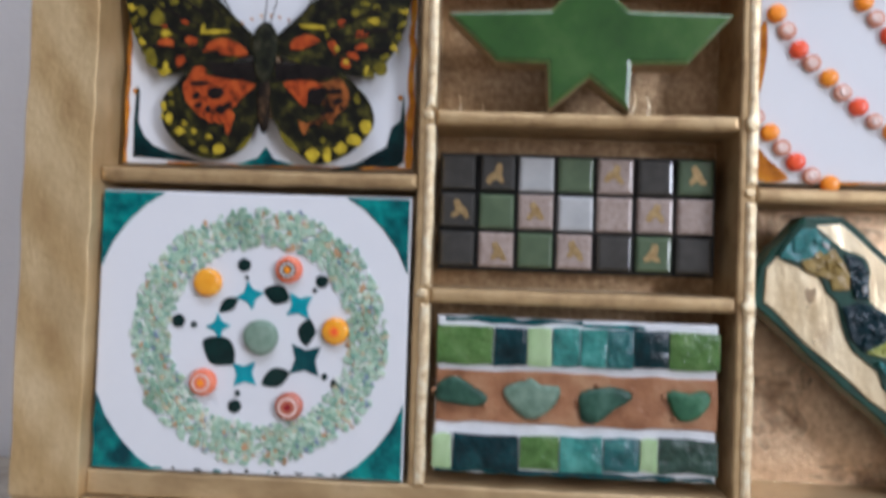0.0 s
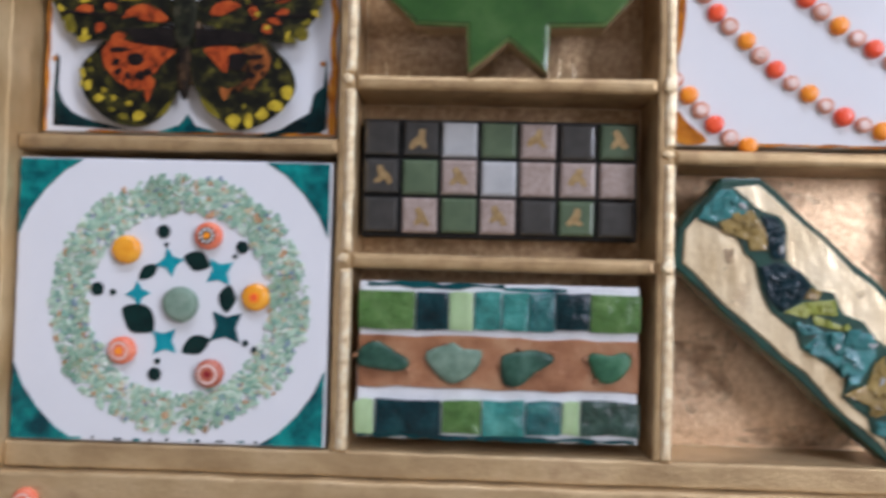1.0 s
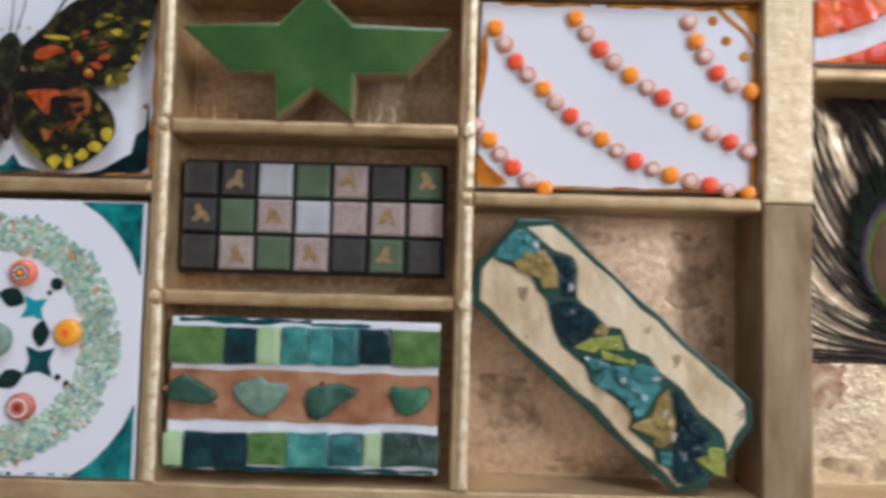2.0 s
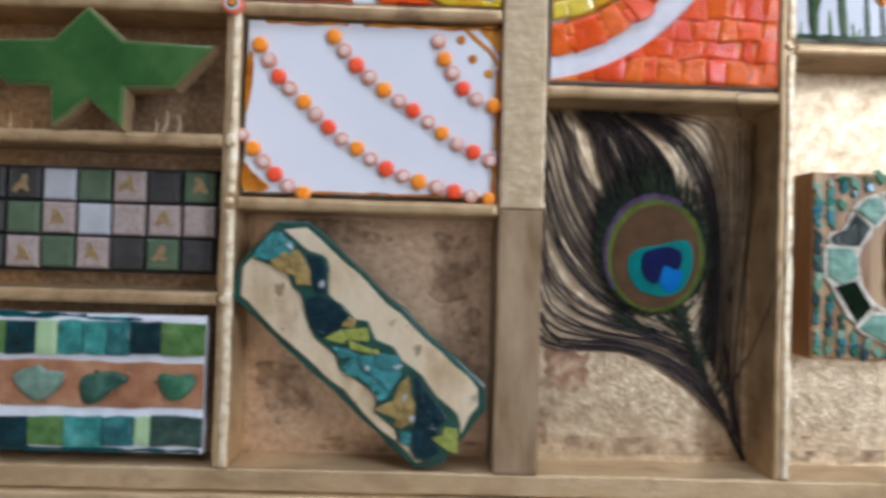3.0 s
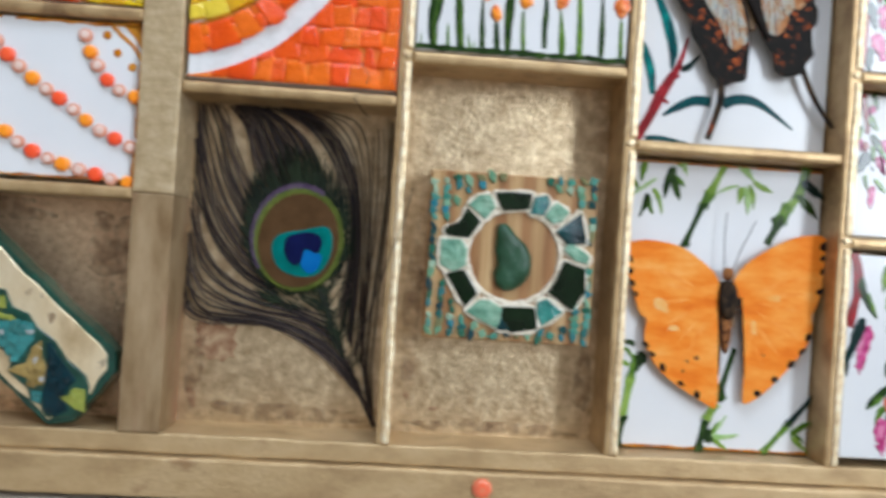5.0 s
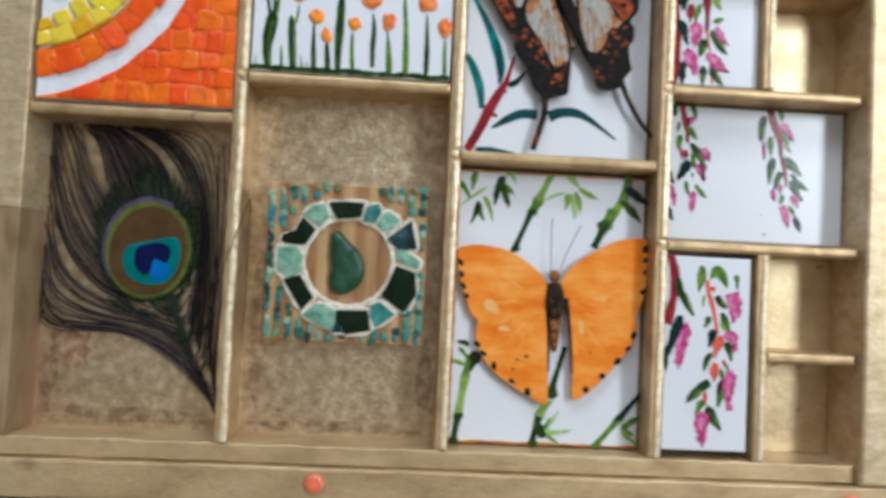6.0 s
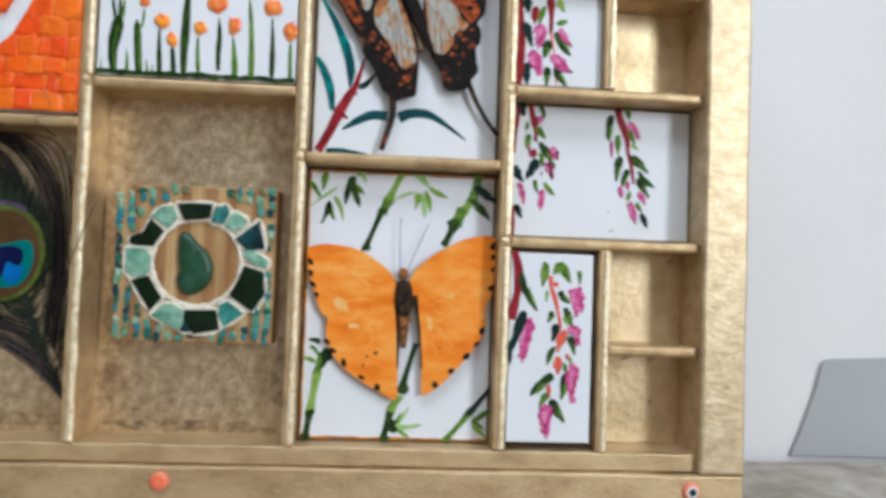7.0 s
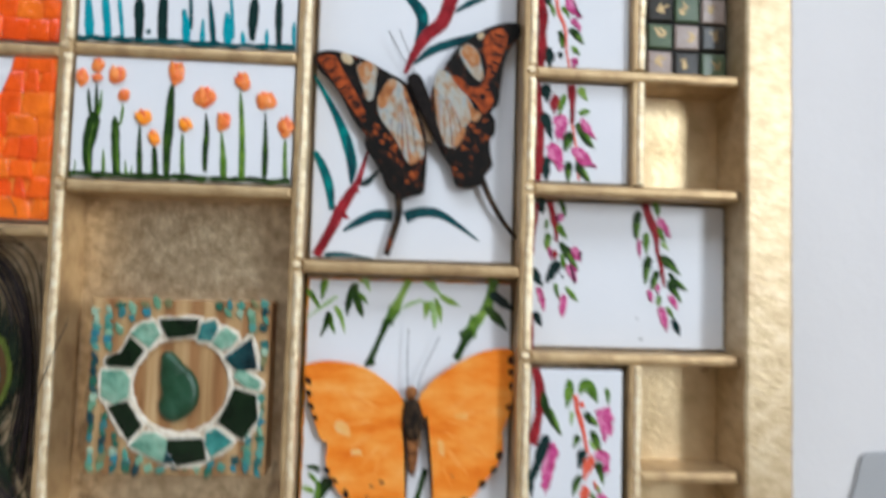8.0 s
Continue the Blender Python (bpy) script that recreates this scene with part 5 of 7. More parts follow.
part("spacer", plate(rect(159, 44, 178, 60), BACK, BACK - 11.05, 0.2), CARD, plaque)
shard_bed = [(124.5, 85.1), (126.4, 89.5), (131.2, 95.4), (134.6, 98.0), (141.2, 93.2), (147.1, 88.4), (153.6, 86.4), (155.9, 81.2), (155.8, 71.1), (161.6, 66.7), (166.8, 61.1), (172.1, 60.4), (175.3, 53.3), (182.3, 50.6), (186.3, 45.0), (194.5, 39.2), (200.5, 31.0), (209.1, 24.1), (210.5, 15.2), (205.4, 7.6), (201.2, 5.3), (192.6, 5.1), (189.9, 10.3), (185.1, 12.3), (183.9, 17.3), (175.1, 24.3), (176.3, 30.0), (166.7, 37.4), (160.8, 40.8), (158.9, 46.5), (150.4, 53.4), (146.5, 62.1), (144.7, 70.0), (141.0, 73.5), (138.7, 78.4), (130.7, 82.4)]
part("glass_bed", plate(spline(shard_bed, 2), 0.0, 0.9, 0.4), GREEN_EDGE, plaque, "dark green bed of the shards")
# hand-broken glass pieces along the bed, with splinters laid over them
for o, m in (([(124.6, 85.1), (127.3, 89.5), (132.0, 95.4), (136.3, 95.6), (137.8, 92.8), (141.4, 91.4), (140.9, 87.1), (131.1, 83.9)], SHARD_TEAL),
             ([(131.8, 83.9), (136.6, 87.0), (143.0, 88.6), (146.0, 84.4), (148.3, 80.2), (148.5, 74.4), (142.8, 74.3), (142.0, 77.8), (134.0, 80.4)], SHARD_AMBER),
             ([(146.6, 86.9), (152.4, 85.7), (154.7, 81.1), (155.0, 71.8), (150.8, 71.7), (148.7, 76.6), (147.5, 83.0)], SHARD_BLUE),
             ([(145.9, 68.6), (152.2, 70.3), (158.7, 68.3), (164.0, 62.8), (161.3, 57.6), (153.6, 53.1), (149.2, 58.0)], SHARD_BLUE),
             ([(154.3, 53.1), (161.3, 56.9), (164.3, 53.4), (162.3, 51.2)], SHARD_LIME),
             ([(162.0, 56.9), (172.0, 58.0), (172.9, 52.3), (164.3, 52.7)], SHARD_LIME),
             ([(164.3, 52.7), (177.4, 48.1), (176.7, 46.6), (165.2, 49.2)], SHARD_LIME),
             ([(161.3, 58.1), (164.0, 62.0), (167.6, 60.7), (166.3, 57.5)], SHARD_AMBER),
             ([(158.0, 49.6), (165.2, 48.9), (168.9, 46.4), (161.3, 45.2)], SHARD_TEAL),
             ([(161.9, 41.2), (166.7, 46.3), (178.1, 47.4), (185.3, 46.5), (185.9, 39.0), (182.9, 34.6), (179.6, 28.8), (175.8, 33.0), (168.5, 37.8)], SHARD_TEAL),
             ([(185.7, 36.1), (189.2, 39.1), (189.9, 32.0), (191.8, 27.7), (191.3, 20.5), (186.4, 17.5), (184.1, 21.7), (175.4, 25.1), (178.9, 27.3), (183.1, 28.9)], SHARD_AMBER),
             ([(186.0, 16.8), (190.8, 16.2), (190.2, 11.2), (186.6, 11.8)], SHARD_TEAL),
             ([(191.4, 37.8), (193.5, 38.5), (195.9, 33.6), (200.4, 28.0), (205.2, 22.1), (200.8, 17.9), (199.5, 14.3), (202.5, 8.6), (196.9, 5.6), (192.5, 7.6), (191.1, 14.8), (192.3, 22.0), (192.8, 27.7)], SHARD_BLUE),
             ([(198.7, 14.3), (203.7, 15.8), (204.3, 18.7), (209.4, 18.1), (209.7, 8.1), (205.4, 9.4)], SHARD_LIME),):
    part("glass_shard", plate(o, -0.6, 1.1, 0.3, (RNG.uniform(-0.06, 0.06), RNG.uniform(-0.06, 0.06)), 2), m, plaque)
    cx, cz = sum(p[0] for p in o) / len(o), sum(p[1] for p in o) / len(o)
    size = math.sqrt(abs(sum(a[0] * b[1] - b[0] * a[1] for a, b in zip(o, o[1:] + o[:1]))) / 2)
    fine = m is SHARD_BLUE
    for k in range(int(size * 1.7) if fine else max(2, int(size * 0.5))):
        ax, az = o[k % len(o)]
        u = RNG.uniform(0.1, 0.8)
        q = RNG.uniform(0.09, 0.16) if fine else RNG.uniform(0.18, 0.32)
        part("glass_shard", plate(shard(cx + (ax - cx) * u, cz + (az - cz) * u, size * q, size * q * RNG.uniform(0.5, 0.9), RNG.uniform(0, 180), 4 + k % 2), -1.3 - RNG.uniform(0, 0.6), 0.8, 0.2,
                                  (RNG.uniform(-0.3, 0.3), RNG.uniform(-0.3, 0.3))), m, plaque)
# white glints of the glass, laid on as small silvery flecks
for x, z in [(139.5, 89.9), (153.2, 75.1), (187.7, 30.3), (190.8, 21.8), (172.7, 42.3), (184.4, 42.7)]:
    part("foil_fleck", plate(shard(x, z, 2.0, 1.1, RNG.uniform(0, 180), 5), -2.2, 0.5, 0.15, (0.2, -0.15)), KEY_SILVER, plaque, "silvery fleck standing in for a white glint on the glass")
for x, z in [(136.4, 71.9), (140.4, 60.2), (192.4, 49.2), (181.9, 60.4), (175.9, 30.0), (214.7, 29.7)]:
    part("stain", plate(blob(x, z, RNG.uniform(2.0, 3.6), RNG.uniform(1.2, 2.4), RNG.uniform(0, 180), 0.4, 10), -0.03, 0.06, 0.02), SMEAR, plaque)

# the sun mosaics on both sides of the centre post
SUN = (230.0, 253.0)


def sector(r0, r1, a0, a1):
    return [(SUN[0] + r * math.cos(radians(a)), SUN[1] + r * math.sin(radians(a))) for r, a in ((r0, a0), (r1, a0), (r1, (a0 + a1) / 2), (r1, a1), (r0, a1), (r0, (a0 + a1) / 2))]


def tessera(parent, poly, box, y, material, name="tessera", thick=1.8):
    poly = clip(inset(poly if sum(a[0] * b[1] - b[0] * a[1] for a, b in zip(poly, poly[1:] + poly[:1])) > 0 else poly[::-1], -0.2), *box)
    if len(poly) > 2 and abs(sum(a[0] * b[1] - b[0] * a[1] for a, b in zip(poly, poly[1:] + poly[:1]))) > 8:
        poly = [(a[0] + (b[0] - a[0]) * t, a[1] + (b[1] - a[1]) * t) for a, b in zip(poly, poly[1:] + poly[:1]) for t in (0, 0.5)]
        part(name, pebble(poly, y, thick + 0.4 + RNG.uniform(-0.4, 0.5), (RNG.uniform(-0.11, 0.11), RNG.uniform(-0.11, 0.11)), CUT), material, parent, smooth=True)


def sun_mosaic(parent, box, y):
    x0, z0, x1, z1 = box
    a = 180.0
    while a < 360:
        d = RNG.uniform(6.5, 10)
        q, cut = d * RNG.uniform(0.7, 1.0), RNG.uniform(74, 79)
        o = sector(71.2 + RNG.uniform(-0.6, 0.6), 82.0 + RNG.uniform(-1.6, 1.4), a - 0.3, a + q)
        tessera(parent, [(x + RNG.uniform(-0.9, 0.9), z + RNG.uniform(-0.9, 0.9)) for x, z in o], box, y, TESSERA)
        if q < d - 1.2:
            tessera(parent, sector(71.4, cut, a + q, a + d), box, y, TESSERA)
            tessera(parent, sector(cut + 0.3, 81.6, a + q, a + d - 0.4), box, y, TESSERA)
        tessera(parent, sector(61.5, 68.5 + RNG.uniform(-0.6, 0.6), a, a + d), box, y, TESSERA_YELLOW)
        tessera(parent, sector(53.5 + RNG.uniform(-2, 2), 61.0, a + 4, a + 4 + d * 0.8), box, y, TESSERA_YELLOW)
        a += d
    for i in range(60):
        a = 180 + 3 * i
        line = clip(sector(69.0, 70.6, a, a + 3), *box)
        if len(line) > 2:
            paint(parent, line, ORANGE_PAINT, y, "painted_line", 0.5)
    for a in range(190, 360, 22):
        c = (SUN[0] + 45 * math.cos(radians(a)), SUN[1] + 45 * math.sin(radians(a)))
        if x0 + 4 < c[0] < x1 - 4 and z0 + 4 < c[1] < z1 - 4:
            part("bead", dome(c[0], c[1], y, 3, 2, 12), BEAD_CORAL, parent, smooth=True)
    for i in range(50):
        ring_bed = clip(sector(71.0, 81.4, 180 + 3.6 * i, 183.6 + 3.6 * i), x0 + 0.2, z0 + 0.2, x1 - 0.2, z1 - 0.2)
        if len(ring_bed) > 2:
            paint(parent, ring_bed, ORANGE_GROUT, y, "grout_bed", 1.2)
        bed = clip(sector(92.0, 150.0, 180 + 3.6 * i, 183.6 + 3.6 * i), x0 + 0.2, z0 + 0.2, x1 - 0.2, z1 - 0.2)
        if len(bed) > 2:
            paint(parent, bed, ORANGE_GROUT, y, "grout_bed", 1.2)
    z = z0 + 0.4
    while z < z1 - 2:
        h = RNG.uniform(7.5, 11)
        x = x0 + 0.3 - RNG.uniform(0, 6)
        while x < x1 - 1:
            w = RNG.uniform(5.0, 16.0)
            q = [(x + RNG.uniform(-1.2, 0.4), z + RNG.uniform(-1.6, 0.9)), (x + w, z + RNG.uniform(-1.6, 0.9)), (x + w + RNG.uniform(-2.4, 1.0), z + h + RNG.uniform(-0.6, 1.2)), (x + RNG.uniform(-1.0, 2.4), z + h + RNG.uniform(-1.6, 0.9))]
            if max(math.dist(p, SUN) for p in q) > 94:
                out = []
                for p in [(a[0] + (b[0] - a[0]) * t, a[1] + (b[1] - a[1]) * t) for a, b in zip(q, q[1:] + q[:1]) for t in (0, 0.33, 0.67)]:
                    d = math.dist(p, SUN)
                    out.append(p if d > 92.2 else (SUN[0] + (p[0] - SUN[0]) * 92.2 / d, SUN[1] + (p[1] - SUN[1]) * 92.2 / d))
                tessera(parent, out, (x0 + 0.3, z0 + 0.3, x1 - 0.3, z1 - 0.3), y, TESSERA)
            x += w
        z += h


sun_mosaic(sun_tile, (243.8, 161.4, 338.4, 235.0), 2.6)
sun_mosaic(sun_tile_upper, (118.4, 191.2, 222.8, 261.8), 3.4)
z = 242.8
while z < 312:
    x, h = 243.9, RNG.uniform(8, 11)
    while x < 336:
        w = min(RNG.uniform(9, 14), 338.3 - x)
        tessera(sun_tile_top, rect(x, z, x + w, min(z + h, 315.8)), (243.8, 242.6, 338.4, 315.8), 2.6, TESSERA)
        x += w
    z += h

# the peacock feather
feather = thing("peacock_feather", (335, 20, 1), "dark peacock feather with a blue and bronze eye", "feather")


def ribbons(curves, n=16):
    """Many tapered strands, each a thin three-sided ribbon through the curve's points (x, y, z)."""
    verts, faces = [], []
    for pts, w0, w1 in curves:
        p = spline(pts, n // (len(pts) - 1), closed=False)
        m, k = len(p), len(verts)
        for i, (x, y, z) in enumerate(p):
            a, b = p[max(0, i - 1)], p[min(m - 1, i + 1)]
            d = Vector((b[0] - a[0], b[2] - a[2])).normalized()
            w = (w0 + (w1 - w0) * i / (m - 1)) / 2
            verts += [(x - d.y * w, y, z + d.x * w), (x + d.y * w, y, z - d.x * w), (x, y - w * 0.8, z)]
        for i in range(m - 1):
            q = k + 3 * i
            faces += [(q, q + 3, q + 5, q + 2), (q + 2, q + 5, q + 4, q + 1), (q + 1, q + 4, q + 3, q)]
    return verts, faces


def feather_parts():
    r = random.Random(5)
    quill = [(337.5, 23.6, 1.6), (328, 23.6, 20), (317.5, 23.4, 41), (310.5, 23, 60), (304, 22.6, 72)]
    part("quill", ribbons([(quill, 2.2, 1.2)]), BARB, feather, smooth=True)

    def groom(guides, counts, w0, w1, out, clump=0.5, lift=0.0):
        """Strands that follow a fan of guide lines (x, z), gathered into clumps with gaps between."""
        for g, h, n in zip(guides, guides[1:], counts):
            for i in range(n):
                s = (i + r.uniform(0.1, 0.9)) / n
                pts = []
                for k, ((ax, az), (bx, bz)) in enumerate(zip(g, h)):
                    u = k / (len(g) - 1)
                    q = s + clump * u * (round(s * 3) / 3 - s)
                    j = 0.35 + 0.9 * u
                    pts.append((max(243.2, min(338.6, ax + (bx - ax) * q + r.uniform(-j, j))), 23.4 - lift * u - 2.2 * u * r.random(), min(153.9, az + (bz - az) * q + r.uniform(-j, j))))
                out.append((pts, w0 * r.uniform(0.75, 1.15), w1 * r.uniform(0.7, 1.2)))

    strands, fuzz = [], []
    # the sweep from the quill down along the foot and up the west wall
    groom([[(336, 7), (321, 25), (303, 39), (282, 48), (255, 47.5), (244, 52), (243, 60)], [(329, 21), (315, 36), (297, 46.5), (276, 52), (255, 51.5), (245, 61), (243.4, 74)],
           [(320, 39), (302, 52), (284, 55), (266, 58), (251, 66), (245, 79), (243.4, 92)], [(313, 54), (289, 60), (273, 65), (257, 76), (248, 92), (245, 106), (243.4, 118)]], (5, 4, 5), 1.4, 0.9, strands, 0.3)
    # from the eye's west side up to the north-west corner
    groom([[(289, 61), (272, 69), (258, 81), (249, 97), (245, 113), (243.4, 130)], [(279, 74), (267, 85), (256, 101), (249, 119), (246, 136), (244, 152)],
           [(275, 89), (265, 104), (257, 120), (252, 136), (248, 148), (246, 154)], [(276, 105), (268, 123), (263, 134), (260, 143), (257, 150), (255, 154)]], (6, 6, 8), 1.25, 0.85, strands, 0.6)
    # over the eye's top
    groom([[(278, 109), (272, 124), (268, 136), (266, 144), (262, 150), (259, 154)], [(286, 116), (279, 128), (274, 139), (271, 147), (267, 151), (263, 154)],
           [(295, 119), (290, 132), (284, 142), (278, 149), (273, 152), (267, 154)], [(307, 114), (303, 129), (296, 140), (287, 147), (279, 152), (271, 154)]], (12, 15, 13), 1.15, 0.8, strands, 0.7)
    # arcs round the eye's east side that bend over its top
    groom([[(314, 109), (312, 125), (305, 137), (295, 146), (285, 151), (274, 154)], [(317, 54), (321, 86), (319, 112), (310, 134), (297, 147), (282, 153)],
           [(323, 41), (325, 76), (324, 107), (317, 135), (302, 149), (284, 153.5)], [(329, 29), (330, 65), (329, 107), (326, 137), (318, 150), (300, 153.5)]], (4, 7, 4), 1.1, 0.75, strands, 0.7)
    # strands that stand upright beside the divider
    groom([[(332, 18), (328, 42), (327, 65), (328, 91), (329, 118), (326, 141)], [(335, 10), (331, 31), (331, 57), (334, 89), (335, 121), (335, 150)],
           [(337, 5), (334, 29), (335, 50), (336.6, 89), (338, 121), (338, 150)]], (3, 3), 0.9, 0.6, strands, 0.2, 3.0)
    # fine barbs that stand out all about the eye, swept up and west, and down both sides of the quill
    for i in range(430):
        ang = r.uniform(0, 2 * math.pi)
        k = r.uniform(0.98, 1.1)
        up = max(0.0, math.sin(ang))
        a = (295 + 20.5 * k * math.cos(ang), 22.0 + r.uniform(-0.4, 0.4), 91.5 + 25 * k * math.sin(ang))
        d = (6 * math.cos(ang) - 4 * up + r.uniform(-2, 2), 3 + 7 * up + r.uniform(0, 8) * (0.4 + up))
        fuzz.append(([a, (a[0] + d[0] * 0.5, 21.8, a[2] + d[1] * 0.45), (a[0] + d[0] * 0.9, 22.0, a[2] + d[1])], 0.9, 0.25))
    for i in range(80):
        a = spline(quill, 10, closed=False)[min(40, int(40 * (0.36 + 0.64 * r.random())))]
        side = -1 if i % 3 else 1
        fuzz.append(([a, (a[0] + side * r.uniform(1, 5), 22.8, a[2] + 6), (a[0] + side * r.uniform(1, 14), 22.6, a[2] + r.uniform(8, 22))], 0.9, 0.3))
    for i in range(70):
        a = (r.uniform(284, 314), 22.8, r.uniform(56, 69))
        d = r.uniform(6, 13)
        fuzz.append(([a, (a[0] - 0.5 * d, 22.6, a[2] + 0.25 * d), (a[0] - 0.95 * d, 22.8, a[2] + r.uniform(0.35, 0.7) * d)], 1.0, 0.3))
    for curve in strands:
        part("barb", ribbons([curve]), BARB, feather, smooth=True)
    part("eye_fringe", ribbons(fuzz, 8), BARB_GREEN, feather, "dense green-black fringe about the eye", True, "stuff")
    stray = [([(322, 14, 27), (330.5, 4, 52), (338.5, -2.2, 80), (345, -2.6, 100), (349, 3, 118)], 0.8, 0.4), ([(318, 10, 158), (326, -1.4, 165), (322, -2, 172)], 0.6, 0.4),
             ([(326, 8, 150), (320, -1.8, 157), (332, -1.8, 158.5)], 0.6, 0.3)]
    for curve in stray:
        part("stray_barb", ribbons([curve]), BARB, feather, smooth=True)
    # fine barbs of the rims, which make their edges soft
    for name, m, rx, rz, n, a0, a1 in (("violet_rim", EYE_VIOLET, 22.0, 25.8, 150, 60, 215), ("green_rim", EYE_RIM, 20.8, 24.5, 300, 0, 360)):
        fine = []
        for i in range(n):
            a = radians(a0 + (a1 - a0) * (i + r.random()) / n)
            x, z = 295.3 + rx * math.cos(a), 90.6 + rz * math.sin(a)
            u = r.uniform(0.5, 1.4)
            fine.append(([(x - u * math.cos(a), 21.3, z - u * math.sin(a)), (x, 21.1, z), (x + u * math.cos(a), 21.3, z + u * math.sin(a) + 0.8)], 0.9, 0.5))
        part(name, ribbons(fine, 4), m, feather, smooth=True, kind="stuff")
    for name, y, m, pts in (("eye_rim", 21.5, EYE_RIM, circle(295.3, 90.6, 20.9, 24.6, 36, -8)),
                            ("eye_bronze", 21.1, EYE_BRONZE, circle(295.5, 90.4, 19.3, 22.9, 36, -8)),
                            ("eye_turquoise", 20.7, EYE_TEAL, spline([(282.9, 86.8), (284.7, 91.5), (289.2, 94), (296.9, 95.5), (304.6, 97.6), (309.3, 97.5), (311.7, 92.8), (311.5, 85), (308.7, 77.9), (304.2, 74.1), (296.5, 73), (288.6, 75.4), (284.3, 80.6)], 3)),
                            ("eye_blue", 20.4, EYE_BLUE, spline([(297.3, 78.9), (298.7, 85.5), (301.3, 85.8), (305.6, 84.7), (307.2, 82.9), (305.3, 77), (301, 74.9)], 3)),
                            ("eye_navy", 20.2, EYE_NAVY, spline([(289, 87), (290, 91.7), (295.5, 94), (301.6, 94.8), (306.3, 92.5), (306.8, 87.9), (304.5, 84.7), (300.5, 86.4), (298.5, 85.9), (297.6, 81.3), (295.4, 78.4), (291.5, 80.2), (289.3, 84)], 3))):
        part(name, plate(pts, y, 0.35, 0.15), m, feather)


feather_parts()

# the pine block
pine = thing("mosaic_block", (397, 16, 49), "square pine block with a ring of green glass and bead strings", "mosaic block")
part("wood_body", plate(rect(357.4, 49.2, 436.8, 127.8), BACK, BACK - 7.6, 0.5), PINE, pine, "pine with upright grain")
BX, BZ, FACE = 398.2, 89.5, 7.6
ring = lathe(BX, BZ, FACE, [(20.9, 0), (21.3, 1.0), (22.2, 1.3), (23.0, 1.0), (23.6, 0)], 64)
part("grout_ring", ([(x + 0.9 * noise.noise(Vector((x / 2.4, z / 2.4, 1))), y + 0.5 * noise.noise(Vector((x / 1.7, z / 1.7, 9))), z + 0.9 * noise.noise(Vector((x / 2.4, z / 2.4, 5)))) for x, y, z in ring[0]], ring[1][:-1]), CREAM_GROUT, pine, "cream grout ring")
RING_GLASS = (([(387.8, 118.7), (393.6, 119.5), (405.1, 119.3), (404.1, 112.2), (399.3, 111.4), (391.9, 110.6), (389.6, 114.4)], GLASS_BLACK),
              ([(406.5, 117.7), (412.3, 119), (413.6, 115.2), (411.1, 109.7), (404.7, 110)], GLASS_DEEP),
              ([(414.2, 113.6), (417.3, 115.9), (422.8, 111.7), (419.8, 107.2), (415.6, 106), (411.7, 108.6)], GLASS_AQUA),
              ([(423, 106.8), (428.8, 111.4), (432.1, 97.7), (423.5, 96.3), (417.3, 102.2)], GLASS_DARK),
              ([(422.4, 95.8), (424.5, 97.5), (433.9, 91.7), (433, 87.8), (427, 89.3), (422, 93.5)], GLASS_AQUA),
              ([(422.2, 88.6), (432, 85.6), (433, 74.7), (426.9, 65.8), (415.4, 73.7), (418.8, 79.8)], GLASS_BLACK),
              ([(410.8, 68.7), (415, 70.4), (422.7, 64.6), (413.4, 57.8), (410.5, 63.2)], GLASS_TEAL),
              ([(394, 65.5), (409.3, 65.9), (411.3, 56.2), (398.7, 53.7), (393.1, 61.7)], GLASS_BLACK),
              ([(393.6, 60.7), (398.1, 54.8), (392.3, 54.7)], GLASS_DARK),
              ([(383.3, 68), (388, 68.1), (394.5, 64.5), (393.7, 60.1), (392.1, 55.4), (387, 57.3), (377.3, 62.4)], GLASS_AQUA),
              ([(367, 79.4), (373.7, 81.6), (375.3, 81.8), (382.1, 71.2), (376.6, 64.6)], GLASS_BLACK),
              ([(363.6, 95.5), (373, 95.8), (375.9, 91.6), (375.7, 84), (370.1, 80.6), (363.7, 83.7)], GLASS_AQUA),
              ([(365, 98.8), (365.9, 101.6), (371.6, 103.9), (375, 110.6), (381.6, 104.8), (376.7, 97), (367.2, 97.3)], GLASS_BLACK),
              ([(375.4, 112.2), (379.9, 116.8), (385.2, 117.5), (388.1, 112.1), (383.6, 106), (378.2, 110.2)], GLASS_AQUA),)
for o, m in RING_GLASS:
    o = o if sum(a[0] * b[1] - b[0] * a[1] for a, b in zip(o, o[1:] + o[:1])) > 0 else o[::-1]
    bed = [(x + RNG.uniform(-0.45, 0.45), z + RNG.uniform(-0.45, 0.45)) for x, z in spline(inset(o, -0.95), 3)]
    part("grout", plate(bed, FACE, 1.25 + RNG.uniform(0, 0.3), 0.5, steps=2), CREAM_GROUT, pine)
    part("glass_piece", plate(inset(o, -0.15), FACE - 0.7, 1.8, 0.6, (RNG.uniform(-0.06, 0.06), RNG.uniform(-0.06, 0.06)), 2), m, pine)
part("sea_glass", pebble(spline([(389.9, 103.5), (394.3, 103.9), (398.8, 98.8), (403.2, 95.2), (406.1, 89.2), (405.9, 81.6), (401.9, 76), (395.7, 73.2), (390.8, 75.7), (389.2, 81.1), (390.7, 85.5), (389.3, 92), (389.5, 98.5)], 2), FACE, 3.6), SEA_DEEP, pine, "half-moon of bottle-green sea glass", True)
seeds = []
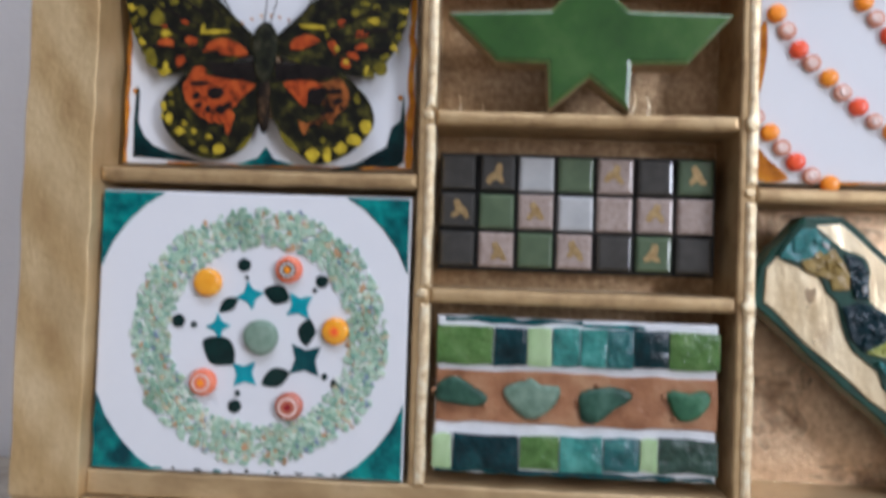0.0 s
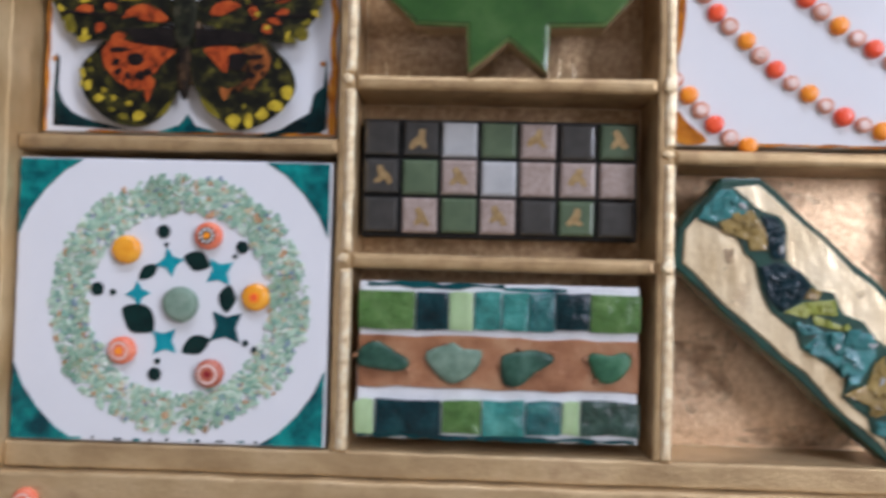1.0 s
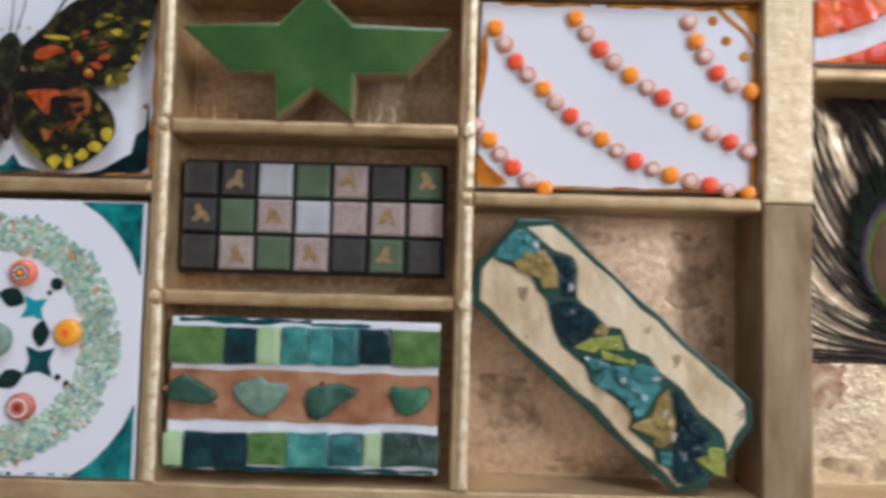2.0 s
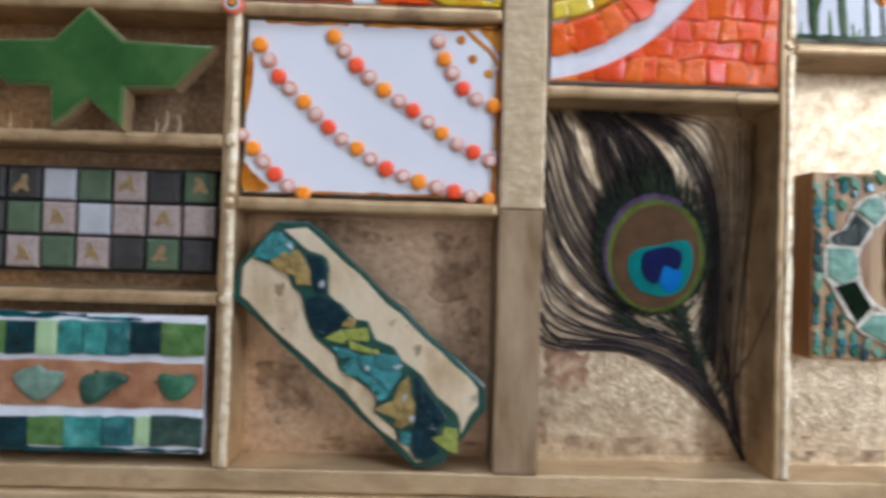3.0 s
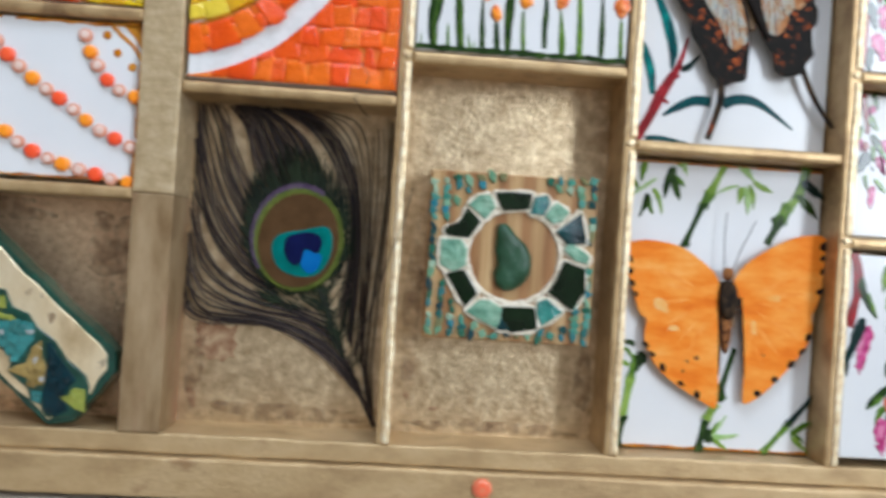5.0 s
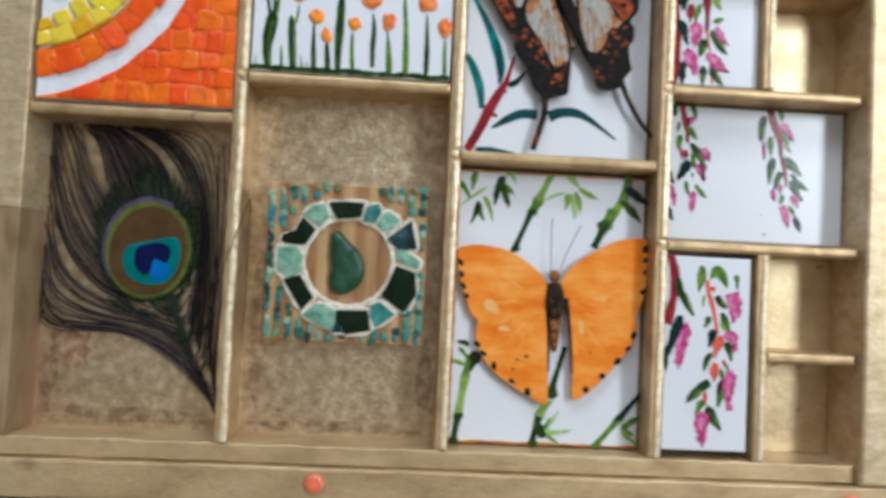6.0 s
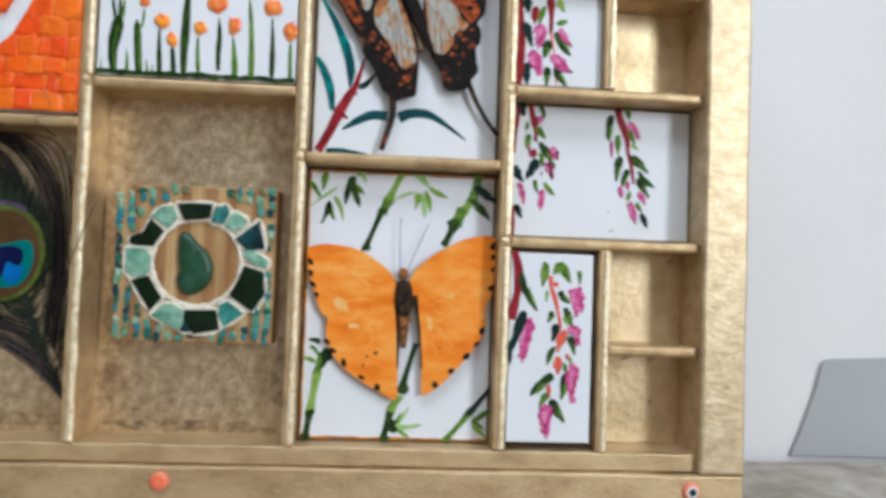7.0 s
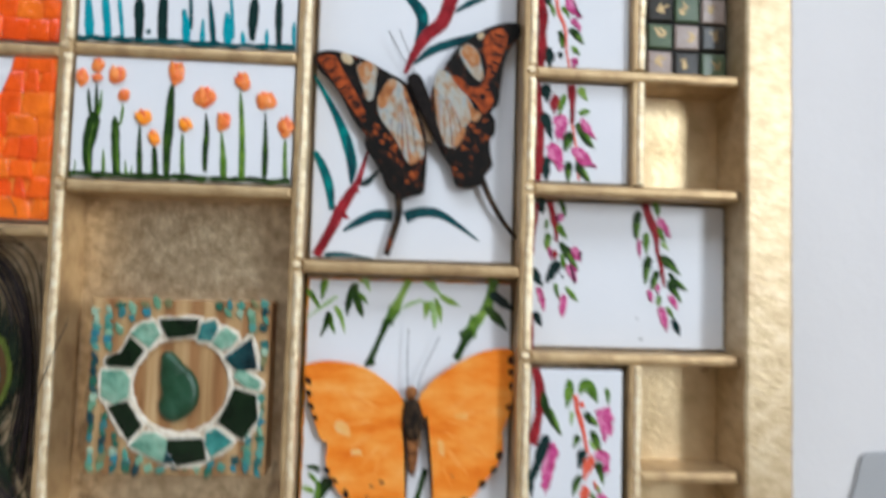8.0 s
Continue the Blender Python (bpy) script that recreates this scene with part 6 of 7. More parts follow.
for v in range(9):
    r = random.Random(20 + v)
    o = shard(0, 0, r.uniform(1.4, 2.2), r.uniform(1.9, 3.2), r.choice((0, 90, 20)), 4 + v % 3, 30 + v)
    seeds.append(mesh_of("seed_chip", *plate(o, 0, 1.3, 0.3, (r.uniform(-0.15, 0.15), r.uniform(-0.15, 0.15))), SEED, smooth=False))
base = origin(pine)
for c in range(15):
    x = 359.6 + 5.32 * c
    z = 51.2 + RNG.uniform(0, 2)
    while z < 127:
        if math.dist((x, z), (BX, BZ)) > 36.2 and RNG.random() < (0.9 if z > 70 else 0.96):
            ob = new("seed_chip", RNG.choice(seeds))
            ob.parent = pine
            ob.location = Vector(((x + RNG.uniform(-0.7, 0.7)) * 0.001, (FACE - 0.02) * 0.001, z * 0.001)) - base
            ob.rotation_euler = (0, RNG.uniform(-0.5, 0.5), 0)
        z += RNG.uniform(2.9, 4.3)

# the tulip tiles
FACE = 2.2


def stalk(tile, p, a, b, m):
    """A painted stalk, a wide at its foot and b at its top, with a belly, an uneven edge and a lighter streak on the broad ones."""
    ph, y = p[0][0], FACE - 0.001 * (p[0][0] - 340) - 0.0007 * (p[-1][1] - 180)
    paint(tile, stroke(p, lambda s: (a + (b - a) * s) * (0.84 + 0.4 * math.sin(math.pi * s) + 0.1 * math.sin(8 * s + ph) + 0.06 * math.sin(23 * s + ph)) * min(1.0, 3.2 * (1 - s) + 0.4), 7), m, y, "stem")
    if m is LEAF_DARK and a > 3:
        q = [(x + 0.18 * a, z + 1.5) for x, z in p[:-1]] if len(p) > 3 else [(x + 0.15 * a, z + 1) for x, z in (p[0], p[1])]
        paint(tile, stroke(q, taper(0.26 * a, 0.1 * a)), LEAF_MID, y - 0.3, "stem_streak", 0.1)


def tulip(x, z, a, b, m):
    """A raised glass tulip head: an uneven cup, leaning a little, with a few ragged petals fused over it."""
    lean = RNG.uniform(-22, 22)
    head = part("tulip_head", pebble(blob(x, z, a * 0.97, b * 0.97, lean, 0.16, 11), FACE, 1.2), m, tulip_tile, smooth=True)
    for k in range(3):
        u = radians(90 + lean + (k - 1) * RNG.uniform(30, 48))
        foot = (x - 0.5 * a * math.cos(u) * 0.6, z - 0.55 * b)
        tip = (x + 1.08 * a * math.cos(u), z + RNG.uniform(0.8, 1.12) * b * math.sin(u))
        part("petal", pebble(dab(*foot, *tip, a * RNG.uniform(0.75, 1.0)), FACE - 0.75, 0.8 + 0.15 * k), (m, TULIP_RED)[k % 2], head, smooth=True)


stalk(tulip_tile, [(354.4, 182.9), (353.3, 193.5), (354.7, 204.7), (355.9, 212)], 3.7, 5.4, LEAF_DARK)
stalk(tulip_tile, [(354.2, 209.1), (352.8, 215.8), (352.1, 222.5)], 1.9, 0.8, LEAF_DARK)
stalk(tulip_tile, [(356, 210.3), (355.9, 218.2), (355.5, 225.5)], 1.9, 0.6, LEAF_DARK)
stalk(tulip_tile, [(357.1, 210.4), (357.8, 216), (357.9, 221.9)], 1.7, 0.5, LEAF_MID)
stalk(tulip_tile, [(366.6, 183.4), (365.4, 196.2), (364.9, 204), (364.3, 210.2)], 3.9, 2.4, LEAF_DARK)
stalk(tulip_tile, [(366.8, 206.3), (367.5, 210.9), (367.6, 215.9)], 1.2, 0.8, LEAF_MID)
stalk(tulip_tile, [(376.6, 184.2), (375.9, 196.7), (375.6, 207)], 2.6, 1.0, LEAF_DARK)
stalk(tulip_tile, [(383.6, 183.4), (382.9, 191.4), (382.4, 197.2)], 2.6, 1.9, LEAF_DARK)
stalk(tulip_tile, [(388.5, 182.4), (388.1, 195), (388.5, 208.5), (388.6, 217.5), (389.1, 225.7)], 3.0, 3.7, LEAF_DARK)
stalk(tulip_tile, [(395.8, 182.9), (395, 193), (394.7, 203.3)], 1.9, 1.4, LEAF_MID)
stalk(tulip_tile, [(405.4, 186.5), (405.1, 195.7), (405.4, 204.7), (404.6, 213.5)], 2.6, 1.5, LEAF_DARK)
stalk(tulip_tile, [(413.8, 184.2), (413.2, 193.8), (412, 205)], 3.2, 1.1, LEAF_MID)
stalk(tulip_tile, [(421.9, 184), (421.6, 196.4), (420.9, 210), (419.6, 224.4)], 3.0, 1.4, LEAF_MID)
stalk(tulip_tile, [(432.1, 184.7), (432, 199.1), (431.3, 215.2)], 2.8, 1.0, LEAF_DARK)
stalk(tulip_tile, [(441.4, 185.1), (441, 195), (440.9, 203.1)], 2.1, 1.0, LEAF_MID)
stalk(tulip_tile, [(360.8, 183.2), (360.5, 189.3), (360.1, 195.1)], 1.9, 0.4, LEAF_MID)
stalk(tulip_tile, [(370.9, 183.6), (370.4, 186.4), (369.9, 190.6)], 1.5, 0.3, LEAF_MID)
stalk(tulip_tile, [(372.6, 183.7), (372.9, 185.4), (373.2, 187.8)], 1.0, 0.3, LEAF_MID)
stalk(tulip_tile, [(347.9, 183), (348.1, 185.5), (348.2, 189.7)], 0.9, 0.3, LEAF_MID)
paint(tulip_tile, wavy_rect(346, 181.9, 443.8, 184.6, 0.7, 3), LEAF_DARK, FACE - 0.2, "painted_grass")
for head in ((349.2, 226.9, 2.7, 4.1, TULIP), (356.0, 233.1, 2.7, 3.5, TULIP), (356.1, 227.4, 2.4, 1.8, TULIP), (364.7, 229.0, 3.9, 4.5, TULIP), (368.1, 219.7, 2.7, 3.0, TULIP), (376.8, 210.2, 3.6, 3.6, BEAD_ORANGE), (382.1, 200.9, 2.7, 3.8, BEAD_ORANGE), (390.6, 231.2, 3.8, 5.6, TULIP), (395.8, 207.7, 3.2, 3.4, BEAD_ORANGE), (403.7, 220.3, 5.0, 5.2, TULIP), (412.8, 209.6, 3.5, 4.8, TULIP), (420.4, 228.8, 3.5, 4.2, TULIP), (431.5, 220.5, 4.9, 4.2, TULIP), (441.0, 208.4, 3.9, 4.7, TULIP)):
    tulip(*head)
stalk(teal_tile, [(351.3, 246.2), (350.5, 255.3), (349.5, 265.5)], 3.7, 2.8, TURQ)
stalk(teal_tile, [(359.4, 246.1), (358.4, 254.6), (356.9, 265.9)], 3.2, 2.8, TURQ)
stalk(teal_tile, [(358, 256.8), (357.4, 261.4), (356.6, 267)], 2.4, 1.9, DEEP_TEAL)
stalk(teal_tile, [(366, 244.5), (364.9, 253.8), (363.1, 266.3)], 1.5, 1.7, TURQ)
stalk(teal_tile, [(373, 244.2), (372.8, 254.3), (372.5, 258.8), (372.3, 266.8)], 3.7, 3.7, INK)
stalk(teal_tile, [(383.7, 244.3), (383.2, 254.8), (383.1, 267.5)], 3.7, 4.1, INK)
stalk(teal_tile, [(394.3, 244.7), (393.8, 253.1), (392.5, 261.4)], 3.5, 2.2, TURQ)
stalk(teal_tile, [(392.9, 256.5), (392.7, 258.8), (392.5, 261.4)], 1.9, 1.7, DEEP_TEAL)
stalk(teal_tile, [(396.1, 252.1), (395.8, 259), (395.1, 268.2)], 1.3, 1.7, DEEP_TEAL)
stalk(teal_tile, [(401.4, 245.3), (401.3, 251.3), (401.3, 257.3)], 2.4, 1.1, TURQ)
stalk(teal_tile, [(406.6, 244.9), (405.4, 255), (403.6, 268.7)], 2.4, 1.7, DEEP_TEAL)
stalk(teal_tile, [(413, 245.9), (412.6, 253.1), (411.9, 260.9)], 3.9, 2.8, TURQ)
stalk(teal_tile, [(415.2, 248.6), (414.5, 257.8), (413.3, 269.3)], 1.5, 1.3, TURQ)
stalk(teal_tile, [(419.9, 246.3), (419.7, 249.4), (419.2, 252.5)], 2.2, 1.3, TURQ)
stalk(teal_tile, [(423.9, 248.1), (423.8, 256), (424.5, 270)], 2.6, 4.1, INK)
stalk(teal_tile, [(430.4, 245.7), (430.4, 249.4), (430.4, 254)], 1.9, 1.1, TURQ)
stalk(teal_tile, [(436.2, 244.5), (435.7, 256.7), (435.4, 270.6)], 2.4, 2.8, INK)
stalk(teal_tile, [(443.1, 245.5), (442.7, 251.3), (442.7, 258.2)], 1.3, 1.5, TURQ)
part("enamel_dot", dome(377.1, 249.9, FACE, 1.2, 0.4, 8), DEEP_TEAL, teal_tile)
paint(teal_tile, wavy_rect(346, 244.3, 443.8, 246.8, 0.7, 3), DEEP_TEAL, FACE - 0.2, "painted_grass")

# the swallowtail tile and its paper butterfly
FACE = 15.0


def swept(parent, path, widths, m, y, name="painted_leaf"):
    """A brush stroke whose width goes through the given widths along its way."""
    def wide(s):
        q = s * (len(widths) - 1)
        i = min(len(widths) - 2, int(q))
        return widths[i] + (widths[i + 1] - widths[i]) * (q - i)
    return paint(parent, stroke(path, wide, 6), m, y - 0.0005 * (path[0][0] - 440), name)


swept(swallow_tile, [(455.4, 150.4), (461.2, 161.3), (466.1, 172.2), (470.5, 180.5), (474.3, 187.5), (478.1, 201.3)], (4.6, 4.8, 5.6, 4.8, 3.0, 1.1), RED, FACE, "branch")
swept(swallow_tile, [(494.8, 240.4), (498.6, 249.3), (504.5, 259.4), (512.6, 267.6), (517.4, 282.7)], (1.9, 3.8, 6.2, 7.0, 7.0), RED, FACE, "branch")
swept(swallow_tile, [(469.2, 179.1), (473.8, 182), (474.8, 181.2)], (3.0, 1.6, 0.4), RED, FACE, "thorn")
swept(swallow_tile, [(465.5, 170.9), (469.6, 169), (469.9, 168.3)], (3.0, 1.6, 0.4), RED, FACE, "thorn")
swept(swallow_tile, [(462.7, 174.1), (465.4, 172.9)], (0.5, 2.1), RED, FACE, "thorn")
swept(swallow_tile, [(451.5, 237.1), (458.1, 226.4), (463.8, 215.7), (468.3, 204.9), (471.1, 194.1), (470.7, 185.3)], (1.3, 2.7, 4.0, 5.4, 4.8, 0.8), TEAL, FACE, "painted_leaf")
swept(swallow_tile, [(468.4, 209), (469.8, 200.9), (470.9, 192.8), (470.6, 185.7)], (1.1, 3.2, 4.0, 0.7), DEEP_TEAL, FACE - 0.3, "painted_leaf")
swept(swallow_tile, [(452.9, 200.2), (456.7, 193.5), (460.3, 184.2), (462.1, 172.4)], (2.4, 4.3, 4.6, 2.7), TEAL, FACE, "painted_leaf")
swept(swallow_tile, [(467.8, 162.6), (475, 167.2), (482.9, 170.8), (491.2, 170.7)], (1.1, 4.0, 4.8, 5.1), DEEP_TEAL, FACE, "painted_leaf")
swept(swallow_tile, [(497.2, 170), (503, 172.6), (511.2, 172.9), (519.4, 169.4), (533.1, 159.9)], (5.9, 5.1, 4.6, 3.0, 0.5), DEEP_TEAL, FACE, "painted_leaf")
swept(swallow_tile, [(475.3, 185.5), (479, 187), (484.5, 193.3)], (2.7, 3.5, 0.7), INK, FACE, "painted_leaf")
swept(swallow_tile, [(459.6, 150.8), (467.6, 151.4), (482.3, 149.6)], (2.4, 2.4, 0.5), DEEP_TEAL, FACE, "painted_leaf")
swept(swallow_tile, [(494.2, 279.9), (501.4, 271.9), (502.7, 264.9), (499.5, 255.6)], (3.5, 5.9, 5.6, 1.1), TEAL, FACE, "painted_leaf")
swept(swallow_tile, [(499.2, 245.4), (507.5, 252.5), (518.4, 257.1), (533.5, 262.7)], (1.1, 4.3, 4.6, 2.1), DEEP_TEAL, FACE, "painted_leaf")
swept(swallow_tile, [(518.8, 272.6), (524.8, 276.8), (533.1, 280.8)], (1.1, 3.2, 2.7), DEEP_TEAL, FACE, "painted_leaf")
b2 = paper_butterfly("paper_butterfly", (503, 11, 153), "black, orange and grey printed paper swallowtail raised off its tile")
part("foam_pad", plate(rect(496, 206, 509, 228), 15, 4.6, 0.2), CARD, b2)
Y2 = 10.4
sw_l = wing(b2, spline([(451.4, 245.8), (457.7, 248.4), (465.7, 247.5), (476.5, 244.4), (487.4, 238.8), (494.2, 235.3), (500, 229.8), (502.1, 220.4), (505.5, 211), (506.6, 201.5), (506.2, 188), (505.3, 181.2), (499.3, 179.6), (495.1, 178.1), (488.2, 183), (485.3, 189.8), (481.9, 195.7), (477, 202.9), (477.1, 208.4), (473.3, 212.2), (469.1, 218.8), (464.9, 226.5), (458.9, 233.9), (453.4, 239.1)], 3), Y2, WING_DARK, "wing")
sw_r = wing(b2, spline([(550, 265.7), (550.6, 260.8), (546.4, 255), (543.5, 249.3), (541.9, 241.6), (541, 233.2), (540.3, 226.3), (536.9, 221.7), (539, 217.7), (538.7, 211.1), (536.6, 208), (537.4, 200.1), (538.3, 195.8), (534.7, 191.1), (532.1, 186), (524, 184.4), (519.9, 186.9), (518.1, 193.9), (512.4, 202.5), (510, 211.2), (508.4, 220.7), (507.6, 230.2), (510.1, 236.5), (516.8, 248.6), (522.1, 255.1), (530.2, 261.1), (538.3, 265.1), (545.9, 266.6)], 3), Y2 - 0.5, WING_DARK, "wing")
part("tail", plate(stroke([(493.2, 183.4), (493.9, 171.4), (491.5, 161.3), (488.6, 151.5)], taper(3.8, 3.0)), Y2 + 0.12, 0.5, 0.15), BODY_DUSK, b2)
part("tail", plate(stroke([(533.1, 189.7), (537.7, 179.5), (543.6, 169.8), (550.3, 161.5)], taper(3.2, 2.0)), Y2 + 0.12, 0.5, 0.15), BODY_DUSK, b2)
paint(sw_l, stroke([(491, 160.6), (489.8, 156.6), (489.1, 153.9)], 2.2), WING_EMBER, Y2 - 0.5, "wing_marking", 0.12)
west_panels = (([(453.3, 245.0), (461.0, 245.7), (464.7, 240.1), (470.4, 230.8), (474.7, 222.8), (477.3, 217.2), (475.3, 214.4), (470.8, 219.7), (465.2, 227.6), (459.6, 235.2), (455.4, 239.9)], WING_FLAME),
               ([(464.2, 247.0), (469.0, 246.4), (469.5, 242.3), (465.4, 242.9)], WING_CREAM),
               ([(471.9, 241.3), (476.6, 244.0), (481.3, 241.5), (481.0, 234.1), (480.2, 226.7), (477.3, 224.9), (475.0, 231.1), (472.9, 236.4)], WING_PALE),
               ([(483.1, 227.9), (487.7, 235.8), (493.7, 233.4), (496.6, 228.0), (500.4, 218.6), (503.4, 209.2), (505.5, 201.1), (502.7, 196.9), (498.4, 195.1), (494.8, 200.1), (491.3, 206.7), (487.1, 212.2), (483.5, 217.5), (482.2, 222.9)], WING_PALE))
west_glow = (([(472.2, 241.1), (476.7, 243.8), (479.4, 242.0), (478.3, 235.3), (475.7, 232.5), (473.7, 235.6)], WING_TAN),
               ([(482.6, 227.3), (487.7, 235.3), (491.0, 234.1), (488.5, 227.6), (485.5, 221.4), (482.8, 222.4)], WING_TAN),
               ([(494.2, 233.4), (497.1, 227.5), (500.9, 218.6), (503.9, 209.2), (505.1, 204.3), (502.0, 211.3), (498.2, 219.9), (495.0, 227.4)], WING_TAN),
               ([(498.2, 194.8), (502.9, 197.1), (501.7, 201.4), (498.8, 199.1)], WING_TAN))
east_panels = (([(533.8, 259.7), (540.1, 263.4), (544.1, 260.3), (541.5, 249.5), (537.4, 239.6), (535.0, 235.3), (536.8, 230.9), (537.7, 226.6), (533.2, 221.1), (528.9, 226.4), (521.7, 231.9), (517.4, 238.5), (521.5, 237.9), (526.3, 234.0), (531.7, 234.6), (534.5, 243.6), (532.1, 251.8)], WING_FLAME),
               ([(529.2, 259.4), (532.2, 260.7), (532.2, 258.5), (529.8, 257.3)], WING_CREAM),
               ([(520.6, 251.2), (524.6, 254.7), (529.4, 251.7), (531.5, 244.8), (532.7, 239.3), (530.0, 237.0), (525.5, 241.5), (522.1, 246.8)], WING_PALE),
               ([(510.5, 241.0), (516.0, 239.9), (520.3, 234.0), (524.5, 230.1), (528.2, 223.3), (527.5, 217.8), (524.1, 213.8), (523.1, 208.3), (519.7, 203.8), (514.3, 205.4), (511.3, 213.2), (510.2, 223.0), (508.9, 232.6)], WING_PALE))
east_glow = (([(521.5, 250.1), (524.6, 254.2), (529.4, 251.1), (530.6, 245.6), (527.7, 243.8), (524.3, 246.4)], WING_TAN),
               ([(509.2, 231.8), (511.0, 223.1), (511.8, 214.3), (513.9, 207.9), (511.6, 213.2), (510.0, 223.0)], WING_TAN),
               ([(520.0, 203.8), (523.7, 208.9), (524.3, 213.8), (521.9, 212.1), (519.4, 207.0)], WING_TAN),
               ([(524.2, 229.8), (528.2, 223.3), (532.1, 220.8), (529.4, 216.8), (527.2, 218.3), (526.0, 223.8)], WING_TAN))
for m, y, shapes in ((sw_l, Y2 - 0.5, west_panels), (sw_r, Y2 - 1.0, east_panels), (sw_l, Y2 - 0.66, west_glow), (sw_r, Y2 - 1.16, east_glow)):
    for o, material in shapes:
        paint(m, spline(o, 3), material, y, "wing_panel", 0.18)
# black bars across the orange bands, veins over the pale panels, and spots along the lower edges
for m, y, a, b, lean in ((sw_l, Y2 - 0.68, (456.6, 243.0), (475.7, 217.2), 40), (sw_r, Y2 - 1.18, (540.5, 259.5), (535.6, 232.5), -20)):
    for k in range(7):
        x, z = a[0] + (b[0] - a[0]) * k / 6, a[1] + (b[1] - a[1]) * k / 6
        paint(m, blob(x + RNG.uniform(-0.6, 0.6), z, 3.2 - 0.2 * k, 0.65, lean + RNG.uniform(-10, 10), 0.3), BODY, y, "wing_bar", 0.12)
for m, y, ax, az, bx, bz, n, fan in ((sw_l, Y2 - 0.68, 494.0, 233.0, 497.0, 196.0, 6, 8.0), (sw_r, Y2 - 1.18, 512.0, 236.0, 517.0, 202.0, 6, 8.0)):
    for k in range(n):
        u = (k / (n - 1) - 0.5) * 2
        paint(m, stroke([(ax + 2 * u, az - 4 - RNG.uniform(0, 7)), ((ax + bx) / 2 + fan * 0.7 * u + RNG.uniform(-1, 1), (az + bz) / 2 + RNG.uniform(-3, 3)), (bx + fan * u, bz + 6 * abs(u) + RNG.uniform(-3, 3))], taper(0.2, RNG.uniform(0.3, 0.8))), WING_EMBER, y, "wing_vein", 0.06)
for x, z, a, b in ((532.4, 229.1, 1.4, 1.6), (535.9, 244.2, 0.8, 1.1)):
    paint(sw_r, blob(x, z, a, b, 30, 0.2), BODY, Y2 - 1.25, "wing_spot", 0.12)
for m, y, items in ((sw_l, Y2 - 0.52, ((481.8, 210.9, 2.1, 2.7), (490.9, 202.6, 1.6, 2.5), (488.6, 207.1, 1.1, 1.4), (501.5, 191.4, 1.3, 2.7), (499.4, 189.4, 1.1, 2.2), (503.4, 197.7, 0.9, 1.6), (494.9, 195.2, 1.1, 1.6), (484.7, 205.1, 1.1, 1.0), (492.7, 196.7, 1.1, 1.4), (488.4, 199.0, 0.8, 1.1), (486.4, 208.4, 0.9, 1.1), (497.3, 186.6, 0.8, 1.1))),
                    (sw_r, Y2 - 1.02, ((521.8, 196.2, 1.4, 1.6), (520.3, 194.0, 1.0, 1.1), (530.6, 212.5, 1.7, 1.3), (525.8, 208.4, 1.4, 1.6), (527.6, 215.1, 1.6, 1.1), (523.8, 203.9, 1.3, 1.1), (529.8, 203.4, 1.1, 1.1), (533.8, 218.1, 1.3, 1.1), (532.4, 208.1, 1.1, 1.4), (527.2, 199.2, 0.8, 1.1)))):
    for x, z, a, b in items:
        paint(m, blob(x, z, a, b, RNG.uniform(-20, 20), 0.5), WING_EMBER, y, "wing_spot", 0.12)
part("body", pebble(stroke([(498.1, 238.5), (502.8, 228.3), (507.8, 216.2), (514.4, 202.0)], lambda s: (7.6 - 5.6 * s * s) * min(1.0, 0.3 + 0.7 * math.sqrt(min(1.0, s / 0.14))), 6), Y2 - 1.0, 1.6), BODY, b2, smooth=True)
for path in ([(498.8, 239.1), (492.4, 248.7), (486.4, 259.4)], [(499.7, 239.7), (496.5, 248.9), (491.5, 260.2)]):
    part("antenna", plate(stroke(path, 0.35), Y2 - 0.5, 0.3, 0.1), BODY, b2)

# the bamboo tile and its paper butterfly
FACE = 14.5
paint(bamboo_tile, wavy_rect(452.2, 1.1, 549.4, 2.3, 0.4, 4), ORANGE_PAINT, FACE, "painted_edge")
paint(bamboo_tile, wavy_rect(452.0, 2.3, 453.0, 140, 0.3, 5), ORANGE_PAINT, FACE, "painted_edge")
paint(bamboo_tile, wavy_rect(453.2, 139.4, 549.2, 140.4, 0.3, 5), ORANGE_PAINT, FACE, "painted_edge")


